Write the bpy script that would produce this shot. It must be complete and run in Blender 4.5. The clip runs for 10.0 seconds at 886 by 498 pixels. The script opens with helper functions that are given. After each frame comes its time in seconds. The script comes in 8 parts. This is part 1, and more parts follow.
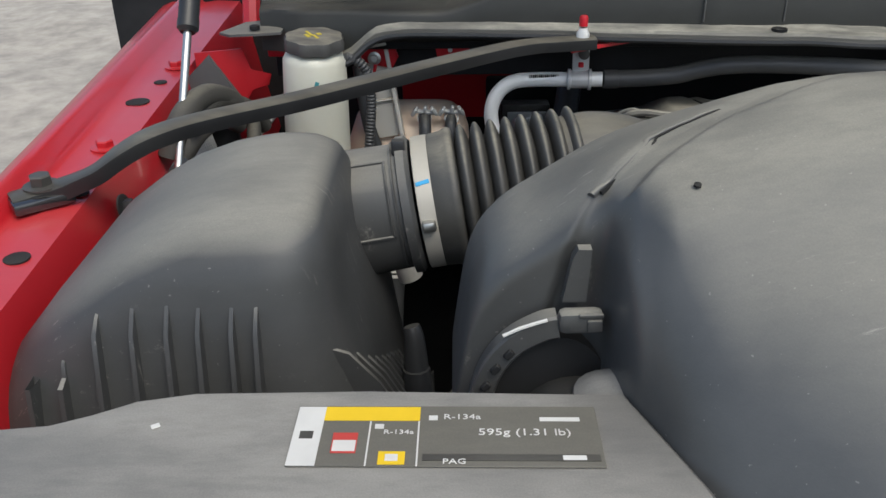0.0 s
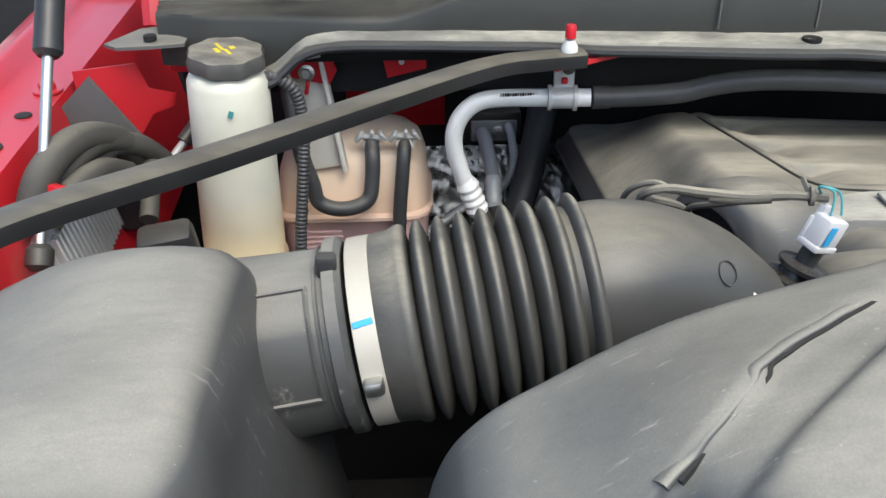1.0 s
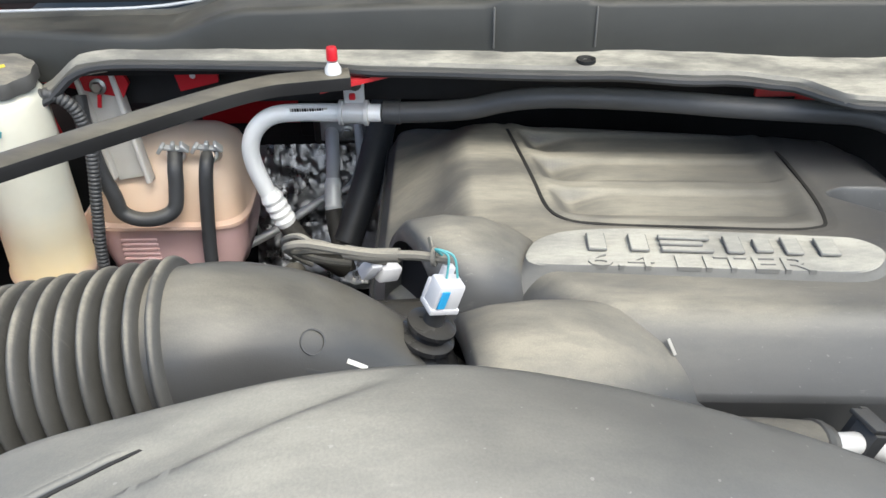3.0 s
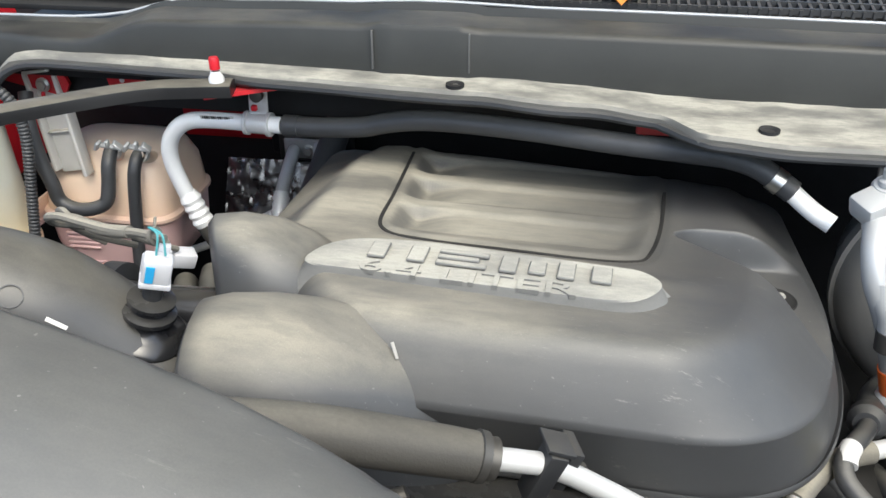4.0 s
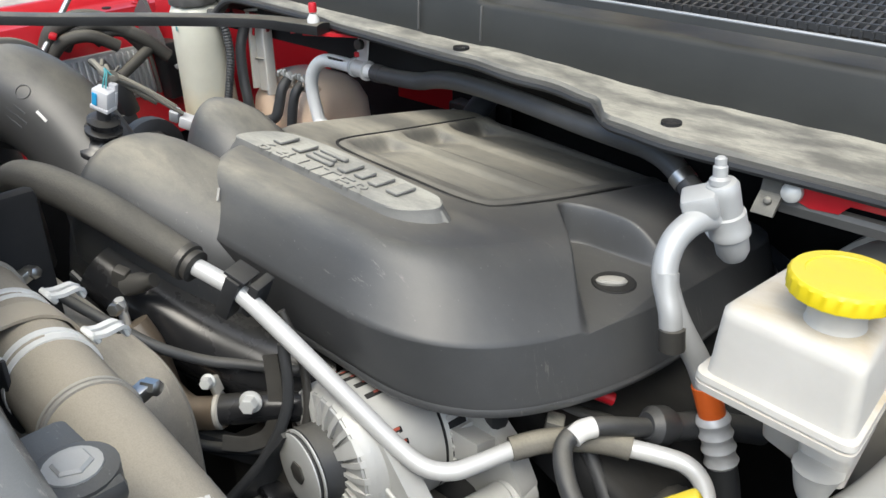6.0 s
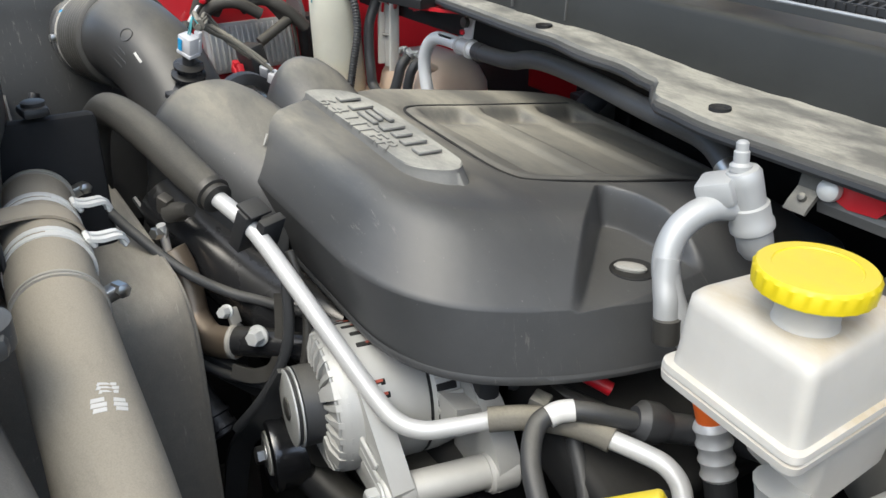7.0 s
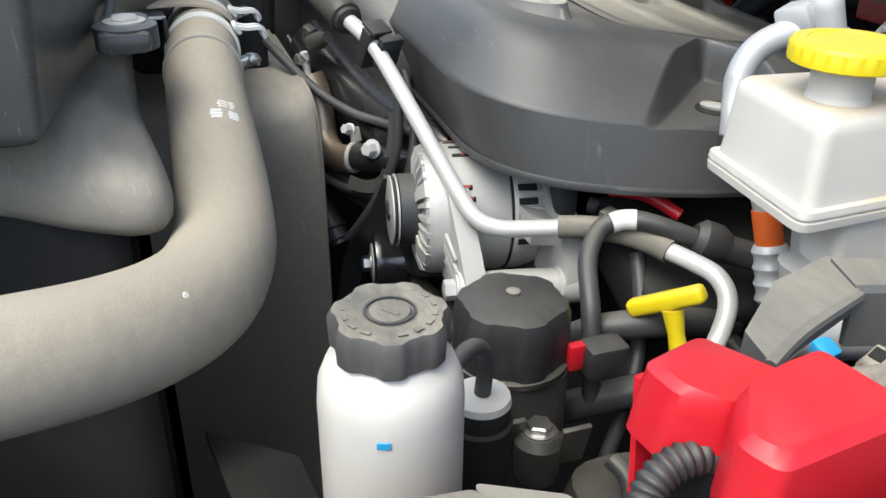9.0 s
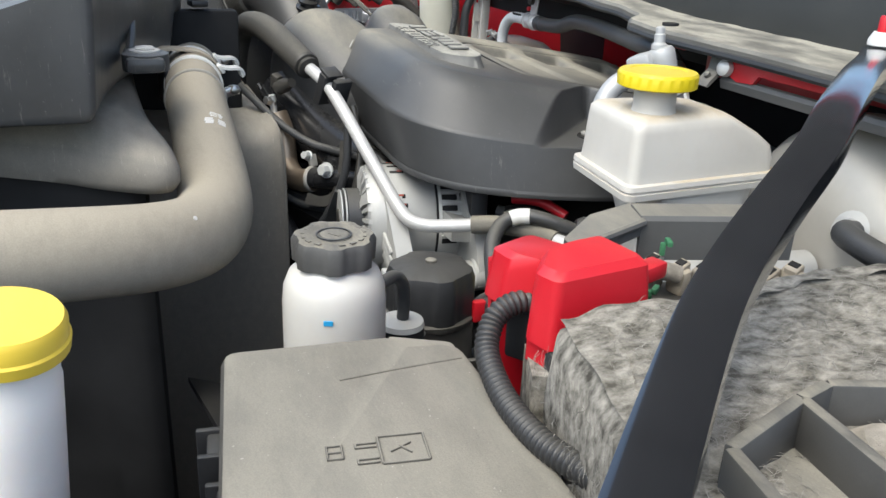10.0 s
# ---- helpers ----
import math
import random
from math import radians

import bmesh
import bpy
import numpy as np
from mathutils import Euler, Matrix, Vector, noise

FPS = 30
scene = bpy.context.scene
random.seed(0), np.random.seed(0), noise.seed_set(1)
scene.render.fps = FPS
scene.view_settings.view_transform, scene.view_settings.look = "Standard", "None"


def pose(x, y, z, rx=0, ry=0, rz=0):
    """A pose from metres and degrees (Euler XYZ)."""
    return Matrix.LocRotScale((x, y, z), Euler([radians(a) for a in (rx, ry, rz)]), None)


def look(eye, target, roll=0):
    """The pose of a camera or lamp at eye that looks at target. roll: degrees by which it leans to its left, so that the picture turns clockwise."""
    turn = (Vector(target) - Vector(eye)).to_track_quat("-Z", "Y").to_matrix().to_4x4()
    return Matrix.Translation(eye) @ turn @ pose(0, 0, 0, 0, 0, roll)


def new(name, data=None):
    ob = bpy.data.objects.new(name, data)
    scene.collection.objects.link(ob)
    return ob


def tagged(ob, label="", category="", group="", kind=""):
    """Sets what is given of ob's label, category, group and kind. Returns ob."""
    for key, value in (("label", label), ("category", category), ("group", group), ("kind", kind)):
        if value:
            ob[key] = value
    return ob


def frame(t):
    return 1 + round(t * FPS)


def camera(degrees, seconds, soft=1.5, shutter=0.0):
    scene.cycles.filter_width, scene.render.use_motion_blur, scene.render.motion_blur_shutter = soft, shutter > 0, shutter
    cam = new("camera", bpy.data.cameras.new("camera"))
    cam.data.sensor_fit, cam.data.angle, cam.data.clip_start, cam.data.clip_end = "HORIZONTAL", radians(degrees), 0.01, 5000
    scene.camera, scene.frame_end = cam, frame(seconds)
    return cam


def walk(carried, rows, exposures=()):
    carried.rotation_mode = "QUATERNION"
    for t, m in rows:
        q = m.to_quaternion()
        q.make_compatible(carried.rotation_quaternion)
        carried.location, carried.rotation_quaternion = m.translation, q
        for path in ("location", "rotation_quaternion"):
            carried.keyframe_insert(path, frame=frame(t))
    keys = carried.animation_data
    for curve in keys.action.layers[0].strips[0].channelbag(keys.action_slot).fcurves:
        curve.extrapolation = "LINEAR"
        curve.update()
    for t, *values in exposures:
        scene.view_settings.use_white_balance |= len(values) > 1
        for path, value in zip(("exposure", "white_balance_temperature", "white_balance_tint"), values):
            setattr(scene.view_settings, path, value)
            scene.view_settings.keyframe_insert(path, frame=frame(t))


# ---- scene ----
cam = camera(55.8, 10.0)
SKY, SUN = 0.27, 0.30
EXPOSE = [(0.0, -0.08), (0.5, 0.42), (1.0, 0.68), (1.5, 0.79), (2.0, 0.97), (2.5, 1.04), (3.0, 0.96), (4.5, 0.92), (5.0, 0.93), (5.5, 0.80), (7.0, 0.56), (7.6, 0.65), (8.0, 0.63), (8.5, 0.84), (9.2, 0.77), (10.0, 0.65)]
PATH = [
    (0, (0.070, 0.071, 1.757), (0.042, 1.838, 0.821), -0.8),
    (0.3, (0.074, 0.171, 1.742), (0.062, 1.919, 0.769), -0.8),
    (0.5, (0.068, 0.218, 1.746), (0.085, 1.952, 0.750), -0.8),
    (0.8, (0.067, 0.269, 1.757), (0.110, 1.985, 0.732), -0.5),
    (1, (0.072, 0.290, 1.757), (0.145, 2.003, 0.728), -0.2),
    (1.5, (0.120, 0.363, 1.792), (0.207, 2.056, 0.731), -0.5),
    (2, (0.167, 0.405, 1.797), (0.270, 2.068, 0.692), -0.2),
    (2.5, (0.217, 0.381, 1.800), (0.323, 2.036, 0.681), 0.0),
    (3, (0.295, 0.311, 1.806), (0.319, 1.970, 0.689), -0.5),
    (3.2, (0.340, 0.282, 1.802), (0.319, 1.940, 0.683), -0.6),
    (4.3, (0.614, 0.310, 1.783), (0.189, 2.002, 0.804), -0.3),
    (4.5, (0.661, 0.336, 1.777), (0.135, 2.005, 0.810), -0.2),
    (5, (0.792, 0.351, 1.766), (0.004, 1.939, 0.840), 0.0),
    (5.5, (0.932, 0.327, 1.762), (-0.095, 1.769, 0.831), -0.3),
    (6.8, (1.079, 0.454, 1.705), (-0.384, 1.508, 0.84), 0.6),
    (7, (1.106, 0.459, 1.706), (-0.405, 1.424, 0.819), 0.5),
    (7.5, (1.14, 0.465, 1.695), (-0.436, 1.294, 0.785), 0.9),
    (8, (1.107, 0.492, 1.682), (-0.498, 1.223, 0.739), 1.3),
    (8.5, (1.165, 0.46, 1.636), (-0.475, 1.096, 0.683), 1.0),
    (9, (1.244, 0.466, 1.62), (-0.426, 1.052, 0.689), 0.8),
    (9.5, (1.346, 0.487, 1.62), (-0.345, 1.093, 0.741), 1.4),
    (10, (1.435, 0.421, 1.621), (-0.28, 1.128, 0.872), 2.4),
]
walk(cam, [(t, look(eye, target, roll)) for t, eye, target, roll in PATH], exposures=EXPOSE)

# ---- light ----
world = bpy.data.worlds.new("sky")
scene.world = world
world.use_nodes = True
wn = world.node_tree
wn.nodes.clear()
sky = wn.nodes.new("ShaderNodeTexSky")
sky.sky_type, sky.sun_disc = "NISHITA", False
sky.sun_elevation, sky.sun_rotation = radians(60), radians(150)
sky.air_density, sky.dust_density, sky.ozone_density = 0.85, 5.0, 3.0
wb = wn.nodes.new("ShaderNodeBackground")
wb.inputs["Strength"].default_value = SKY
wo = wn.nodes.new("ShaderNodeOutputWorld")
tint = wn.nodes.new("ShaderNodeMix")
tint.data_type, tint.blend_type = "RGBA", "MULTIPLY"
tint.inputs[0].default_value = 1.0
tint.inputs[7].default_value = (0.955, 1.0, 0.945, 1.0)
wn.links.new(sky.outputs[0], tint.inputs[6])
wn.links.new(tint.outputs[2], wb.inputs[0])
wn.links.new(wb.outputs[0], wo.inputs[0])
sun_data = bpy.data.lights.new("sun", "SUN")
sun_data.energy, sun_data.angle, sun_data.color = SUN, radians(40), (0.98, 1.0, 0.93)
sun = new("sun", sun_data)
sun.matrix_world = look((1.85, -1.74, 6.1), (0.5, 0.6, 1.4))


# ---- materials ----
def noise_node(nt, scale, detail=4.0, rough=0.55, vec=None):
    n = nt.nodes.new("ShaderNodeTexNoise")
    n.inputs["Scale"].default_value, n.inputs["Detail"].default_value = scale, detail
    n.inputs["Roughness"].default_value = rough
    if vec:
        nt.links.new(vec, n.inputs["Vector"])
    return n


def ramp(nt, src, lo, hi, a=0.0, b=1.0):
    m = nt.nodes.new("ShaderNodeMapRange")
    m.inputs["From Min"].default_value, m.inputs["From Max"].default_value = lo, hi
    m.inputs["To Min"].default_value, m.inputs["To Max"].default_value = a, b
    nt.links.new(src, m.inputs["Value"])
    return m.outputs[0]


def maths(nt, op, a, b):
    m = nt.nodes.new("ShaderNodeMath")
    m.operation, m.use_clamp = op, True
    for i, v in enumerate((a, b)):
        if isinstance(v, (int, float)):
            m.inputs[i].default_value = v
        else:
            nt.links.new(v, m.inputs[i])
    return m.outputs[0]


def mixcol(nt, fac, a, b):
    m = nt.nodes.new("ShaderNodeMix")
    m.data_type = "RGBA"
    for i, v in ((0, fac), (6, a), (7, b)):
        if isinstance(v, (int, float)):
            m.inputs[i].default_value = v
        elif isinstance(v, tuple):
            m.inputs[i].default_value = (*v, 1)
        else:
            nt.links.new(v, m.inputs[i])
    return m.outputs[2]


DUST = (0.375, 0.345, 0.27)


def mat(name, base, rough=0.5, metal=0.0, dust=0.0, flat=0.0, vary=0.12, grain=1100.0, bump=0.08, coat=0.0,
        sss=0.0, smear=9.0, dustcol=DUST, spec=0.5, speck=0.0, bare=0.45, fibre=0.0, scuff=0.0, thin=None):
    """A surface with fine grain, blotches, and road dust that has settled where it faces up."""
    m = bpy.data.materials.new(name)
    m.use_nodes = True
    nt = m.node_tree
    p = nt.nodes["Principled BSDF"]
    tc = nt.nodes.new("ShaderNodeTexCoord")
    vec = tc.outputs["Object"]
    fine = noise_node(nt, grain, 3.0, 0.6, vec)
    blot = noise_node(nt, smear, 6.0, 0.62, vec)
    if fibre:
        fm_ = nt.nodes.new("ShaderNodeMapping")
        fm_.inputs["Scale"].default_value = (fibre, 1.0, 1.0)
        fm_.inputs["Rotation"].default_value = (0.0, 0.3, 0.7)
        nt.links.new(vec, fm_.inputs["Vector"])
        nt.links.new(fm_.outputs[0], blot.inputs["Vector"])
    lighter = tuple(min(1.0, c * (1 + vary) + 0.004) for c in base)
    darker = tuple(c * (1 - vary) for c in base)
    col = mixcol(nt, ramp(nt, blot.outputs[0], 0.35, 0.65), darker, lighter)
    rgh = ramp(nt, blot.outputs[0], 0.3, 0.7, max(0.03, rough - 0.08), min(1, rough + 0.08))
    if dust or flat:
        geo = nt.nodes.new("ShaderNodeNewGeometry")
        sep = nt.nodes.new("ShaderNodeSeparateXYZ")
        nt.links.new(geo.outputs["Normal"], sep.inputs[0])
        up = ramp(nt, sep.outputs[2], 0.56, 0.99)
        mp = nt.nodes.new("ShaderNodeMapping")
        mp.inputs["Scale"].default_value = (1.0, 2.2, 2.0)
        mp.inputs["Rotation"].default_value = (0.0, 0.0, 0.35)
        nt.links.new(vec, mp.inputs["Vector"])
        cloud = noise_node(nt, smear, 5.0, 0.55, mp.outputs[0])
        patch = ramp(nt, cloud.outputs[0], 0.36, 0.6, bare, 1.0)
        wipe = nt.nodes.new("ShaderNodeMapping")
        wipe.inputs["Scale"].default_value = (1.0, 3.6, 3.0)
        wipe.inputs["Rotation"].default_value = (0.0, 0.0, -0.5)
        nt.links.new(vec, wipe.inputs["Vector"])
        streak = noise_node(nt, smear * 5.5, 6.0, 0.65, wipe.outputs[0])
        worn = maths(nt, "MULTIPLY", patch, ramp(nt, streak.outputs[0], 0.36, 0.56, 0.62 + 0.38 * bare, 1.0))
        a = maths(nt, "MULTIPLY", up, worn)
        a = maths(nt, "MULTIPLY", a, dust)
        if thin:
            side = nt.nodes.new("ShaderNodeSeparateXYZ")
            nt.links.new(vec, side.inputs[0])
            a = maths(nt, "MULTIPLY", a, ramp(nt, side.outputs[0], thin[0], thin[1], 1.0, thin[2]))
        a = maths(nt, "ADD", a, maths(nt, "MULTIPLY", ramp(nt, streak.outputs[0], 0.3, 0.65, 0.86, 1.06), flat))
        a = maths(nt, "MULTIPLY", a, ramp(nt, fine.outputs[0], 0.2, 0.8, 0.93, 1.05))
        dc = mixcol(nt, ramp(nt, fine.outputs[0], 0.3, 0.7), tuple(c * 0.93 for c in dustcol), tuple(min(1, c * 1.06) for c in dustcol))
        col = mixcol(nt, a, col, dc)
        r2 = nt.nodes.new("ShaderNodeMix")
        nt.links.new(a, r2.inputs[0])
        nt.links.new(rgh, r2.inputs[2])
        r2.inputs[3].default_value = 0.95
        rgh = r2.outputs[0]
        m2 = maths(nt, "SUBTRACT", 1.0, a)
        nt.links.new(maths(nt, "MULTIPLY", m2, metal), p.inputs["Metallic"])
    else:
        p.inputs["Metallic"].default_value = metal
    if scuff:
        sm = nt.nodes.new("ShaderNodeMapping")
        sm.inputs["Scale"].default_value = (1.0, 7.0, 0.8)
        sm.inputs["Rotation"].default_value = (0.2, 0.5, 0.9)
        nt.links.new(vec, sm.inputs["Vector"])
        sc = noise_node(nt, 45.0, 7.0, 0.75, sm.outputs[0])
        region = noise_node(nt, 9.0, 3.0, 0.5, vec)
        f = maths(nt, "MULTIPLY", ramp(nt, sc.outputs[0], 0.60, 0.70), ramp(nt, region.outputs[0], 0.48, 0.62))
        col = mixcol(nt, maths(nt, "MULTIPLY", f, scuff), col, (0.42, 0.40, 0.36))
    if speck:
        sp = noise_node(nt, 420.0, 1.0, 0.4, vec)
        col = mixcol(nt, ramp(nt, sp.outputs[0], 0.76, 0.80, 0.0, speck), col, (0.6, 0.58, 0.54))
    nt.links.new(col, p.inputs["Base Color"])
    nt.links.new(rgh, p.inputs["Roughness"])
    p.inputs["Specular IOR Level"].default_value = spec
    p.inputs["Coat Weight"].default_value = coat
    p.inputs["Coat Roughness"].default_value = 0.12
    if sss:
        p.inputs["Subsurface Weight"].default_value = sss
        p.inputs["Subsurface Radius"].default_value = (0.02, 0.016, 0.012)
        p.inputs["Subsurface Scale"].default_value = 0.4
    if bump:
        b = nt.nodes.new("ShaderNodeBump")
        b.inputs["Strength"].default_value, b.inputs["Distance"].default_value = bump, 0.0006
        nt.links.new(fine.outputs[0], b.inputs["Height"])
        nt.links.new(b.outputs[0], p.inputs["Normal"])
    return m


def fluid_mat(name, top, low, stain, z_level, z_stain, soft=0.02):
    """Milky moulded plastic: pale above the fluid's level, tinted below it, with a yellowed band."""
    m = mat(name, top, 0.42, vary=0.05, bump=0.06, sss=0.12, smear=14)
    nt = m.node_tree
    p = nt.nodes["Principled BSDF"]
    tc = nt.nodes["Texture Coordinate"]
    sep = nt.nodes.new("ShaderNodeSeparateXYZ")
    nt.links.new(tc.outputs["Object"], sep.inputs[0])
    n = noise_node(nt, 22.0, 5.0, 0.6, tc.outputs["Object"])
    z = maths(nt, "ADD", 0.0, 0.0)
    add = nt.nodes.new("ShaderNodeMath")
    add.operation = "MULTIPLY_ADD"
    nt.links.new(n.outputs[0], add.inputs[0])
    add.inputs[1].default_value = 0.05
    nt.links.new(sep.outputs[2], add.inputs[2])
    zz = add.outputs[0]
    src = p.inputs["Base Color"].links[0].from_socket
    c = mixcol(nt, ramp(nt, zz, z_stain + 0.025 + 0.06, z_stain + 0.025 - 0.03), src, stain)
    c = mixcol(nt, ramp(nt, sep.outputs[2], z_level + soft * 0.5, z_level - soft * 0.5), c, low)
    nt.links.new(c, p.inputs["Base Color"])
    return m


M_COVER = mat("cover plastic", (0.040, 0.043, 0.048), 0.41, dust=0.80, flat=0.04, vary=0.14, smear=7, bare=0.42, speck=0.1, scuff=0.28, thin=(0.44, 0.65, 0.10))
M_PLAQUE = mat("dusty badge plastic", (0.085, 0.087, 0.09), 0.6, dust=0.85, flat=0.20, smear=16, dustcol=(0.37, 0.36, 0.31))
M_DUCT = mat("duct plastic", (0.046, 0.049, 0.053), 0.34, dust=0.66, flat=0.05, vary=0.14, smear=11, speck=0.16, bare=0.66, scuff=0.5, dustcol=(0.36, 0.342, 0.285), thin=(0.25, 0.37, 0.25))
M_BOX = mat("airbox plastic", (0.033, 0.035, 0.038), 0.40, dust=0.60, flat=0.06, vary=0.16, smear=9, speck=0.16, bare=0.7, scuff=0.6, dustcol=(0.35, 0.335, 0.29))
M_BLACK = mat("black plastic", (0.022, 0.023, 0.025), 0.45, dust=0.12, vary=0.2)
# Near-black plastic; it also paints the shade in mouths and voids.
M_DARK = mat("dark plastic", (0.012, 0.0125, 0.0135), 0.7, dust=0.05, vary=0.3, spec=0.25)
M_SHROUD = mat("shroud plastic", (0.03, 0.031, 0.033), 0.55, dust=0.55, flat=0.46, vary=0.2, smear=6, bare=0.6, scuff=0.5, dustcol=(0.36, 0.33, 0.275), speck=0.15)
M_CAP = mat("dusty cap plastic", (0.045, 0.046, 0.048), 0.55, dust=0.5, flat=0.06, vary=0.2, smear=30, bare=0.3)
M_ZINC = mat("pale zinc", (0.55, 0.56, 0.55), 0.42, metal=0.3, dust=0.1, vary=0.08)
M_RUBBER = mat("black rubber", (0.038, 0.040, 0.043), 0.48, dust=0.22, vary=0.2, bump=0.3)
M_BELLOWS = mat("bellows rubber", (0.034, 0.035, 0.036), 0.46, dust=0.6, flat=0.07, vary=0.2, bump=0.25, smear=20, bare=0.3, scuff=0.3)
M_RUBBER_D = mat("dusty rubber", (0.030, 0.029, 0.027), 0.7, dust=0.24, flat=0.05, vary=0.2, bump=0.4, grain=500)
M_HOSE = mat("radiator hose rubber", (0.05, 0.05, 0.047), 0.5, dust=0.2, flat=0.90, vary=0.1, smear=7, dustcol=(0.335, 0.300, 0.238), bare=0.7, bump=0.02)
M_CLAMP = mat("pale spring steel", (0.66, 0.665, 0.64), 0.5, dust=0.15, vary=0.08, dustcol=(0.5, 0.47, 0.4))
M_ALU = mat("aluminium tube", (0.54, 0.545, 0.54), 0.38, metal=0.2, dust=0.06, vary=0.05)
# Same aluminium, base raised to paint in light the cowl keeps off.
M_ALU_LIT = mat("bright aluminium tube", (0.80, 0.81, 0.80), 0.40, metal=0.1, dust=0.03, vary=0.04)
M_ALU_D = mat("oxidised aluminium", (0.41, 0.42, 0.425), 0.45, metal=0.3, dust=0.2, flat=0.05, vary=0.06)
M_CAST = mat("cast aluminium", (0.47, 0.475, 0.465), 0.5, metal=0.25, dust=0.25, flat=0.05, vary=0.08, bump=0.2)
M_STEEL = mat("zinc steel", (0.5, 0.5, 0.48), 0.35, metal=1.0, vary=0.15)
M_DSTEEL = mat("dark steel", (0.085, 0.082, 0.076), 0.5, metal=0.6, dust=0.12, vary=0.3)
M_RED = mat("red car paint", (0.46, 0.010, 0.018), 0.38, coat=0.35, dust=0.07, flat=0.0, vary=0.06, bump=0.02, smear=4, dustcol=(0.62, 0.42, 0.38))
M_BRACE = mat("black painted steel", (0.010, 0.0105, 0.012), 0.20, vary=0.12, bump=0.015, coat=1.0, spec=0.5, scuff=0.08)
M_BAND = mat("dusty band steel", (0.45, 0.43, 0.39), 0.45, metal=0.3, dust=0.5, flat=0.2, vary=0.1)
M_BRACE_D = mat("dusty black steel", (0.012, 0.012, 0.0125), 0.34, dust=0.34, spec=0.45, vary=0.12, bump=0.08)
M_BOTTLE = fluid_mat("bottle plastic", (0.56, 0.555, 0.475), (0.70, 0.50, 0.51), (0.72, 0.58, 0.34), 1.308, 1.335)
M_TANK = fluid_mat("tank plastic", (0.70, 0.58, 0.47), (0.62, 0.42, 0.41), (0.72, 0.52, 0.38), 1.327, 1.36)
M_MILK = mat("milky plastic", (0.54, 0.53, 0.50), 0.45, dust=0.55, flat=0.02, vary=0.05, bump=0.06, sss=0.15, dustcol=(0.55, 0.45, 0.30))
M_BRAKE = mat("brake reservoir plastic", (0.52, 0.505, 0.47), 0.45, dust=0.75, flat=0.04, vary=0.08, bare=0.2, bump=0.06, sss=0.1, dustcol=(0.43, 0.35, 0.23))
M_YELLOW = mat("yellow plastic", (0.66, 0.52, 0.010), 0.42, dust=0.22, vary=0.05, bump=0.05)
M_YCAP = mat("washer cap plastic", (0.82, 0.58, 0.06), 0.42, dust=0.12, vary=0.04, bump=0.05)
M_REDP = mat("red plastic", (0.50, 0.008, 0.018), 0.40, dust=0.05, vary=0.06, bump=0.12)
M_FELT = mat("felt wrap", (0.175, 0.166, 0.147), 0.95, dust=0.12, flat=0.04, vary=0.75, smear=95, fibre=1.5, grain=420, bump=1.0, spec=0.1)
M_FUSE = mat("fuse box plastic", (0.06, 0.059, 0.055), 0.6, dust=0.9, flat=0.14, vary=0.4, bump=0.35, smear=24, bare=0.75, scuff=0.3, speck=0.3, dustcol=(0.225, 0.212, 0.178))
M_COWL = mat("cowl plastic", (0.016, 0.018, 0.0185), 0.48, spec=0.36, dust=0.15, flat=0.03, vary=0.12, bump=0.15, smear=9, bare=0.0)
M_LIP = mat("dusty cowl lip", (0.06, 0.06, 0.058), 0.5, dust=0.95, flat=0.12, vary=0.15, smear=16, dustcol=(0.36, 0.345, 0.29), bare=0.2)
M_CHROME = mat("bright strip", (0.42, 0.43, 0.44), 0.4, metal=0.3, vary=0.05, bump=0.0)
M_WHITE = mat("white plastic", (0.60, 0.60, 0.59), 0.45, dust=0.15, vary=0.05, bump=0.05)
M_TAPE = mat("cloth tape", (0.075, 0.073, 0.068), 0.8, dust=0.5, flat=0.2, vary=0.25, grain=500, bump=0.5)
M_FOIL = mat("foil", (0.24, 0.24, 0.235), 0.30, metal=1.0, vary=0.25, smear=30, bump=0.25, grain=160)
M_MUD = mat("mud ground", (0.34, 0.305, 0.258), 0.95, vary=0.22, smear=5.0, grain=14, bump=0.6)
M_BLUE = mat("blue paint mark", (0.02, 0.32, 0.62), 0.5, bump=0.0)
M_TEAL = mat("teal wire", (0.06, 0.28, 0.30), 0.45, bump=0.0)
M_ORANGE = mat("orange band", (0.72, 0.13, 0.02), 0.45, vary=0.08, bump=0.0)
M_LABEL_K = mat("label black", (0.05, 0.05, 0.048), 0.45, flat=0.25, bump=0.0)
M_LABEL_W = mat("label white", (0.62, 0.61, 0.58), 0.5, bump=0.0)
M_LABEL_Y = mat("label yellow", (0.75, 0.50, 0.02), 0.5, bump=0.0)
M_LABEL_R = mat("label red", (0.5, 0.06, 0.05), 0.5, bump=0.0)
M_COPPER = mat("bronze tube", (0.33, 0.26, 0.19), 0.4, metal=0.8, dust=0.2, vary=0.2)
M_PANEL = mat("closure panel plastic", (0.055, 0.056, 0.057), 0.5, dust=0.72, flat=0.05, vary=0.12, bump=0.2, smear=6, dustcol=(0.34, 0.325, 0.295))
M_LEAF = mat("orange leaf", (0.62, 0.22, 0.04), 0.6, vary=0.3, smear=60)
M_BOOST = mat("booster steel", (0.40, 0.385, 0.35), 0.38, metal=0.3, dust=0.4, flat=0.1, vary=0.1)
M_GLOSS = mat("glossy black plastic", (0.014, 0.0145, 0.016), 0.22, dust=0.08, vary=0.15, bump=0.03)
M_WIND = mat("copper windings", (0.36, 0.07, 0.04), 0.45, vary=0.2)
M_GREEN = mat("green plastic", (0.045, 0.17, 0.08), 0.45)
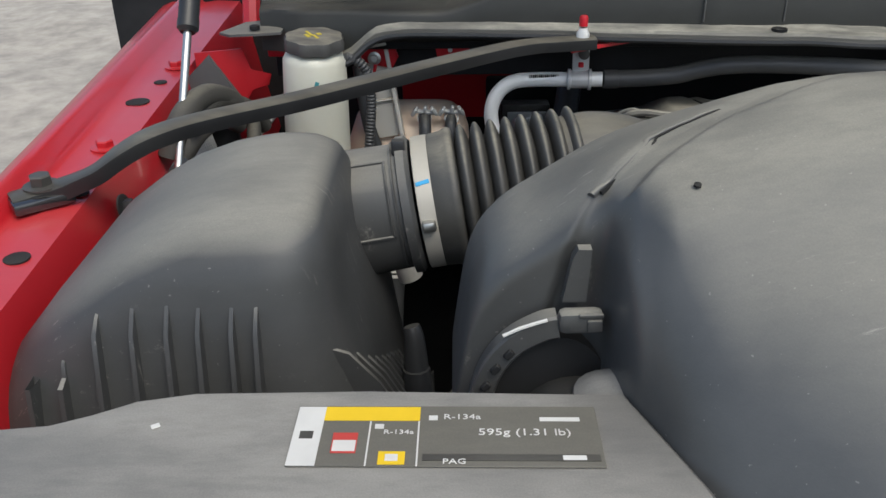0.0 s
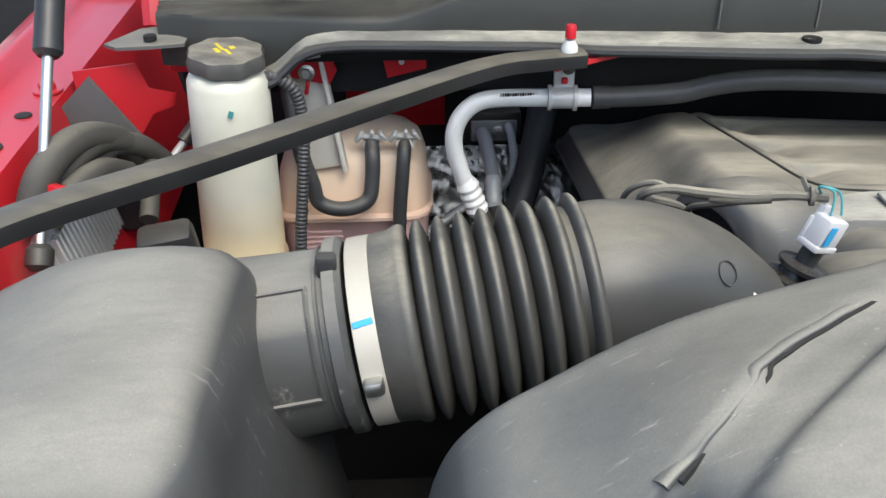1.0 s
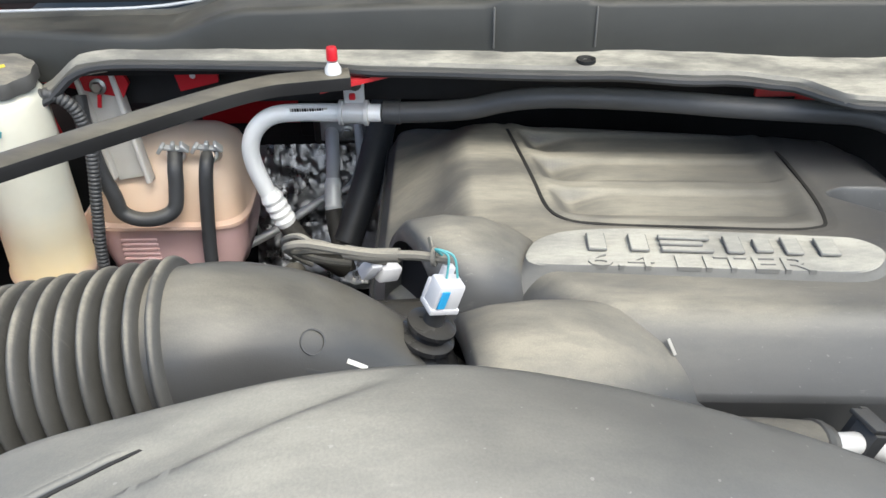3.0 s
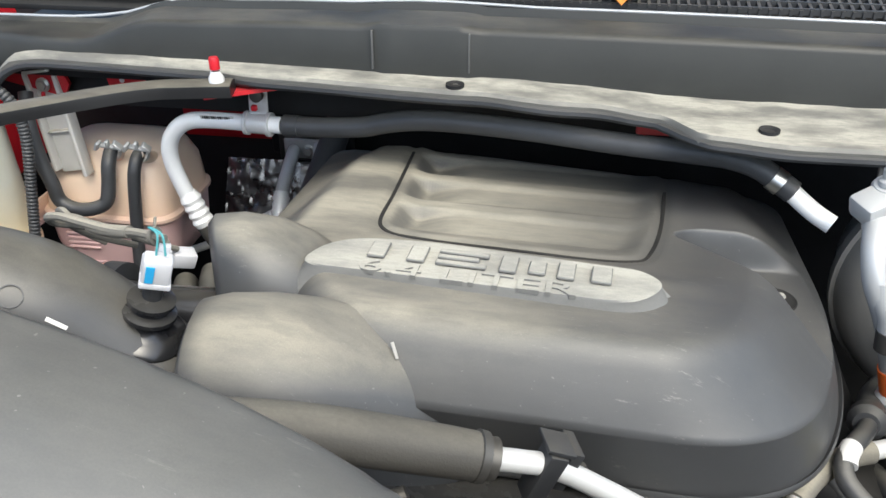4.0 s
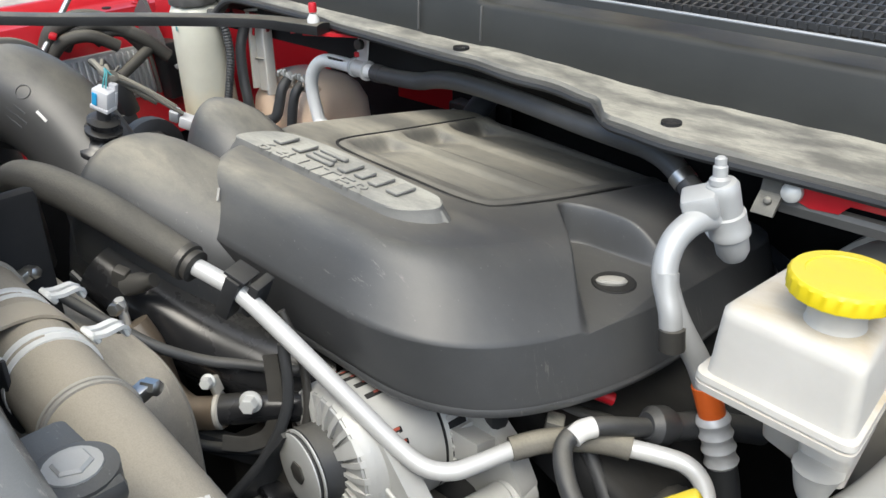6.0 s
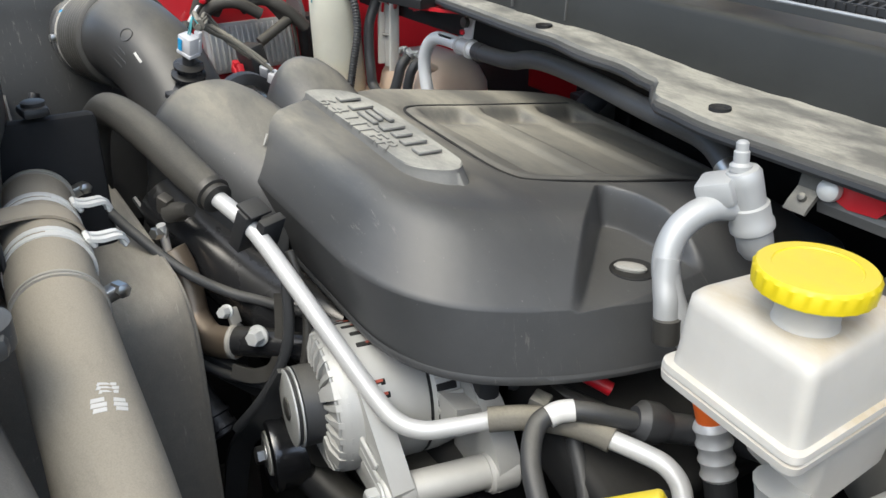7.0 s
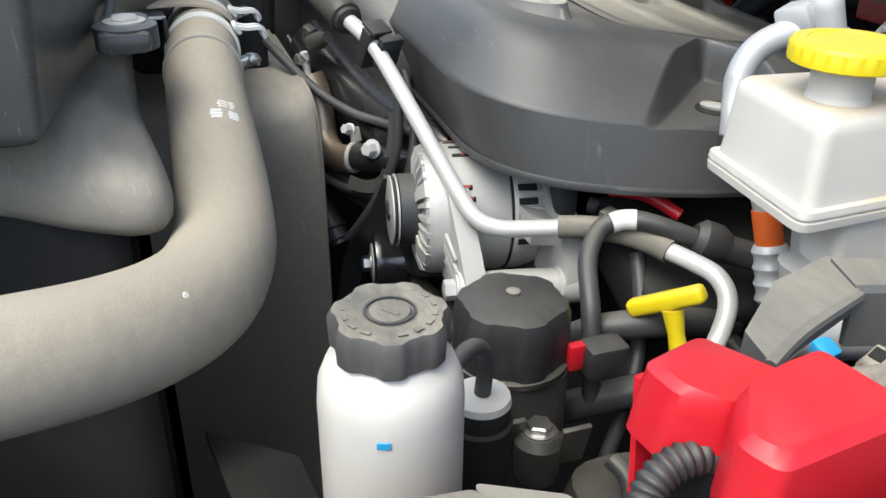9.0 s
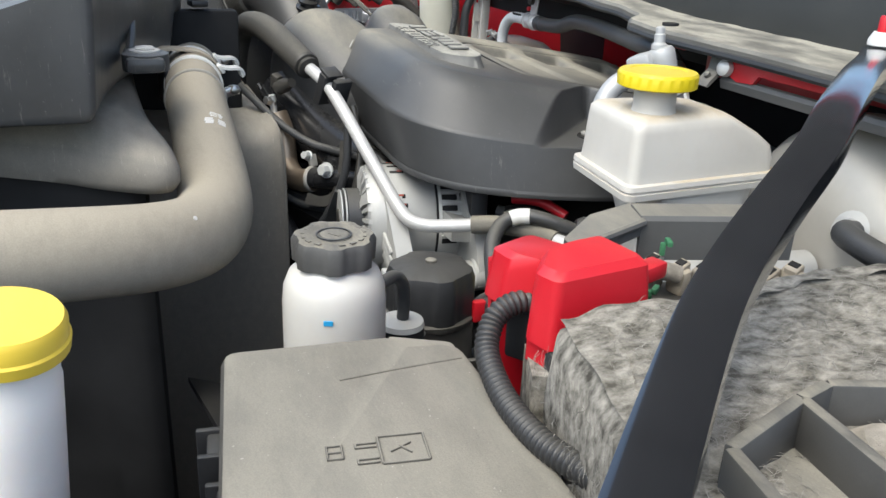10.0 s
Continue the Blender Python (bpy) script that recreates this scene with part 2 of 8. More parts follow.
M_TAN = mat("tan dusty steel", (0.36, 0.31, 0.24), 0.6, dust=0.3, flat=0.2, vary=0.12)
M_INSUL = mat("hood insulation", (0.11, 0.11, 0.11), 0.9, vary=0.1)
M_PLUG = mat("grey connector plastic", (0.50, 0.505, 0.525), 0.5, dust=0.1, vary=0.08)
M_GREYB = mat("grey satin plastic", (0.075, 0.077, 0.079), 0.5, dust=0.45, flat=0.05, vary=0.12)
M_WRAP = mat("pale tape", (0.30, 0.295, 0.275), 0.6, dust=0.3, vary=0.1)
M_FIBRE = mat("felt fibres", (0.205, 0.196, 0.176), 0.95, vary=0.5, smear=90, bump=0.0, spec=0.1)
M_DIRT = mat("dirt heap", (0.26, 0.235, 0.195), 1.0, vary=0.35, smear=60, bump=1.0)


# ---- shape helpers ----
def vec(*p):
    return Vector(p)


def catmull(pts, sub=6, closed=False):
    pts = [Vector(p) for p in pts]
    n = len(pts)
    if n < 3 and not closed:
        return [pts[0].lerp(pts[1], i / sub) for i in range(sub + 1)]
    out = []
    for i in range(n if closed else n - 1):
        if closed:
            a, b, c, d = pts[i - 1], pts[i], pts[(i + 1) % n], pts[(i + 2) % n]
        else:
            a, b, c, d = pts[max(i - 1, 0)], pts[i], pts[i + 1], pts[min(i + 2, n - 1)]
        for k in range(sub):
            t = k / sub
            out.append(0.5 * ((2 * b) + (c - a) * t + (2 * a - 5 * b + 4 * c - d) * t * t + (3 * b - a - 3 * c + d) * t ** 3))
    if not closed:
        out.append(pts[-1])
    return out


def loft(rings, cap=True, closed=True):
    bm = bmesh.new()
    rows = [[bm.verts.new(p) for p in r] for r in rings]
    for a, b in zip(rows, rows[1:]):
        n = len(a)
        for i in range(n if closed else n - 1):
            j = (i + 1) % n
            bm.faces.new((a[i], a[j], b[j], b[i]))
    if cap and closed:
        bm.faces.new(rows[0][::-1])
        bm.faces.new(rows[-1])
    bmesh.ops.recalc_face_normals(bm, faces=bm.faces)
    return bm


def frames_along(path, up=None):
    n = len(path)
    tang = [(path[min(i + 1, n - 1)] - path[max(i - 1, 0)]).normalized() for i in range(n)]
    u = Vector(up) if up else (Vector((0, 0, 1)) if abs(tang[0].z) < 0.9 else Vector((1, 0, 0)))
    res = []
    for t in tang:
        base = Vector(up) if up else u
        u2 = (base - t * base.dot(t)).normalized()
        v = t.cross(u2)
        res.append((u2, v))
        u = u2
    return res


def sweep(pts, r, n=16, sub=6, profile=None, up=None, raw=False, cap=True):
    """A tube (r: radius, list of radii at pts, or function of 0..1) or a bar of a given profile along a smooth line."""
    path = [Vector(p) for p in pts] if raw else catmull(pts, sub)
    fr = frames_along(path, up)
    m = len(path) - 1
    rings = []
    for i, (p, (u, v)) in enumerate(zip(path, fr)):
        t = i / m
        if profile:
            s = r(t) if callable(r) else r
            rings.append([p + (u * b + v * a) * s for a, b in profile])
        else:
            if callable(r):
                rad = r(t)
            elif isinstance(r, (list, tuple)):
                f = t * (len(r) - 1)
                k = min(int(f), len(r) - 2)
                rad = r[k] + (r[k + 1] - r[k]) * (f - k)
            else:
                rad = r
            rings.append([p + (u * math.cos(a) + v * math.sin(a)) * rad for a in (2 * math.pi * k / n for k in range(n))])
    return loft(rings, cap)


def corrugated(pts, r, pitch, depth=0.12, n=14, sub=40):
    path = catmull(pts, sub)
    length = sum((b - a).length for a, b in zip(path, path[1:]))
    steps = int(length / pitch) * 6
    acc, dist = [0.0], 0.0
    for a, b in zip(path, path[1:]):
        dist += (b - a).length
        acc.append(dist)
    res, k = [], 0
    for i in range(steps + 1):
        d = dist * i / steps
        while k < len(acc) - 2 and acc[k + 1] < d:
            k += 1
        f = (d - acc[k]) / max(1e-9, acc[k + 1] - acc[k])
        res.append(path[k].lerp(path[k + 1], min(1, max(0, f))))
    return sweep(res, lambda t: r * (1 - depth * (0.5 - 0.5 * math.cos(2 * math.pi * t * steps / 6)) ** 1.5), n=n, raw=True)


def lathe(profile, at, axis=(0, 0, 1), n=32, lobes=0, lobe=0.0, lobe_from=0.0, hollow=False):
    """Revolve (r, h) rows round an axis from a base point; lobes: finger grips, where r exceeds lobe_from."""
    q = Vector(axis).normalized().to_track_quat("Z", "Y")
    rings = []
    for r, hgt in profile:
        ring = []
        for k in range(n):
            a = 2 * math.pi * k / n
            rr = r
            if lobes and r > lobe_from:
                rr = r * (1 + lobe * math.tanh(3 * math.cos(lobes * a)))
            ring.append(Vector(at) + q @ Vector((rr * math.cos(a), rr * math.sin(a), hgt)))
        rings.append(ring)
    if hollow:
        rings.append(rings[0])
    return loft(rings, cap=not hollow)


def rpoly(corners, k=6):
    """Rounded polygon through corner rows (x, y, z, radius), counter-clockwise."""
    out = []
    n = len(corners)
    for i, (x, y, z, r) in enumerate(corners):
        p = Vector((x, y, z))
        a, b = Vector(corners[i - 1][:3]) - p, Vector(corners[(i + 1) % n][:3]) - p
        s = p + a.normalized() * min(r, a.length * 0.49)
        e = p + b.normalized() * min(r, b.length * 0.49)
        for j in range(k + 1):
            t = j / k
            out.append(s * (1 - t) ** 2 + p * 2 * t * (1 - t) + e * t * t)
    return out


def rect(x0, x1, y0, y1, z, r, k=6):
    return rpoly([(x0, y0, z, r), (x1, y0, z, r), (x1, y1, z, r), (x0, y1, z, r)], k)


def block(size, m=None, bevel=0.004, seg=2):
    bm = bmesh.new()
    bmesh.ops.create_cube(bm, size=1.0)
    bmesh.ops.scale(bm, vec=Vector(size), verts=bm.verts)
    if bevel:
        bmesh.ops.bevel(bm, geom=bm.edges[:], offset=min(bevel, min(size) * 0.45), segments=seg, affect="EDGES", profile=0.5)
    if m:
        bmesh.ops.transform(bm, matrix=m, verts=bm.verts)
    return bm


def slab(outline, thick, bevel=0.0):
    """A plate under an outline of points, with a rounded upper edge."""
    top = [Vector(p) for p in outline]
    c = sum(top, Vector()) / len(top)
    low = [p - Vector((0, 0, thick)) for p in top]
    if not bevel:
        return loft([low, top])
    rings = [low, [p - Vector((0, 0, bevel)) for p in top]]
    for a in (0.35, 0.7, 1.0):
        s, d = 1 - math.cos(a * math.pi / 2), math.sin(a * math.pi / 2)
        rings.append([p + (c - p).normalized() * bevel * s - Vector((0, 0, bevel * (1 - d))) for p in top])
    return loft(rings)


def merged(*bms):
    res = bmesh.new()
    for b in bms:
        tmp = bpy.data.meshes.new("tmp")
        b.to_mesh(tmp)
        b.free()
        res.from_mesh(tmp)
        bpy.data.meshes.remove(tmp)
    return res


def writing(body, size, m, depth=0.0004):
    cu = bpy.data.curves.new("text", "FONT")
    cu.body, cu.size, cu.extrude = body, size, depth
    cu.align_x, cu.align_y = "LEFT", "BOTTOM"
    cu.resolution_u = 2
    ob = bpy.data.objects.new("text", cu)
    me = bpy.data.meshes.new_from_object(ob)
    bpy.data.objects.remove(ob)
    bm = bmesh.new()
    bm.from_mesh(me)
    bpy.data.meshes.remove(me)
    bmesh.ops.transform(bm, matrix=m, verts=bm.verts)
    return bm


def thing(name, at, label, category, group=""):
    ob = new(name)
    ob.empty_display_size = 0.02
    ob.location = at
    return tagged(ob, label, category, group)


def part(name, bm, material, parent=None, label="", angle=38):
    """One mesh under a thing or under a part, given in world places."""
    me = bpy.data.meshes.new(name)
    lim = radians(angle)
    bm.normal_update()
    for f in bm.faces:
        f.smooth = True
    for e in bm.edges:
        if len(e.link_faces) == 2 and e.calc_face_angle(0.0) > lim:
            e.smooth = False
    bm.to_mesh(me)
    bm.free()
    me.materials.append(material)
    ob = new(name, me)
    if parent is not None:
        ob.parent = parent
        top = parent
        if top.type == "EMPTY":
            ob.matrix_parent_inverse = Matrix.Translation(-Vector(top.location))
    if label:
        ob["label"] = label
    return ob


def bolt(parent, at, axis=(0, 0, 1), r=0.007, h=0.006, washer=0.010, material=None, name="bolt", label=""):
    q = Vector(axis).normalized()
    hexa = lathe([(r * 0.98, 0.002), (r, 0.003), (r, h), (r * 0.85, h + 0.0012)], at, axis, n=6)
    base = lathe([(washer, 0.0), (washer, 0.0016), (r, 0.0022)], at, axis, n=18)
    return part(name, merged(base, hexa), material or M_STEEL, parent, label)


def ring_clamp(parent, at, axis, r, wide, material, name="hose_clamp", label=""):
    h = wide / 2
    p = [(r, -h), (r + 0.0012, -h), (r + 0.0014, -h * 0.7), (r + 0.0012, -h * 0.3), (r + 0.0002, -h * 0.26), (r + 0.0002, h * 0.26), (r + 0.0012, h * 0.3), (r + 0.0014, h * 0.7), (r + 0.0012, h), (r, h)]
    return part(name, lathe(p, at, axis, n=36), material, parent, label)

# ---- ground ----
GROUND = 0.12


def step(a, b, t):
    t = max(0, min(1, (t - a) / (b - a)))
    return t * t * (3 - 2 * t)


gx = [-400, -60, -25, -14, -9] + [-6.5 + 0.16 * i for i in range(38)] + [0, 1, 2, 4, 8, 20, 60, 400]
gy = [-400, -60, -20, -8, -4, -2] + [-0.6 + 0.18 * i for i in range(52)] + [10, 12, 16, 24, 60, 400]
bm = bmesh.new()


def mud(x, y):
    """Churned mud: low swells, tyre ruts running aslant, and small clods."""
    near = step(14.0, 7.0, math.hypot(x + 3, y - 3))
    rut = math.sin((x * 0.8 + y * 0.6 + 0.35 * noise.noise(Vector((x * 0.7, y * 0.7, 9)))) * 4.2)
    return GROUND + near * (0.03 * noise.noise(Vector((x * 0.6, y * 0.6, 0))) + 0.030 * max(0.0, rut) ** 2 + 0.022 * noise.noise(Vector((x * 2.6, y * 2.6, 4))))


rows = [[bm.verts.new((x, y, mud(x, y))) for x in gx] for y in gy]
for a, b in zip(rows, rows[1:]):
    for i in range(len(gx) - 1):
        bm.faces.new((a[i], a[i + 1], b[i + 1], b[i]))
tagged(part("ground", bm, M_MUD), "dry rutted brown mud yard", "ground", kind="structure")

# ---- passenger fender ----
fender = thing("fender", (-0.30, 0.8, 1.44), "glossy red painted steel fender with bolted inner rail", "fender")


def rail_x(y):
    return -0.2065 - 0.045 * (y - 0.45)


prof = ((0.028, -0.20), (0.012, -0.10), (0.0, -0.014), (-0.004, 0.0), (-0.028, 0.0015), (-0.045, -0.001), (-0.050, 0.004),
        (-0.054, 0.018), (-0.060, 0.020), (-0.066, 0.014), (-0.074, 0.001), (-0.084, 0.000), (-0.095, -0.006), (-0.105, -0.03), (-0.125, -0.12), (-0.13, -0.5))
ys = [0.0 + 0.05 * i for i in range(29)]
bm = loft([[Vector((rail_x(y) + a * (1 + 0.35 * max(0, y - 0.5)), y, 1.484 + 0.02 * (y - 0.6) + b)) for a, b in prof] for y in ys], cap=False, closed=False)
part("rail", bm, M_RED, fender, angle=60)
for y, off in ((0.775, -0.022), (1.02, -0.018)):
    bolt(fender, (rail_x(y) + off, y, 1.4855 + 0.02 * (y - 0.6)), r=0.008, h=0.007, washer=0.013, material=M_RED, label="red painted bolt")
for y, off, r in ((0.575, -0.018, 0.009), (0.90, -0.026, 0.012), (0.965, -0.02, 0.007), (0.68, -0.01, 0.006)):
    part("hole", lathe([(r, 0.0), (r, 0.0012), (r * 0.9, 0.0016)], (rail_x(y) + off * 1.1, y, 1.4848 + 0.02 * (y - 0.6)), n=20), M_DARK, fender, "dark punched hole")
part("inner_panel", loft([[Vector((rail_x(y) + 0.012, y, 1.40)), Vector((rail_x(y) + 0.03, y, 1.15)), Vector((rail_x(y) + 0.06, y, 0.6))] for y in ys], cap=False, closed=False), M_DARK, fender, "dark inner liner")
part("corner_wall", loft([[Vector((x + o, y + o, z)) for x, y, z in ((-0.228, 1.040, 1.506), (-0.183, 1.064, 1.504), (-0.176, 1.068, 1.478), (-0.154, 1.080, 1.468), (-0.158, 1.078, 1.455), (-0.175, 1.064, 1.453), (-0.194, 1.050, 1.425), (-0.200, 1.045, 1.36), (-0.222, 1.03, 1.36))] for o in (0, -0.004)]), M_RED, fender, "red painted corner wall")
bolt(fender, (rail_x(0.56) + 0.016, 0.60, 1.435), (1, -0.3, 0.2), r=0.009, h=0.016, washer=0.014, material=M_DSTEEL)
bolt(fender, (rail_x(0.7) + 0.008, 0.71, 1.46), (1, 0, 0.2), r=0.007, h=0.008, washer=0.012, material=M_DSTEEL)

# ---- firewall and bay ----
fire = thing("firewall", (0.5, 1.36, 0.9), "dark sealed firewall with red painted steel flanges", "firewall")
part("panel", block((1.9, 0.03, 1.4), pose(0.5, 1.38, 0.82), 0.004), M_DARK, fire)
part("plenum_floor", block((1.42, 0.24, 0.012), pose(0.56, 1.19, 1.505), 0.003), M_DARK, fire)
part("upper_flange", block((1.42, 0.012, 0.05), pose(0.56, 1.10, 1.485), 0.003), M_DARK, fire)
for pts in (((-0.085, 1.492), (-0.005, 1.474), (0.003, 1.488), (-0.008, 1.520), (-0.034, 1.520), (-0.060, 1.502), (-0.085, 1.500)), ((0.044, 1.520), (0.052, 1.480), (0.090, 1.489), (0.090, 1.520))):
    part("red_flange", loft([[Vector((x, y, z)) for x, z in pts] for y in (1.078, 1.083)]), M_RED, fire, "red painted flange")
part("flange_hole", lathe([(0.0028, 0), (0.0028, 0.0008)], (0.066, 1.0778, 1.496), (0, -1, 0), 12), M_WHITE, fire)
for x, w, z, hh in ((-0.125, 0.06, 1.500, 0.02),):
    part("red_flange", block((w, 0.006, hh), pose(x, 1.078, z), 0.0025), M_RED, fire, "red painted flange")
part("red_flange", loft([[Vector((x, y, z)) for x, y, z in ((0.20, 0.985, zz), (0.275, 1.03, zz), (0.275, 1.05, zz), (0.19, 1.05, zz))] for zz in (1.515, 1.519)]), M_RED, fire, "red painted stud plate")
part("slot", lathe([(0.0045, 0), (0.0045, 0.0006), (0.003, 0.0008)], (0.25, 1.030, 1.519), n=14), M_DARK, fire)
part("red_flange", block((0.20, 0.006, 0.040), pose(0.75, 1.062, 1.480), 0.002), M_RED, fire, "red painted flange")
part("red_flange", block((0.16, 0.006, 0.045), pose(0.95, 1.065, 1.495), 0.002), M_RED, fire, "red painted flange")
part("red_flange", loft([[Vector((x, y, z)) for x, z in ((0.812, 1.508), (0.812, 1.490), (0.822, 1.4865), (0.843, 1.488), (0.850, 1.4960), (0.96, 1.4965), (0.96, 1.508))] for y in (0.956, 0.961)]), M_RED, fire, "red painted flange")
part("grey_ledge", loft([[Vector((x, y, z)) for y, z in ((0.958, 1.488), (0.956, 1.4845), (0.958, 1.477), (0.966, 1.476), (0.966, 1.488))] for x in (0.80, 0.95, 1.10)]), M_GREYB, fire, "grey dusty ledge", 30)
part("red_flange", block((0.045, 0.006, 0.03), pose(0.62, 1.035, 1.50), 0.002), M_RED, fire, "red painted flange")
part("red_seam", block((0.004, 0.012, 0.055), pose(0.955, 1.060, 1.492), 0.001), M_DARK, fire)
part("red_wall", block((0.22, 0.008, 0.16), pose(0.10, 1.345, 1.40), 0.003), M_RED, fire, "red painted wall patch")
part("heat_shield", loft([[Vector((0.06 + 0.28 * i / 88, 1.318 - 0.012 * (j / 52) * 8 + 0.0050 * noise.noise(Vector((i * 0.08, j * 0.11, 1))) + 0.0036 * abs(noise.noise(Vector((i * 0.26, j * 0.20, 4)))) + 0.0022 * abs(noise.noise(Vector((i * 0.55, j * 0.48, 7)))), 1.30 - 0.00325 * j)) for j in range(53)] for i in range(89)], cap=False, closed=False), M_FOIL, fire, "crinkled foil heat shield", 20)
bay = thing("bay_floor", (0.5, 0.7, 0.55), "near-black lower engine bay", "floor")
tagged(bay, kind="structure")
# Added panels close the bay out of view, in one near-black colour.
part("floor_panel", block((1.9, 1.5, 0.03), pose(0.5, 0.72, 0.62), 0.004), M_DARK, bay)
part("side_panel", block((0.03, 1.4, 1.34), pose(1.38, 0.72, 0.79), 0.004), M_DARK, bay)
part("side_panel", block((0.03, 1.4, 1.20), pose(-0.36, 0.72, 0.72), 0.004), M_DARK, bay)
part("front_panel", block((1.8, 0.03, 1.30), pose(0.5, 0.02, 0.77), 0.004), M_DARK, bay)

# ---- cowl ----

cowl = thing("cowl", (0.5, 1.05, 1.52), "black moulded cowl panel with a dust-covered front lip", "cowl")


def lerp_table(x, rows):
    if x <= rows[0][0]:
        return rows[0][1]
    for (a, p), (b, q) in zip(rows, rows[1:]):
        if x <= b:
            t = (x - a) / (b - a)
            t = t * t * (3 - 2 * t)
            return p + (q - p) * t
    return rows[-1][1]


def curve_table(x, rows):
    """Smooth curve through rows (x, value), without flat spots at the rows."""
    if x <= rows[0][0]:
        return rows[0][1]
    for k, ((a, p), (b, q)) in enumerate(zip(rows, rows[1:])):
        if x <= b:
            m0 = (q - rows[k - 1][1]) / (b - rows[k - 1][0]) if k else (q - p) / (b - a)
            m1 = (rows[k + 2][1] - p) / (rows[k + 2][0] - a) if k + 2 < len(rows) else (q - p) / (b - a)
            t, d = (x - a) / (b - a), b - a
            return p * (2 * t ** 3 - 3 * t * t + 1) + m0 * d * (t ** 3 - 2 * t * t + t) + q * (3 * t * t - 2 * t ** 3) + m1 * d * (t ** 3 - t * t)
    return rows[-1][1]


LIP = [(-0.30, 1.0), (-0.12, 1.0), (-0.075, 1.012), (-0.03, 1.022), (0.18, 1.016), (0.26, 1.006), (0.45, 0.997), (0.52, 0.988), (0.56, 0.993), (0.61, 0.985), (0.65, 0.950), (0.72, 0.940), (0.90, 0.945), (1.15, 0.95)]
LIPZ = [(-0.30, 1.498), (-0.12, 1.500), (-0.062, 1.503), (-0.010, 1.535), (0.02, 1.538), (0.45, 1.531), (0.70, 1.520), (1.15, 1.515)]
WALLT = [(-0.3, 1.548), (0.05, 1.552), (0.14, 1.574), (0.30, 1.577), (0.345, 1.577), (0.355, 1.580), (0.438, 1.580), (0.448, 1.577), (1.2, 1.570)]
WALLY = [(-0.16, 1.066), (-0.10, 1.050), (0.03, 1.031), (1.2, 1.031)]
xs = [-0.158 + 0.01 * i for i in range(136)]
lipbm = loft([[Vector((x, lerp_table(x, LIP) + a + 0.002 * noise.noise(Vector((x * 24, 3, 0))), lerp_table(x, LIPZ) + b)) for a, b in ((0.0, -0.010), (0.0, -0.003), (0.003, 0.0))] + [Vector((x, 1.034, lerp_table(x, LIPZ) + 0.003 + 0.0012 * noise.noise(Vector((x * 30, 0, 0)))))] + [Vector((x, 1.036, lerp_table(x, LIPZ) - 0.011))] for x in xs[5:]])
part("front_lip", lipbm, M_LIP, cowl, "lip thick with tan dust")
part("lip_edge", sweep([(x, lerp_table(x, LIP) + 0.0015, lerp_table(x, LIPZ) - 0.0095) for x in xs[5::2]], 0.0042, n=8, sub=2), M_BLACK, cowl, "black rubber front edge")
bump_y = lambda x: 0.003 if 0.352 < x < 0.442 else 0.0
wall = loft([[Vector((x, y - bump_y(x), lerp_table(x, LIPZ) + 0.001)), Vector((x, y + 0.001 - bump_y(x), h - 0.006)), Vector((x, y + 0.004 - bump_y(x), h - 0.001)), Vector((x, y + 0.010, h)), Vector((x, 1.068 + 0.012 * k, h + 0.003)),
              Vector((x, 1.070 + 0.012 * k, h - 0.008 + 0.010 * k)), Vector((x, 1.084, h - 0.006 + 0.008 * k)), Vector((x, 1.088, h + 0.006)), Vector((x, 1.10, 1.50)), Vector((x, 1.08, 1.50))]
             for x, y, h, k in ((x, lerp_table(x, WALLY), lerp_table(x, WALLT), step(0.25, 0.02, x)) for x in xs)])
part("wall", wall, M_COWL, cowl, angle=50)
for x in (0.352, 0.442):
    part("seam", block((0.0016, 0.003, 0.036), pose(x, 1.0285, 1.556, -2), 0.0004, 1), M_GREYB, cowl)
part("end_flap", loft([[Vector((x, y, z + dz)) for x, y, z in ((-0.158, 1.040, 1.527), (-0.130, 1.046, 1.527), (-0.130, 1.066, 1.529), (-0.150, 1.085, 1.533), (-0.178, 1.082, 1.531), (-0.204, 1.052, 1.526), (-0.190, 1.040, 1.526))] for dz in (-0.003, 0.0)]), M_GREYB, cowl, "dusty grey end flap")
part("flap_screw", lathe([(0.006, 0), (0.006, 0.004), (0.003, 0.005)], (-0.162, 1.054, 1.529), n=14), M_DARK, cowl)
part("bright_strip", sweep([(x, 1.089, lerp_table(x, WALLT) + 0.007) for x in xs[::6]], 0.0015, n=8, sub=2), M_CHROME, cowl, "thin bright weather strip")
for x, y in ((0.432, 1.009), (0.699, 0.967)):
    z = lerp_table(x, LIPZ)
    part("clip_hole", lathe([(0.0085, 0.0), (0.0085, 0.0032), (0.007, 0.0026), (0.005, 0.001)], (x, y, z + 0.0002), n=20), M_DARK, cowl, "dusty push clip")
grille = thing("cowl_grille", (0.5, 1.2, 1.58), "black egg-crate cowl grille below the windscreen", "grille")
bms = bmesh.new()


def bar(bm, a, b, w, hgt):
    a, b = Vector(a), Vector(b)
    d = (b - a).normalized()
    s = d.cross(Vector((0, 0, 1))).normalized() * w / 2
    u = Vector((0, 0, hgt))
    v = [bm.verts.new(p) for p in (a - s, a + s, b + s, b - s, a - s - u, a + s - u, b + s - u, b - s - u)]
    for f in ((0, 1, 2, 3), (0, 4, 5, 1), (1, 5, 6, 2), (2, 6, 7, 3), (3, 7, 4, 0)):
        bm.faces.new([v[i] for i in f])


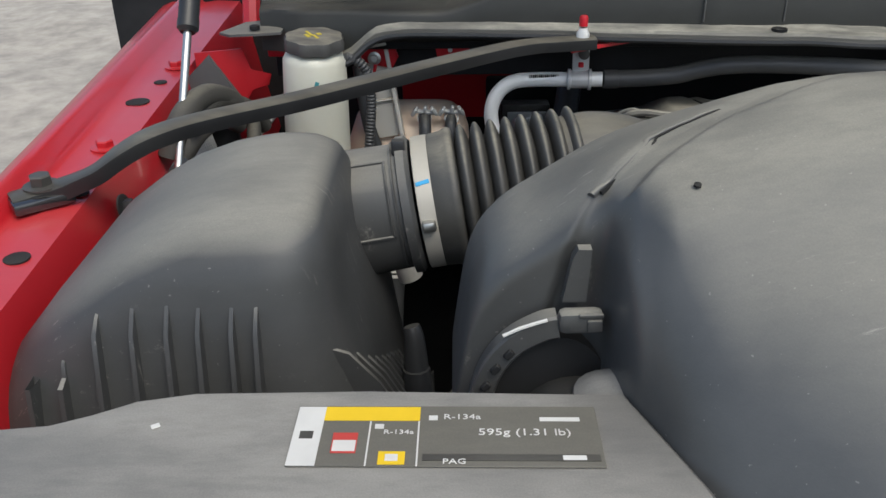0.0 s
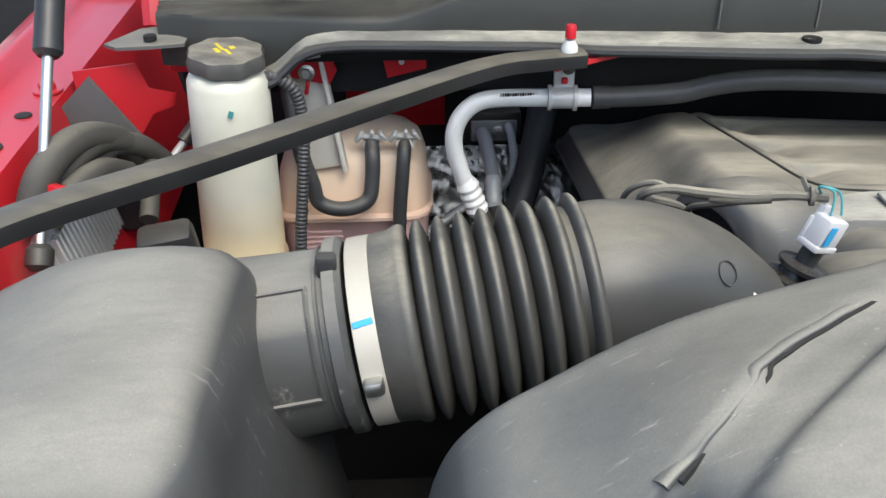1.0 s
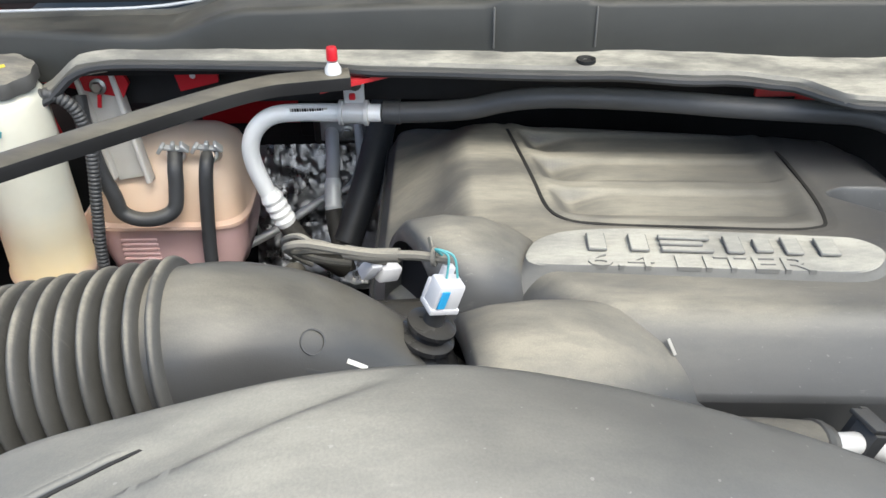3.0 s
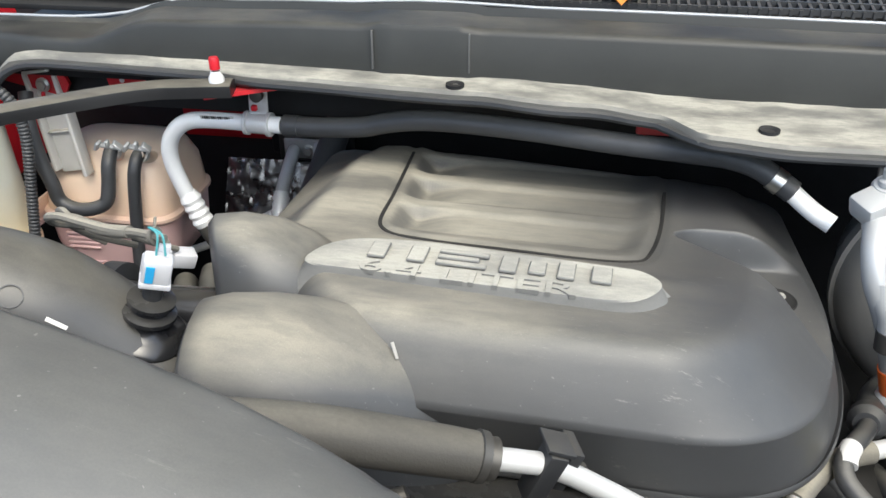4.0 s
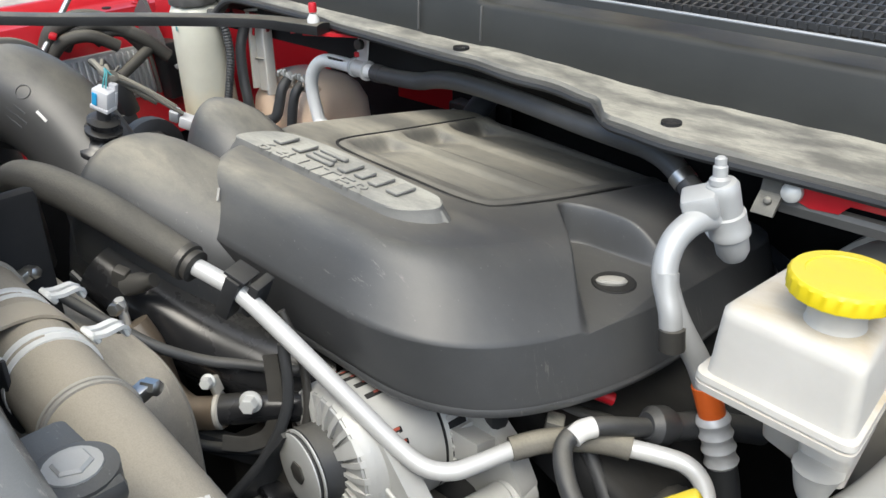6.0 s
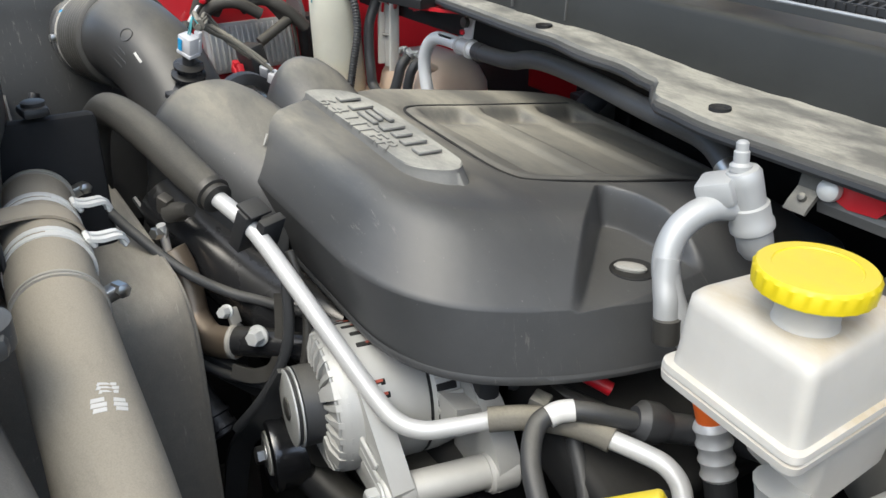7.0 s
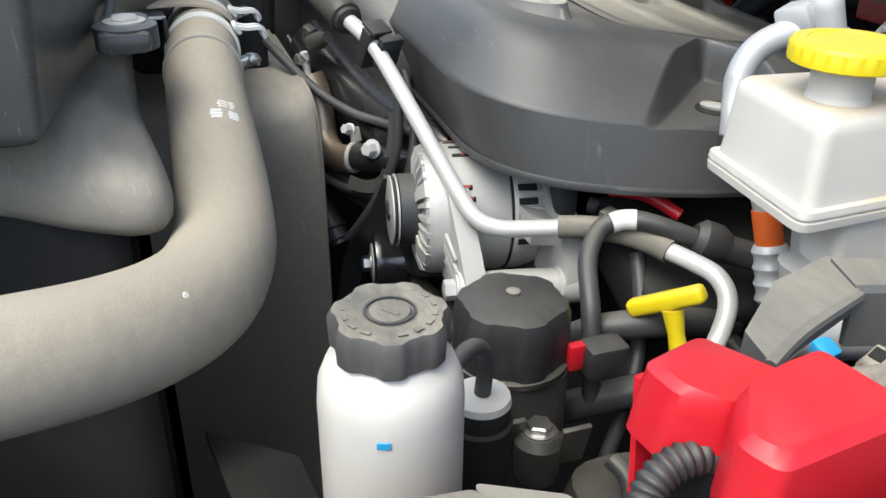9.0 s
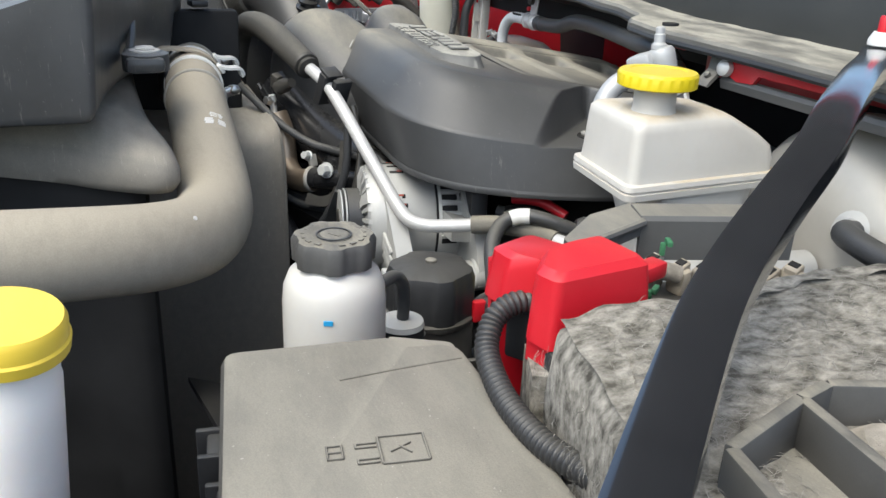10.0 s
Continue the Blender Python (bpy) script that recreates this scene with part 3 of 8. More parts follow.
for i in range(140):
    x = -0.11 + 0.009 * i
    bar(bms, (x, 1.095, 1.588), (x, 1.33, 1.63), 0.0028, 0.006)
for i in range(16):
    y = 1.098 + 0.0145 * i
    bar(bms, (-0.11, y, 1.5885 + 0.1787 * (y - 1.095)), (1.15, y, 1.5885 + 0.1787 * (y - 1.095)), 0.003, 0.006)
bmesh.ops.recalc_face_normals(bms, faces=bms.faces)
tagged(part("mesh", bms, M_BLACK, grille, angle=20), kind="stuff")
part("backing", block((1.28, 0.25, 0.006), pose(0.52, 1.215, 1.588, 10.1), 0.001), M_DARK, grille)
wiper = thing("wiper_pivot", (0.575, 1.165, 1.60), "black wiper pivot on a pale triangular bracket", "wiper")
part("bracket", loft([[Vector((0.552, 1.108, 1.594 + dz)), Vector((0.69, 1.190, 1.609 + dz)), Vector((0.63, 1.25, 1.620 + dz)), Vector((0.43, 1.200, 1.611 + dz))] for dz in (0, 0.004)]), M_CHROME, wiper, "pale grey painted bracket")
part("rim", sweep([(0.560, 1.106, 1.600), (0.695, 1.188, 1.615)], 0.004, n=8), M_WHITE, wiper)
part("rim", sweep([(0.545, 1.107, 1.600), (0.425, 1.198, 1.617)], 0.004, n=8), M_WHITE, wiper)
part("spindle", lathe([(0.017, 0), (0.019, 0.004), (0.019, 0.016), (0.013, 0.020), (0.012, 0.028), (0.006, 0.032)], (0.552, 1.140, 1.599), (0, -0.2, 1), 24), M_BLACK, wiper)
part("arm", sweep([(0.552, 1.140, 1.624), (0.548, 1.20, 1.642), (0.53, 1.32, 1.665)], 0.011, n=10), M_BLACK, wiper)
leaf = thing("dry_leaf", (0.575, 1.098, 1.594), "small dry orange leaf caught on the grille", "leaf")
pts = [(0, -0.016), (0.006, -0.006), (0.018, -0.010), (0.013, 0.0), (0.022, 0.008), (0.009, 0.008), (0.004, 0.021), (-0.003, 0.009), (-0.016, 0.014), (-0.010, 0.002), (-0.019, -0.007), (-0.006, -0.006)]
part("blade", loft([[Vector((0.575 + a, 1.098 + b, 1.594 + 0.25 * b + dz + 0.25 * abs(a))) for a, b in pts] for dz in (0, 0.0008)]), M_LEAF, leaf)

# ---- strut braces ----


def brace(path, at, label, dirt):
    t = thing("strut_brace", at, label, "brace", "strut braces")
    w, h = 0.0122, 0.0065
    pr = [(-w, -h), (w, -h), (w, h * 0.3)] + [(w * c, h * (0.45 + 0.55 * math.sqrt(1 - 0.9 * c * c))) for c in (0.96, 0.85, 0.68, 0.48, 0.25, 0.0, -0.25, -0.48, -0.68, -0.85, -0.96)] + [(-w, h * 0.3)]
    bm = sweep(path, 1.0, sub=8, profile=pr, up=(0, 0, 1))
    part("bar", bm, dirt, t, angle=30)
    return t


b1 = brace([(-0.268, 0.648, 1.4935), (-0.250, 0.661, 1.495), (-0.231, 0.668, 1.499), (-0.208, 0.672, 1.508), (-0.188, 0.679, 1.521), (-0.166, 0.692, 1.530), (-0.135, 0.719, 1.5325), (-0.06, 0.786, 1.530), (0.05, 0.884, 1.530), (0.12, 0.950, 1.528), (0.155, 0.978, 1.526), (0.18, 0.988, 1.525), (0.225, 0.997, 1.525)],
           (-0.24, 0.66, 1.49), "satin black steel strut brace bolted to the fender rail", M_BRACE_D)
part("foot", block((0.034, 0.046, 0.010), pose(-0.251, 0.660, 1.4925, 0, 0, -52), 0.003), M_BRACE, b1)
bolt(b1, (-0.249, 0.663, 1.5005), r=0.0085, h=0.009, washer=0.014, material=M_DSTEEL)
part("stud_nut", lathe([(0.0072, 0), (0.0072, 0.004), (0.005, 0.008), (0.0045, 0.010)], (0.212, 0.993, 1.531), n=24), M_WHITE, b1, "white nut on a red stud")
part("stud", lathe([(0.0048, 0), (0.0048, 0.009), (0.004, 0.011)], (0.212, 0.993, 1.543), n=14), M_REDP, b1, "red plastic stud tip")
b2 = brace([(0.940, 0.988, 1.530), (0.980, 0.940, 1.5305), (1.020, 0.886, 1.530), (1.060, 0.834, 1.527), (1.090, 0.795, 1.523), (1.119, 0.757, 1.515), (1.145, 0.712, 1.4995), (1.174, 0.668, 1.488), (1.211, 0.622, 1.481), (1.265, 0.565, 1.473), (1.330, 0.500, 1.465)],
           (1.33, 0.49, 1.45), "glossy black steel strut brace across the battery", M_BRACE)
part("foot", block((0.05, 0.07, 0.07), pose(1.335, 0.503, 1.437), 0.004), M_BRACE, b2)
part("stud_nut", lathe([(0.010, 0), (0.010, 0.004), (0.007, 0.010)], (0.948, 0.98, 1.538), n=20), M_WHITE, b2, "white nut")
part("stud", lathe([(0.0048, 0), (0.0048, 0.010), (0.004, 0.012)], (0.948, 0.98, 1.548), n=14), M_REDP, b2, "red plastic stud tip")

# ---- hood and gas strut ----
hood = thing("hood", (0.5, 1.15, 1.62), "raised red hood with dark insulation beneath", "hood")
hl = 1.30
hy, hz = 1.24, 1.70
hc, hs = math.cos(radians(66)), math.sin(radians(66))
for nm, off, th, mt, inset in (("skin", 0.012, 0.010, M_RED, 0.0), ("insulation", -0.004, 0.016, M_INSUL, 0.05)):
    part(nm, block((1.62 - inset * 2, hl - inset * 2, th), Matrix(((1, 0, 0, 0.5), (0, -hc, hs, hy - hc * hl / 2 + hs * off), (0, hs, hc, hz + hs * hl / 2 + hc * off), (0, 0, 0, 1))), 0.004), mt, hood)
for x in (-0.20, 1.20):
    part("hinge", sweep([(x, 1.20, 1.50), (x, 1.23, 1.60), (x, 1.21, 1.74)], 0.012, n=8), M_RED, hood)
strut = thing("gas_strut", (-0.205, 0.83, 1.43), "black hood gas strut with a bright steel rod", "strut")
SD = Vector((0.02, 0.60, 0.80)).normalized()
SE = Vector((-0.197, 0.916, 1.562))
part("rod", sweep([SE - SD * 0.15, SE + SD * 0.01], 0.0042, n=14), M_STEEL, strut, "polished steel rod")
part("cylinder", sweep([SE + SD * 0.002, SE + SD * 0.3, SE + SD * 0.6], 0.0105, n=18, sub=3), M_BLACK, strut)
part("collar", lathe([(0.0075, 0), (0.0108, 0.004), (0.0108, 0.012), (0.0105, 0.016)], SE - SD * 0.004, SD, 18), M_BLACK, strut)
part("ball_socket", lathe([(0.006, 0), (0.010, 0.004), (0.010, 0.016), (0.006, 0.02)], SE - SD * 0.165, SD, 14), M_DSTEEL, strut)

# ---- engine cover ----
cover = thing("engine_cover", (0.5, 0.95, 1.36), "black moulded engine cover thick with tan road dust", "engine cover")
CREASE = rpoly([(0.395, 0.684, 1.441, 0.03), (0.690, 0.684, 1.428, 0.085), (0.750, 0.83, 1.410, 0.10), (0.752, 1.12, 1.385, 0.05), (0.256, 1.215, 1.372, 0.04), (0.252, 0.84, 1.405, 0.04)], 14)


def dense(loop, n):
    ls = [(loop[(i + 1) % len(loop)] - loop[i]).length for i in range(len(loop))]
    tot, res, k, acc = sum(ls), [], 0, 0.0
    for i in range(n):
        d = tot * i / n
        while acc + ls[k] < d:
            acc += ls[k]
            k += 1
        res.append(loop[k].lerp(loop[(k + 1) % len(loop)], (d - acc) / max(1e-9, ls[k])))
    return res


def seg_dist(px, py, a, b):
    dx, dy = b[0] - a[0], b[1] - a[1]
    t = max(0, min(1, ((px - a[0]) * dx + (py - a[1]) * dy) / (dx * dx + dy * dy)))
    return math.hypot(px - a[0] - t * dx, py - a[1] - t * dy)


GROOVE = [(p.x, p.y) for p in catmull([(0.365, 1.19, 0), (0.374, 1.10, 0), (0.384, 0.95, 0), (0.388, 0.885, 0), (0.405, 0.860, 0), (0.45, 0.853, 0), (0.55, 0.848, 0), (0.592, 0.852, 0), (0.607, 0.872, 0), (0.622, 0.95, 0), (0.639, 1.116, 0), (0.645, 1.16, 0)], 4)]
RIM = dense(CREASE, 300)
RIM2 = [(p.x, p.y) for p in RIM[::3]]


def smin(a, b, k):
    h = max(0, min(1, 0.5 + 0.5 * (b - a) / k))
    return b * (1 - h) + a * h - k * h * (1 - h)



def cover_z(x, y, zc, d):
    top = 1.461 - 0.155 * (y - 0.86) - 0.03 * (x - 0.45)
    width = 0.034 + 0.045 * step(0.40, 0.28, x) * step(0.74, 0.80, y) + 0.02 * step(0.60, 0.68, x) + 0.03 * step(1.05, 1.15, y)
    s = smin(d / width, 1.0, 0.30)
    z = zc + (top - zc) * s
    # recessed middle panel with cross runners
    g = min(seg_dist(x, y, a, b) for a, b in zip(GROOVE, GROOVE[1:])) if 0.34 < x < 0.68 and y > 0.82 else 1
    inner = 0.374 + 0.014 * (1.15 - y) / 0.3 < x < 0.60 + 0.039 * (y - 0.86) / 0.26 and y > 0.856
    if inner:
        e = step(0.004, 0.03, g)
        edge = step(0.30, 0.0, (x - 0.385) / 0.22)
        ph = ((y - 0.862) / 0.080) % 1.0
        z -= e * (0.004 + (0.013 * edge + 0.003) * step(0.14, 0.27, ph) * step(0.96, 0.78, ph))
    z -= 0.0025 * math.exp(-(g / 0.006) ** 2)
    return z


cx, cy = 0.50, 0.93
rad = [0.0] + [((i + 1) / 84) for i in range(84)]
rings = []
for s in reversed(rad[1:]):
    ring = []
    for p in RIM:
        x, y = cx + (p.x - cx) * s, cy + (p.y - cy) * s
        d = min(seg_dist(x, y, RIM2[i - 1], RIM2[i]) for i in range(0, len(RIM2), 1)) if s > 0.35 else 0.2
        ring.append(Vector((x, y, cover_z(x, y, p.z, d))))
    rings.append(ring)
LOWER = dense(rpoly([(0.400, 0.703, 1.379, 0.03), (0.700, 0.694, 1.374, 0.08), (0.766, 0.83, 1.366, 0.10), (0.764, 1.12, 1.350, 0.05), (0.246, 1.222, 1.352, 0.04), (0.244, 0.84, 1.388, 0.04)], 14), 300)
side = [[p.lerp(q, t)  for p, q in zip(LOWER, RIM)] for t in (0.0, 0.5, 0.93, 0.975)]
lipring = [[q + (q - Vector((cx, cy, q.z))).normalized() * a + Vector((0, 0, b)) for q in LOWER] for a, b in ((-0.006, -0.003), (0.002, -0.004), (0.0035, 0.0), (0.002, 0.003))]
shell_bm = loft(lipring + side[:] + rings)
# well for the oil filler cap
near = [f for f in shell_bm.faces if 0.612 < f.calc_center_median().x < 0.79 and 0.78 < f.calc_center_median().y < 0.985 and f.normal.z > 0.02]
bmesh.ops.subdivide_edges(shell_bm, edges=list({e for f in near for e in f.edges}), cuts=3, use_grid_fill=True)
for v in shell_bm.verts:
    x, y, z = v.co
    if 0.61 < x < 0.80 and 0.78 < y < 0.99:
        w = step(-0.005, 0.005, (y - 0.905 + 1.07 * (x - 0.642)) / 1.4646) * step(0.0, 0.012, 0.938 - 14.0 * max(0.0, 0.662 - x) ** 2 - 1.2 * max(0.0, x - 0.715) ** 1.5 - y) * step(0.626, 0.640, x)
        v.co.z = z + min(0.0, 1.411 - z) * w
part("shell", shell_bm, M_COVER, cover, angle=60)


GZ = [(x, y, min((p for r in rings[::2] for p in r), key=lambda p: (p.x - x) ** 2 + (p.y - y) ** 2).z) for x, y in GROOVE[::2] if y < 1.14]
part("groove", sweep([(x, y, z + 0.0002) for x, y, z in GZ], 1.0, sub=3, profile=[(-0.0021, -0.003), (0.0021, -0.003), (0.0015, 0.0005), (-0.0015, 0.0005)], up=(0, 0, 1)), M_DARK, cover, "dark seam groove round the middle panel")




def arch(rows, thick, n=26, power=2.3, skew=0.0):
    """A hollow vaulted lobe: rows of (x, front y, back y, top z, foot z)."""
    rings = []
    for x, yf, yb, zt, zb in rows:
        yc, half = (yf + yb) / 2, (yb - yf) / 2
        lean = skew * step(rows[0][0] + 0.11, rows[0][0], x)
        outer, inner = [], []
        for k in range(n + 1):
            a = math.pi * k / n
            c, s = math.cos(a), math.sin(a)
            yy = math.copysign(abs(c) ** (2 / power), c)
            zz = abs(s) ** (2 / power)
            outer.append(Vector((x + lean * (0.5 - 0.5 * yy), yc + yy * half, zb + (zt - zb) * zz)))
            inner.append(Vector((x + lean * (0.5 - 0.5 * yy), yc + yy * (half - thick), zb + (zt - thick - zb) * zz)))
        rings.append(outer + inner[::-1])
    return loft(rings)


part("lobe", arch([(0.255, 0.742, 0.850, 1.488, 1.36), (0.262, 0.739, 0.853, 1.497, 1.36), (0.29, 0.737, 0.857, 1.500, 1.36), (0.325, 0.738, 0.86, 1.496, 1.36), (0.352, 0.742, 0.862, 1.484, 1.36), (0.378, 0.75, 0.86, 1.464, 1.36), (0.40, 0.76, 0.86, 1.43, 1.36)], 0.007, skew=0.05), M_COVER, cover, angle=60)
# Solid dark plate: the shade inside the lobe's mouth, put in as colour.
part("lobe_mouth_shade", loft([[Vector((x + 0.028 * (1 - math.cos(a)), 0.796 + 0.050 * math.cos(a), 1.385 + 0.100 * max(0.0, math.sin(a)) ** 0.85)) for a in (math.pi * k / 20 for k in range(21))] for x in (0.268, 0.272)]), M_DARK, cover, "dark plate painting the open mouth's shade")
part("lobe", arch([(0.302, 0.624, 0.746, 1.484, 1.402), (0.307, 0.622, 0.749, 1.493, 1.402), (0.325, 0.621, 0.752, 1.498, 1.402), (0.355, 0.622, 0.756, 1.499, 1.402), (0.385, 0.627, 0.762, 1.494, 1.398), (0.41, 0.636, 0.769, 1.484, 1.394), (0.435, 0.650, 0.779, 1.469, 1.388), (0.46, 0.668, 0.79, 1.452, 1.382), (0.49, 0.688, 0.80, 1.43, 1.378)], 0.006, skew=0.02), M_COVER, cover, angle=60)
pl = [(0.352, 0.772, 1.471, 0.02), (0.59, 0.757, 1.469, 0.022), (0.612, 0.785, 1.468, 0.014), (0.60, 0.803, 1.467, 0.012), (0.435, 0.822, 1.467, 0.03), (0.37, 0.815, 1.469, 0.03)]
plate = rpoly(pl, 6)
c = sum(plate, Vector()) / len(plate)
base = [c + (p - c) * 1.13 - Vector((0, 0.006 if p.y < 0.79 else 0.0, 0.016 if p.y < 0.79 else 0.008)) for p in plate]
top = [c + (p - c) * 0.975 + Vector((0, 0, 0.0115)) for p in plate]
plaque = part("badge_plate", loft([base, [p + Vector((0, 0, 0.007)) for p in plate], [p.lerp(c, 0.006) + Vector((0, 0, 0.0105)) for p in plate], top]), M_PLAQUE, cover, "raised badge plate pale with dust", 30)
bx = pose(0.392, 0.787, 1.4815, -0.8, 0.5, -3.5)
RAISED = ((0.002, 0.013, 0, 0.021), (0.031, 0.013, 0, 0.021), (0.052, 0.036, 0, 0.0055), (0.052, 0.030, 0.008, 0.0050), (0.052, 0.036, 0.0155, 0.0055), (0.097, 0.012, 0, 0.021), (0.117, 0.012, 0.002, 0.016), (0.137, 0.012, 0, 0.021), (0.160, 0.014, 0, 0.021))
for x, w, y, d in RAISED:
    part("raised_bar", block((w, d, 0.0026), bx @ pose(x + w / 2 + 0.008, y + d / 2, 0.0020), 0.0008, 1), M_PLAQUE, plaque)
part("lettering", writing("6.4 LITER", 0.0225, bx @ pose(0.007, -0.0225, 0.0) @ Matrix.Diagonal((1.72, 0.98, 1, 1)), 0.0016), M_PLAQUE, plaque, "raised 6.4 LITER lettering")
part("scratch", block((0.0022, 0.0008, 0.011), pose(0.4405, 0.7005, 1.4685, -38, -10, 25), 0.0003, 1), M_WRAP, cover, "pale scuff mark")
part("dimple", lathe([(0.0022, 0), (0.0022, 0.0008), (0.001, 0.001)], (0.663, 0.7025, 1.4255), (0.25, -1, 0.2), 10), M_DARK, cover)
oil = thing("oil_filler_cap", (0.703, 0.910, 1.39), "oil filler cap with a dusty grip in a dark hole of the cover's well", "cap")
# Dark disc on the floor paints the shaded hole the cap sits in.
part("cap", lathe([(0.0180, -0.006), (0.0180, 0.0006), (0.0172, 0.0014), (0.0160, 0.0008), (0.0154, 0.0004), (0.004, 0.0004)], (0.709, 0.884, 1.411), n=40), M_DARK, oil, "dark disc painting the shaded hole round the grip")
part("grip", lathe([(0.0085, -0.002), (0.0095, 0.001), (0.0080, 0.003), (0.003, 0.0038)], (0, 0, 0), n=20), M_WRAP, oil, "dust-covered oval grip").data.transform(pose(0.708, 0.882, 1.4125, 0, 0, 38) @ Matrix.Diagonal((1.35, 0.62, 1, 1)))

# ---- air intake ----
box = thing("air_filter_box", (-0.08, 0.58, 1.25), "black ribbed air filter housing with a dusty domed top", "air box")
lv = [(1.247, -0.235, 0.035, 0.440, 0.720, 0.05), (1.327, -0.232, 0.030, 0.446, 0.718, 0.05), (1.417, -0.224, 0.018, 0.458, 0.712, 0.05), (1.461, -0.205, 0.008, 0.466, 0.704, 0.055), (1.493, -0.177, 0.000, 0.472, 0.694, 0.05),
      (1.516, -0.147, -0.003, 0.478, 0.680, 0.045), (1.532, -0.122, -0.005, 0.484, 0.666, 0.04), (1.543, -0.097, -0.009, 0.494, 0.655, 0.035), (1.5495, -0.076, -0.016, 0.512, 0.645, 0.03), (1.552, -0.056, -0.026, 0.54, 0.632, 0.025)]
part("upper_shell", loft([rect(a, b, c, d, z, r, 8) for z, a, b, c, d, r in lv]), M_BOX, box, angle=60)
# slender front ribs, each running out to a point at its top
for x, zt, yf in ((-0.178, 1.452, 0.470), (-0.159, 1.478, 0.474), (-0.136, 1.506, 0.480), (-0.1145, 1.520, 0.487), (-0.0945, 1.529, 0.492), (-0.0765, 1.534, 0.497), (-0.0575, 1.534, 0.497), (-0.0435, 1.511, 0.480)):
    rows_ = ((1.25, 0.4335, 0.0016), (1.417, 0.4500, 0.0016), (1.461, 0.4585, 0.0015), (min(zt - 0.014, 1.493), 0.466, 0.0013), (zt - 0.006, yf - 0.0055, 0.0010), (zt, yf + 0.003, 0.0005))
    part("rib", loft([[Vector((x - w, y, z)), Vector((x + w, y, z)), Vector((x + w * 1.9, y + 0.02, z)), Vector((x - w * 1.9, y + 0.02, z))] for z, y, w in rows_]), M_BOX, box)
for i in range(9):
    y = 0.487 + 0.0175 * i
    zt = 1.466 - 0.009 * i
    part("rib", loft([[Vector((x, y + w, z)) for x, z in ((-0.012, zt + 0.006), (0.006, zt), (0.024, zt - 0.022), (0.042, zt - 0.056), (0.052, 1.35), (0.055, 1.26), (-0.012, 1.26))] for w in (-0.0014, 0.0014)]), M_BOX, box)
ax = Vector((1.0, 0.045, 0.1526)).normalized()
A0 = Vector((0.007, 0.651, 1.4835))


def along(d):
    return A0 + ax * d


q = ax.to_track_quat("Z", "Y")


def bell(profile, n=48, square=0.0):
    rings = []
    for r, d in profile:
        ring = []
        for k in range(n):
            a = 2 * math.pi * k / n
            rr = r * (1 + square * max(0.0, 1 - d / 0.03) * ((math.cos(a) ** 8 + math.sin(a) ** 8) ** -0.125 - 1))
            ring.append(along(d) + q @ Vector((rr * math.cos(a), rr * math.sin(a), 0)))
        rings.append(ring)
    return loft(rings)


part("outlet", bell([(0.0475, -0.06), (0.0475, 0.016), (0.0475, 0.024), (0.0485, 0.036)], 64, 0.16), M_BOX, box)
part("flange", bell([(0.048, 0.026), (0.0525, 0.027), (0.0525, 0.033), (0.049, 0.036)]), M_BOX, box)
ou = (Vector((0, 0, 1)) - ax * ax.z).normalized()
of = ou.cross(ax).normalized() * (1 if ou.cross(ax).y < 0 else -1)


def on_outlet(deg_, d, r=0.0):
    """A spot on the outlet's skin, in degrees from its top towards the front."""
    a = radians(deg_)
    r = r or 0.0479 * (1 + 0.16 * max(0.0, 1 - d / 0.03) * ((math.cos(a) ** 8 + math.sin(a) ** 8) ** -0.125 - 1))
    return along(d) + (ou * math.cos(radians(deg_)) + of * math.sin(radians(deg_))) * r


for d0, d1, a0, a1 in ((-0.026, 0.018, 22, 22), (-0.026, 0.018, 92, 92), (-0.026, -0.026, 22, 92), (0.018, 0.018, 22, 92)):
    part("outlet_rib", sweep([on_outlet(a0 + (a1 - a0) * k / 8, d0 + (d1 - d0) * k / 8) for k in range(9)], 0.0013, n=6, sub=1), M_BOX, box)
for d0 in (-0.038, 0.0225):
    part("outlet_rib", sweep([on_outlet(-60 + 190 * k / 16, d0) for k in range(17)], 0.0012, n=6, sub=1), M_BOX, box)
part("clip", block((0.010, 0.008, 0.012), Matrix.Translation(on_outlet(12, 0.030, 0.0525)), 0.002), M_BLACK, box)
part("hold_tab", sweep([(0.042, 0.562, 1.39), (0.041, 0.567, 1.420), (0.039, 0.570, 1.431)], [0.010, 0.0075, 0.006], n=10), M_BLACK, box)
part("lower_bracket", sweep([(0.042, 0.54, 1.27), (0.044, 0.555, 1.35), (0.042, 0.562, 1.40)], [0.014, 0.012, 0.010], n=10), M_BLACK, box)
tube = thing("intake_tube", (0.15, 0.66, 1.43), "black corrugated rubber intake tube with a steel band clamp", "intake tube")
part("band_clamp", bell([(0.0490, 0.038), (0.0505, 0.0385), (0.0507, 0.044), (0.0505, 0.0500), (0.0490, 0.0505)]), M_BAND, tube, "dusty steel band clamp")
part("clamp_mark", block((0.0100, 0.0032, 0.0008), pose(0, 0, 0, 0, 0, 8), 0.0004, 1), M_BLUE, tube, "blue paint mark").data.transform(Matrix.Translation(on_outlet(50, 0.044, 0.0507)) @ Matrix((ax, (ou * math.cos(radians(50)) + of * math.sin(radians(50))).cross(ax), ou * math.cos(radians(50)) + of * math.sin(radians(50)))).transposed().to_4x4())
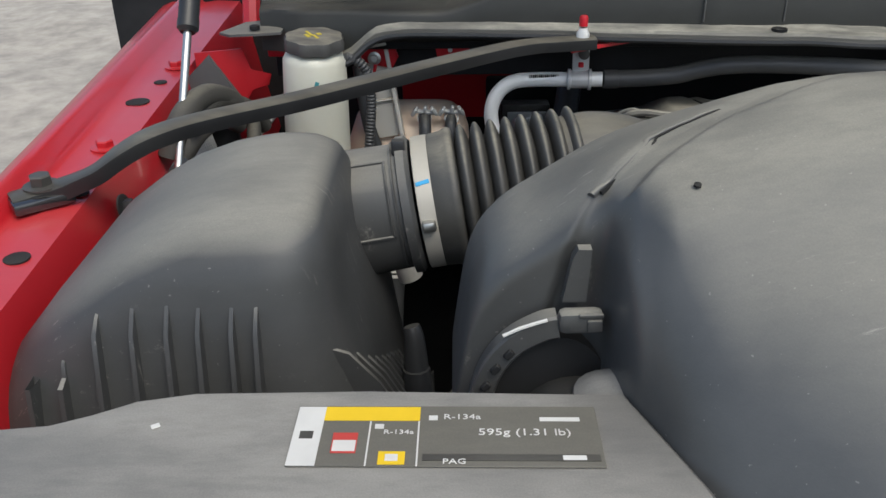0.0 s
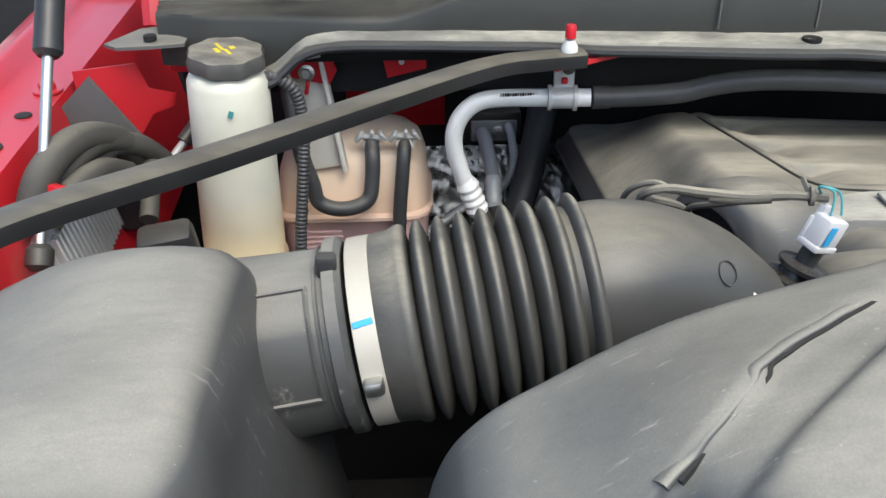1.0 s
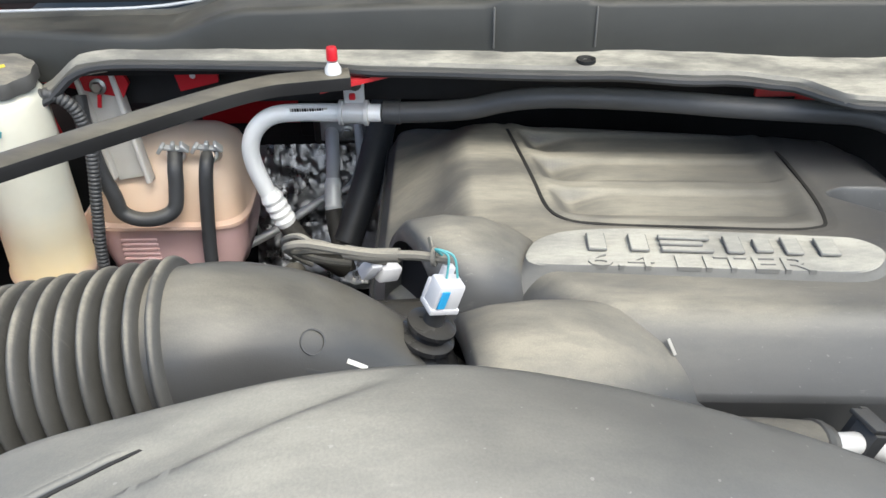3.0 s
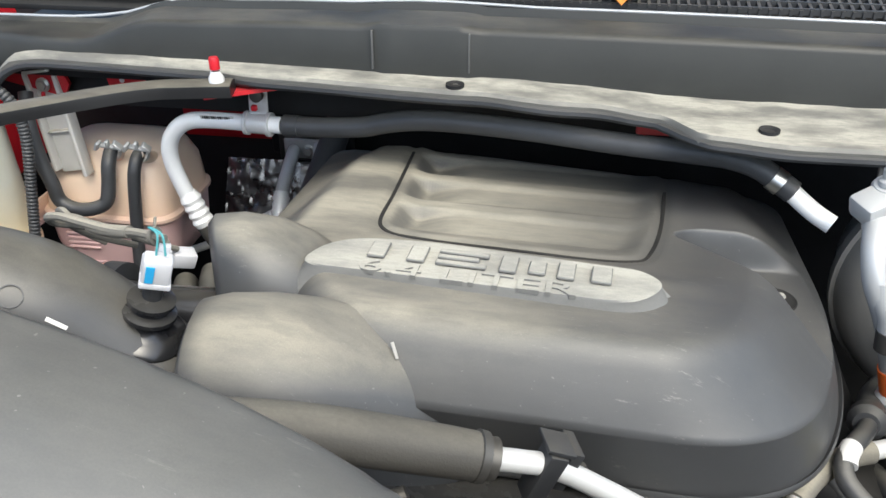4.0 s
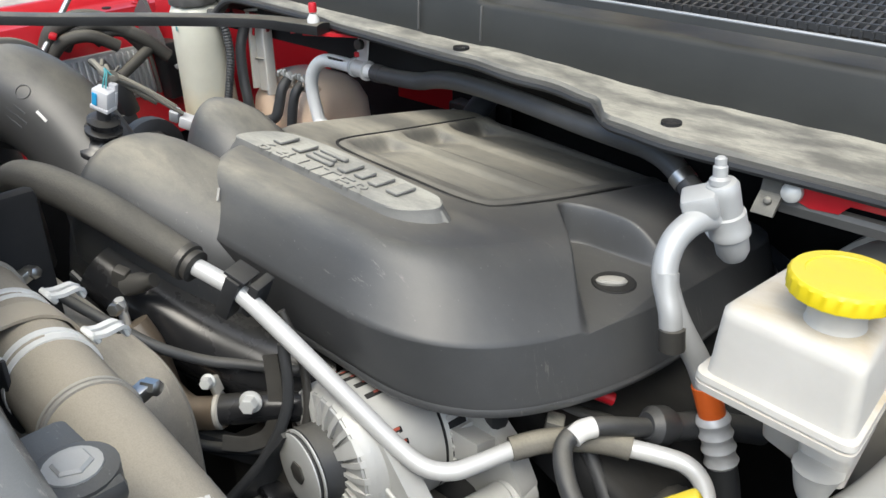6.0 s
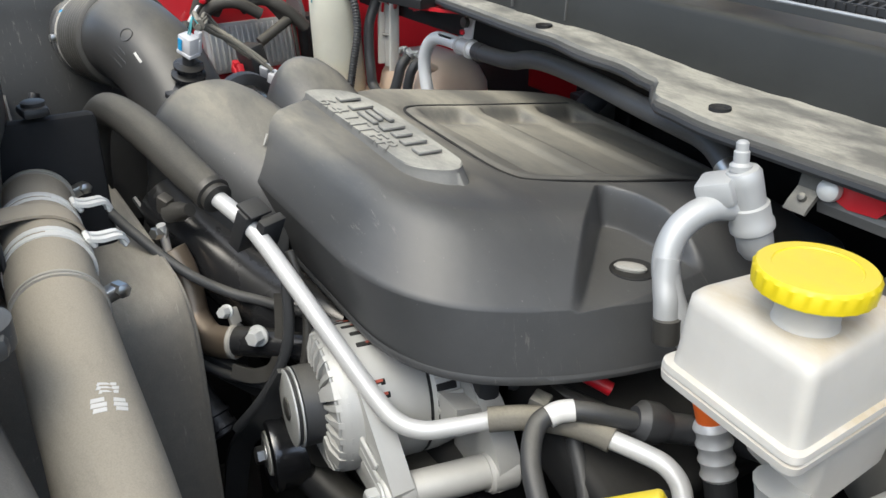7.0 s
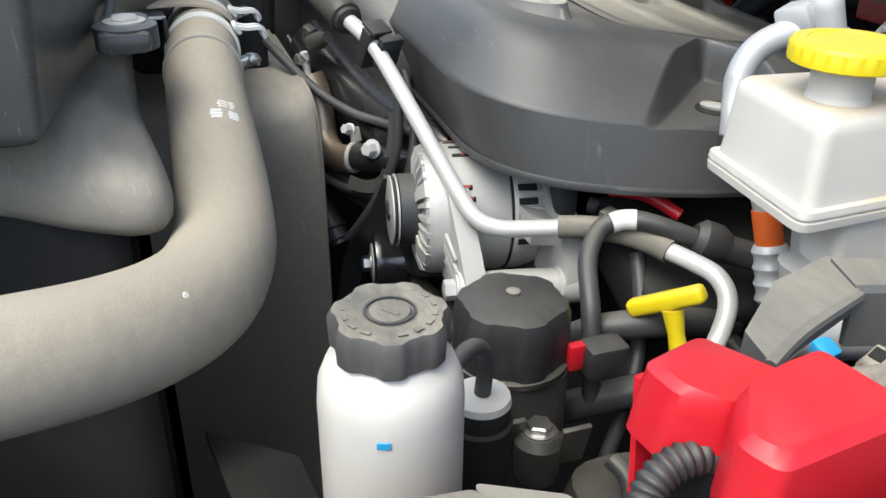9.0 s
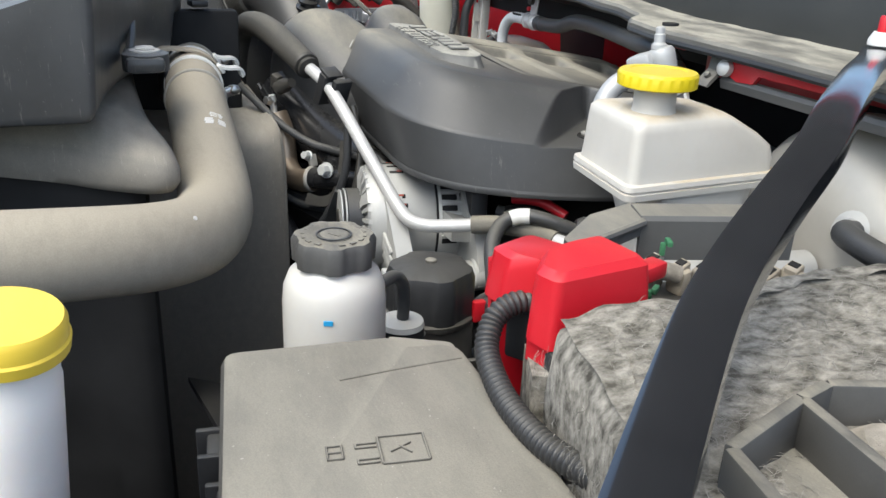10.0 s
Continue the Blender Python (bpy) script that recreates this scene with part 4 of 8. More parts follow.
part("clamp_screw", block((0.012, 0.008, 0.010), Matrix.Translation(along(0.044)) @ q.to_matrix().to_4x4() @ pose(0, 0, 0, 0, 0, 175) @ pose(0.051, 0, 0), 0.002), M_STEEL, tube)
prof = [(0.0488, 0.0490), (0.0505, 0.0505), (0.0512, 0.0600), (0.0528, 0.0635), (0.0532, 0.0660), (0.0522, 0.0685), (0.0470, 0.0697)]
RIDGE = 0.0116
for i in range(8):
    d0 = 0.0700 + i * RIDGE
    for j in range(9):
        t = j / 9
        prof.append((0.0405 + 0.0133 * (max(0, math.sin(math.pi * t)) ** 0.8), d0 + RIDGE * t))
d1 = 0.0700 + 8 * RIDGE
prof += [(0.0470, d1 - 0.0004), (0.0440, d1)]
part("bellows", bell(prof, 56), M_BELLOWS, tube, "corrugated bellows", 60)
ELB = [along(d1 - 0.012), along(d1 + 0.004), Vector((0.190, 0.664, 1.5055)), Vector((0.218, 0.673, 1.492)), Vector((0.244, 0.680, 1.470)), Vector((0.270, 0.683, 1.445)), Vector((0.298, 0.679, 1.414)), Vector((0.315, 0.662, 1.375)), Vector((0.325, 0.64, 1.30))]
part("elbow", sweep(ELB, [0.0470, 0.0476, 0.0470, 0.0464, 0.0456, 0.0450, 0.044, 0.042, 0.040], n=40, sub=6), mat("elbow rubber", (0.032, 0.033, 0.035), 0.36, dust=0.42, flat=0.03, vary=0.12, bump=0.15, smear=6), tube, angle=60)
tp = catmull(ELB, 6)


def on_elbow(k, ang, r=0.0474):
    """Place and axes of a spot on the elbow's skin; ang: degrees from the top towards the front."""
    t = (tp[k + 1] - tp[k - 1]).normalized()
    u = (Vector((0, 0, 1)) - t * t.z).normalized()
    n = u * math.cos(radians(ang)) + u.cross(t) * -math.sin(radians(ang)) * -1
    if n.y > 0 and ang > 0:
        n = u * math.cos(radians(ang)) - u.cross(t) * math.sin(radians(ang)) * 1
    m = Matrix((t, n.cross(t), n)).transposed().to_4x4()
    m.translation = tp[k] + n * r
    return m


part("moulded_ring", lathe([(0.0062, 0), (0.0070, 0), (0.0070, 0.0008), (0.0062, 0.0008)], (0, 0, 0), n=24, hollow=True), M_RUBBER, tube, "moulded round mark").data.transform(on_elbow(16, 46, 0.0464))
for i, w in enumerate((0.014, 0.026, 0.020)):
    part("moulded_bar", block((w, 0.0020, 0.001), None, 0.0002, 1), M_RUBBER, tube, "unreadable moulded mark").data.transform(on_elbow(17, 64 + 8 * i, 0.0461))
part("paint_dash", block((0.013, 0.0026, 0.0008), None, 0.0002, 1), M_LABEL_W, tube, "white paint dash").data.transform(on_elbow(20, 52, 0.0462))
sensor = thing("air_temperature_sensor", (0.288, 0.683, 1.48), "grey air temperature sensor plug in a rubber grommet", "sensor")
sa = Vector((0.32, 0.02, 0.95)).normalized()
part("grommet", lathe([(0.0255, -0.016), (0.0265, -0.010), (0.0245, -0.0065), (0.0185, -0.004), (0.0135, 0.0), (0.0125, 0.004), (0.0165, 0.006), (0.0165, 0.009), (0.0115, 0.011), (0.0105, 0.014), (0.0145, 0.016), (0.0145, 0.0185), (0.009, 0.020)], (0.288, 0.683, 1.487), sa, 32), M_GLOSS, sensor)
part("stem", lathe([(0.006, 0), (0.006, 0.014)], Vector((0.288, 0.683, 1.487)) + sa * 0.018, sa, 14), M_BLACK, sensor)
pm = Matrix.Translation(Vector((0.288, 0.683, 1.487)) + sa * 0.040) @ sa.to_track_quat("Z", "Y").to_matrix().to_4x4() @ pose(0, 0, 0, 0, 0, -70)
plug = part("plug", merged(block((0.017, 0.013, 0.020), pm, 0.002), block((0.0185, 0.0145, 0.004), pm @ pose(0, 0, -0.008), 0.001), block((0.0185, 0.003, 0.014), pm @ pose(0, 0.006, 0.0), 0.001)), M_PLUG, sensor, "pale grey plug with a blue mark")
part("latch", block((0.007, 0.005, 0.022), pm @ pose(0.003, 0.009, 0.002), 0.001), M_PLUG, plug)
part("paint_mark", block((0.005, 0.0008, 0.012), pm @ pose(-0.004, -0.0072, 0.001), 0.0002, 1), M_BLUE, plug)
wire = thing("sensor_wiring", (0.25, 0.74, 1.49), "taped sensor wiring loom lying over the intake", "wiring")
p0 = pm @ Vector((0, 0, 0.011))
for i, (o, m_) in enumerate(((0.004, M_TEAL), (-0.002, M_TEAL))):
    part("lead", sweep([p0 + Vector((o, 0, 0)), p0 + Vector((o * 0.5, 0.004, 0.012)), p0 + Vector((-0.008, 0.008, 0.014)), Vector((0.302, 0.696, 1.541))], 0.0007, n=8), m_, wire, "teal wire")
LOOPS = ([(0.304, 0.694, 1.541), (0.285, 0.700, 1.540), (0.262, 0.706, 1.537), (0.240, 0.712, 1.537), (0.222, 0.716, 1.538), (0.211, 0.719, 1.535), (0.209, 0.728, 1.526), (0.222, 0.740, 1.518), (0.242, 0.756, 1.505), (0.258, 0.775, 1.487)],
         [(0.292, 0.698, 1.541), (0.266, 0.709, 1.534), (0.244, 0.719, 1.531), (0.226, 0.726, 1.532), (0.214, 0.732, 1.528), (0.212, 0.742, 1.514), (0.224, 0.752, 1.502), (0.240, 0.765, 1.490)],
         [(0.280, 0.702, 1.539), (0.262, 0.716, 1.528), (0.252, 0.732, 1.518), (0.248, 0.748, 1.508), (0.252, 0.764, 1.494), (0.262, 0.780, 1.480)],
         [(0.226, 0.722, 1.533), (0.216, 0.728, 1.536), (0.205, 0.738, 1.527), (0.204, 0.752, 1.508), (0.214, 0.768, 1.488)])
for pts, r in zip(LOOPS, (0.0028, 0.0024, 0.0022, 0.0020)):
    part("loom", sweep(pts, r, n=8), M_TAPE, wire)
part("tape_wrap", sweep([(0.276, 0.7035, 1.538), (0.258, 0.7085, 1.535), (0.244, 0.713, 1.5345)], 0.0042, n=12), M_TAPE, wire, "dusty tape wrap")
part("zip_tie", lathe([(0.0046, -0.0012), (0.0056, -0.0012), (0.0056, 0.0012), (0.0046, 0.0012)], (0.296, 0.697, 1.541), (0.9, -0.25, 0.05), 12), M_TAPE, wire)
part("tie_tail", block((0.0015, 0.010, 0.003), pose(0.294, 0.703, 1.545, 40, 20, 30), 0.0004, 1), M_TAPE, wire)
part("mouth_plug", merged(block((0.018, 0.014, 0.012), pose(0.262, 0.785, 1.470, 10, 20, 40), 0.002), block((0.010, 0.010, 0.016), pose(0.252, 0.776, 1.478, 30, 20, 40), 0.002)), M_PLUG, wire, "grey plug inside the dark mouth")
throttle = thing("throttle_pipe", (0.22, 0.80, 1.40), "dark throttle pipe and bracket under the cover's lobe", "pipe")
part("pipe", sweep([(0.20, 0.765, 1.436), (0.26, 0.765, 1.432), (0.36, 0.775, 1.43)], 0.022, n=24), M_GLOSS, throttle)
part("flange", lathe([(0.030, -0.008), (0.036, 0), (0.036, 0.014), (0.028, 0.018)], (0.205, 0.765, 1.432), (1, 0, 0), 24), M_BLACK, throttle)

# ---- radiator closure and fresh-air duct ----
panel = thing("closure_panel", (0.0, 0.18, 1.47), "grey dusty plastic radiator closure panel with a service label", "panel")
edge = [(-0.34, 0.30), (-0.20, 0.355), (-0.155, 0.366), (-0.136, 0.3685), (-0.118, 0.371), (-0.100, 0.379), (-0.082, 0.389), (-0.055, 0.395), (0.03, 0.396), (0.152, 0.391), (0.175, 0.33), (0.20, 0.24), (0.22, 0.10), (0.22, -0.02), (-0.34, -0.02)]
part("plate", slab([Vector((x, y, 1.510 - 0.06 * max(0, 0.12 - y))) for x, y in reversed(edge)], 0.02, 0.006), M_PANEL, panel, angle=25)
lab = part("service_label", block((0.136, 0.040, 0.0007), pose(0.0655, 0.3595, 1.5108, 0, 0, -0.6), 0.0002, 1), M_LABEL_K, panel, "worn refrigerant service label")
lm = pose(-0.0025, 0.3400, 1.5112, 0, 0, -0.6)
for nm, x0, x1, y0, y1, m_, dz in (("white_field", 0.0, 0.0125, 0.0, 0.039, M_LABEL_W, 0.0001), ("yellow_field", 0.0125, 0.056, 0.0295, 0.039, M_LABEL_Y, 0.0001), ("divider", 0.0335, 0.0342, 0, 0.029, M_LABEL_W, 0.0001), ("divider", 0.0553, 0.056, 0, 0.029, M_LABEL_W, 0.0001),
                               ("red_mark", 0.018, 0.029, 0.008, 0.021, M_LABEL_R, 0.0001), ("pale_mark", 0.0185, 0.0285, 0.009, 0.016, M_LABEL_W, 0.0002), ("yellow_mark", 0.039, 0.0505, 0.001, 0.009, M_LABEL_Y, 0.0001), ("pale_mark", 0.042, 0.0475, 0.003, 0.0072, M_LABEL_W, 0.0002), ("grey_band", 0.058, 0.134, 0.0035, 0.0075, M_DSTEEL, 0.0001),
                               ("dark_mark", 0.003, 0.009, 0.017, 0.022, M_DSTEEL, 0.0002), ("bar", 0.110, 0.128, 0.0295, 0.032, M_LABEL_W, 0.0001), ("bar", 0.118, 0.128, 0.004, 0.0068, M_LABEL_W, 0.0002), ("dot", 0.060, 0.064, 0.030, 0.033, M_LABEL_W, 0.0001), ("dot", 0.036, 0.040, 0.024, 0.027, M_LABEL_W, 0.0001)):
    part(nm, block((x1 - x0, y1 - y0, 0.0003), lm @ pose((x0 + x1) / 2, (y0 + y1) / 2, dz + 0.0001), 0), m_, lab)
for body, x, y, s in (("R-134a", 0.0665, 0.0295, 0.0050), ("595g (1.31 lb)", 0.082, 0.0185, 0.0062), ("R-134a", 0.040, 0.0195, 0.0040), ("PAG", 0.0665, 0.0005, 0.0045)):
    part("lettering", writing(body, s, lm @ pose(x, y, 0.0004) @ Matrix.Diagonal((1.2, 1, 1, 1)), 0.0001), M_LABEL_W, lab, body + " lettering")
part("pale_chip", block((0.004, 0.003, 0.0006), pose(-0.066, 0.367, 1.5105, 0, 0, 30), 0.0003, 1), M_LABEL_W, panel)
part("stone_bump", lathe([(0.022, 0), (0.020, 0.010), (0.012, 0.016), (0.004, 0.018)], (0.148, 0.402, 1.491), n=20), M_PANEL, panel)

duct = thing("air_duct", (0.45, 0.38, 1.45), "large black moulded fresh-air duct over the radiator", "air duct")
DCREST = [(0.068, 1.462), (0.070, 1.480), (0.0775, 1.527), (0.091, 1.553), (0.117, 1.573), (0.155, 1.595), (0.20, 1.610), (0.25, 1.6235), (0.285, 1.6275), (0.313, 1.626), (0.358, 1.615), (0.42, 1.594), (0.48, 1.573), (0.54, 1.556), (0.62, 1.546), (0.72, 1.566), (0.78, 1.576), (0.86, 1.578)]
DBACK = [(0.06, 0.512), (0.36, 0.514), (0.42, 0.512), (0.48, 0.500), (0.55, 0.470), (0.65, 0.445), (0.75, 0.428), (0.86, 0.415)]
DFOOT = [(0.06, 0.434), (0.125, 0.432), (0.145, 0.425), (0.150, 0.390), (0.158, 0.362), (0.170, 0.318), (0.20, 0.285), (0.25, 0.25), (0.35, 0.20), (0.80, 0.14), (0.86, 0.16)]


def duct_seam(x, y, z):
    """Signed distance from the seam that parts the end collar from the main duct: up the front, then aslant over the top."""
    if y < 0.437:
        return x - (0.1405 - 0.22 * (1.592 - z))
    bend = step(0.462, 0.478, y)
    return (x - 0.1405 - 0.010 * step(0.440, 0.470, y) - (y - 0.437) - 1.3 * max(0.0, y - 0.470)) * (0.707 - 0.24 * bend)


def duct_ring(x, e=0.0):
    zt, yb, yf = curve_table(x, DCREST), curve_table(x, DBACK), curve_table(x, DFOOT)
    right = step(0.14, 0.17, x)
    far = step(0.50, 0.72, x)
    zb = 1.46 + 0.045 * step(0.392, 0.410, x) * step(0.505, 0.472, x) + 0.02 * step(0.4, 0.8, x)
    zb = min(zb, zt - 0.01)
    hf = 0.010 * step(0.10, 0.17, x) * (1 - far) - 0.010 * far
    yt = 0.437 + 0.012 * step(0.15, 0.3, x) * (1 - far) - 0.045 * far
    zm = max(zt - 0.03 - 0.026 * right, zb + 0.004)
    ym = yf + 0.004 + 0.50 * (yt - 0.03 - yf) * right
    pts = [(yf, zb), (ym, zm), (yt - 0.028 * right, max(zt + hf - 0.010 - 0.004 * right, zb + 0.006)), (yt + 0.022, zt + 0.002 + hf * 0.9), (yb - 0.003, zt + 0.0025), (yb, zt - 0.020), (yb - 0.006, zb)]
    rr = [0.005, 0.030 * right + 0.012, 0.026 - 0.010 * right, 0.03, 0.007, 0.012, 0.008]
    ring = dense(rpoly([(x, y, z, r) for (y, z), r in zip(pts, rr)], 8), 220)
    mid = Vector((x + 0.004, (yf + yb) / 2, zt - 0.05))
    res = []
    for p in ring:
        f = duct_seam(p.x, p.y, p.z)
        dip = 0.0042 * step(-0.0120, -0.0050, f) * step(0.0165, 0.0085, f) * step(1.50, 1.52, p.z) * step(0.511, 0.494, p.y)
        d = mid - p
        d.x = 0.0
        res.append(p + d.normalized() * (dip + e))
    return res


dxs = [0.0683 + 0.0015 * i for i in range(157)] + [0.31 + 0.012 * i for i in range(45)]
rings = [duct_ring(0.068, 0.010)] + [duct_ring(x) for x in dxs] + [duct_ring(0.840, 0.004)]
part("body", loft(rings), M_DUCT, duct, angle=60)
def on_duct(f, y, h=0.0):
    """A spot on the duct's top at the given distance from the seam."""
    x = 0.10
    while duct_seam(x, y, 1.60) < f:
        x += 0.0008
    ring = [p for p in duct_ring(x) if p.z > curve_table(x, DCREST) - 0.030]
    a = max((p for p in ring if p.y <= y), key=lambda p: p.y)
    b = min((p for p in ring if p.y > y), key=lambda p: p.y)
    return Vector((x, y, a.z + (b.z - a.z) * (y - a.y) / max(1e-6, b.y - a.y) + h))


def evened(pts):
    """The same path with its heights smoothed."""
    return [Vector((p.x, p.y, sum(q.z for q in pts[max(0, k - 2):k + 3]) / len(pts[max(0, k - 2):k + 3]))) for k, p in enumerate(pts)]


SEAMY = [0.4460 + 0.003 * k for k in range(16)]
part("seam_lip", sweep(evened([on_duct(-0.0100, y, 0.0) for y in SEAMY]), 1.0, sub=3, profile=[(-0.0036, -0.0020), (0.0018, -0.0022), (0.0020, -0.0002), (0.0009, 0.0007), (-0.0010, 0.0003)], up=(0, 0, 1)), M_DUCT, duct, "moulded lip along the seam", 60)
part("seam_groove", sweep(evened([on_duct(-0.0068, y, 0.0001) for y in SEAMY]), 1.0, sub=3, profile=[(-0.0009, -0.002), (0.0007, -0.002), (0.0005, 0.0003), (-0.0007, 0.0003)], up=(0, 0, 1)), M_DARK, duct, "dark seam groove")
# Dark patch proud of the collar paints the shade in its mouth.
part("duct_mouth_shade", loft([[Vector((0.1225 + 0.0375 * math.cos(a) * (1.0 if math.cos(a) < 0 else 0.85), y, 1.468 + 0.050 * math.sin(a))) for a in (math.pi * k / 20 for k in range(21))] for y in (0.4255, 0.445)]), M_DARK, duct, "dark plate painting the open mouth's shade")
part("seal_strip", sweep([(0.0815, 0.4275, 1.462), (0.0835, 0.4270, 1.484), (0.090, 0.4265, 1.503), (0.100, 0.4262, 1.516), (0.1135, 0.426, 1.5245), (0.1215, 0.426, 1.5265)], 0.0062, sub=6, profile=[(-0.9, -1), (0.9, -1), (1.0, 0.8), (0.8, 1), (-0.8, 1), (-1.0, 0.8)], up=(0, -1, 0.1)), M_BOX, duct, "dusty clip arch")
for hx, hz in ((0.0855, 1.492), (0.0905, 1.503), (0.0970, 1.512)):
    part("clip_slot", block((0.0055, 0.003, 0.0035), pose(hx, 0.4195, hz, 0, -48, 0), 0.0005, 1), M_DARK, duct)
part("white_streak", sweep([(0.094, 0.4205, 1.5225), (0.103, 0.420, 1.5275), (0.1155, 0.420, 1.532)], 0.0010, n=6), M_LABEL_W, duct, "pale scuffed edge")
lt = part("latch", block((0.023, 0.010, 0.0125), pose(0.1320, 0.4215, 1.531, 0, -2, 0), 0.004), M_DUCT, duct)
part("latch_tongue", merged(block((0.0075, 0.003, 0.0065), pose(0.1385, 0.4165, 1.531, 0, -2, 0), 0.0008), block((0.012, 0.0024, 0.002), pose(0.1365, 0.4165, 1.5365, 0, -2, 0), 0.0006)), M_BOX, lt)
part("step_ledge", loft([[Vector((x, y, z)) for x, z in ((0.1235, 1.537), (0.1275, 1.562), (0.1300, 1.5665), (0.1365, 1.5665), (0.1355, 1.537))] for y in (0.4285, 0.4345)]), M_DUCT, duct)
part("lower_pipe", lathe([(0.030, -0.03), (0.034, 0), (0.034, 0.02), (0.028, 0.03)], (0.133, 0.415, 1.462), (0, -1, 0.2), 28), M_DARK, duct)
part("dark_pip", lathe([(0.0018, 0), (0.0018, 0.0012), (0.0008, 0.0016)], (0.180, 0.420, 1.6035), (0, -0.3, 1), 10), M_DARK, duct)
part("arch_tab", merged(block((0.024, 0.020, 0.008), pose(0.405, 0.528, 1.512, 0, 0, 8), 0.003), lathe([(0.009, -0.004), (0.009, 0.005), (0.007, 0.006)], (0.405, 0.529, 1.514), n=20)), M_BLACK, duct)
part("stay_rod", sweep([(0.44, 0.456, 1.556), (0.55, 0.451, 1.534), (0.64, 0.446, 1.515), (0.695, 0.441, 1.502)], 0.0035, n=8), M_BLACK, duct, "thin dark stay along the back")
part("mount_tab", merged(block((0.060, 0.030, 0.013), pose(0.711, 0.451, 1.500), 0.005), lathe([(0.018, -0.007), (0.018, 0.006), (0.014, 0.0075)], (0.721, 0.452, 1.501), n=24)), M_DUCT, duct)
bolt(duct, (0.721, 0.452, 1.508), r=0.0085, h=0.003, washer=0.012, material=M_CAST)

# ---- coolant bottle and tank ----
bottle = thing("coolant_bottle", (-0.105, 1.045, 1.24), "tall milky coolant bottle with pink fluid and a black cap", "bottle")
tl = Vector((-0.05, 0.08, -1.0)).normalized()
btop = Vector((-0.089, 1.018, 1.508))
part("body", lathe([(0.025, -0.006), (0.032, -0.003), (0.036, 0.005), (0.0375, 0.05), (0.0385, 0.10), (0.040, 0.15), (0.0408, 0.194), (0.0435, 0.197), (0.0435, 0.202), (0.042, 0.205), (0.042, 0.225), (0.038, 0.25), (0.028, 0.265), (0.012, 0.271)], btop, tl, 40), M_BOTTLE, bottle, angle=50)
part("neck", lathe([(0.024, -0.004), (0.024, 0.006)], btop, tl, 28), M_BOTTLE, bottle)
cap = part("cap", lathe([(0.030, 0.003), (0.0335, 0.0055), (0.034, 0.0135), (0.032, 0.0185), (0.022, 0.0195), (0.008, 0.0195)], btop + Vector((0.0008, -0.001, 0.003)), -tl, 64, lobes=8, lobe=0.035, lobe_from=0.029), M_CAP, bottle, "lobed black cap with yellow warning marks")
cm = Matrix.Translation(btop + Vector((0.001, -0.002, 0.0229))) @ (-tl).to_track_quat("Z", "Y").to_matrix().to_4x4()
for x, y, w, d in ((-0.002, 0.007, 0.016, 0.003), (-0.007, 0.0, 0.010, 0.004), (0.007, 0.0, 0.006, 0.005), (0.0, -0.007, 0.012, 0.003)):
    part("warning_mark", block((w, d, 0.0004), cm @ pose(x, y, 0.0, 0, 0, -90), 0), M_YELLOW, cap, "yellow warning mark")
part("paint_mark", block((0.0045, 0.0006, 0.007), pose(-0.083, 0.9815, 1.483, 6, 20, 0), 0.0002, 1), M_TEAL, bottle, "teal paint mark")
part("hose_loop", lathe([(0.0075, -0.0015), (0.010, -0.0015), (0.010, 0.0015), (0.0075, 0.0015)], (-0.040, 1.012, 1.303), tl, 18, hollow=True), M_BOTTLE, bottle)

tank = thing("coolant_tank", (0.02, 1.12, 1.27), "peach translucent coolant tank with pink fluid inside", "tank")
lvl = [(1.262, -0.055, 0.075, 1.085, 1.185, 0.035), (1.268, -0.066, 0.085, 1.075, 1.195, 0.035), (1.29, -0.07, 0.090, 1.072, 1.20, 0.035), (1.324, -0.071, 0.092, 1.070, 1.202, 0.035), (1.327, -0.075, 0.096, 1.066, 1.206, 0.037), (1.331, -0.075, 0.096, 1.066, 1.206, 0.037), (1.334, -0.071, 0.092, 1.071, 1.202, 0.035),
       (1.37, -0.068, 0.090, 1.076, 1.20, 0.038), (1.392, -0.06, 0.084, 1.085, 1.19, 0.040), (1.404, -0.047, 0.072, 1.098, 1.175, 0.03), (1.408, -0.03, 0.055, 1.112, 1.16, 0.02)]
part("shell", loft([rect(a, b, c, d, z, r, 7) for z, a, b, c, d, r in lvl]), M_TANK, tank, angle=50)
part("level_plate", merged(*[block((0.040, 0.004, 0.0035), pose(-0.022, 1.0715, 1.288 + 0.0062 * i), 0.001, 1) for i in range(5)]), M_TANK, tank, "ribbed level plate")
part("side_band", block((0.004, 0.05, 0.03), pose(-0.072, 1.085, 1.33), 0.001), M_TANK, tank)
strap = part("mounting_strap", merged(block((0.034, 0.006, 0.118), pose(-0.020, 1.082, 1.445, -6, -9, 0), 0.002), block((0.005, 0.016, 0.118), pose(-0.038, 1.077, 1.447, -6, -9, 0), 0.0015), block((0.005, 0.016, 0.118), pose(-0.003, 1.077, 1.443, -6, -9, 0), 0.0015), block((0.034, 0.014, 0.004), pose(-0.027, 1.076, 1.503, -6, -9, 0), 0.0015), block((0.034, 0.012, 0.0025), pose(-0.017, 1.078, 1.435, 0, -9, 0), 0.001, 1)), M_MILK, tank, "milky white mounting strap")
bolt(strap, (-0.026, 1.076, 1.487), (0, -1, 0.15), r=0.0055, h=0.005, washer=0.008, material=M_STEEL)
part("red_clip", block((0.004, 0.003, 0.014), pose(-0.026, 1.071, 1.474, 0, 12, 0), 0.001), M_REDP, strap)
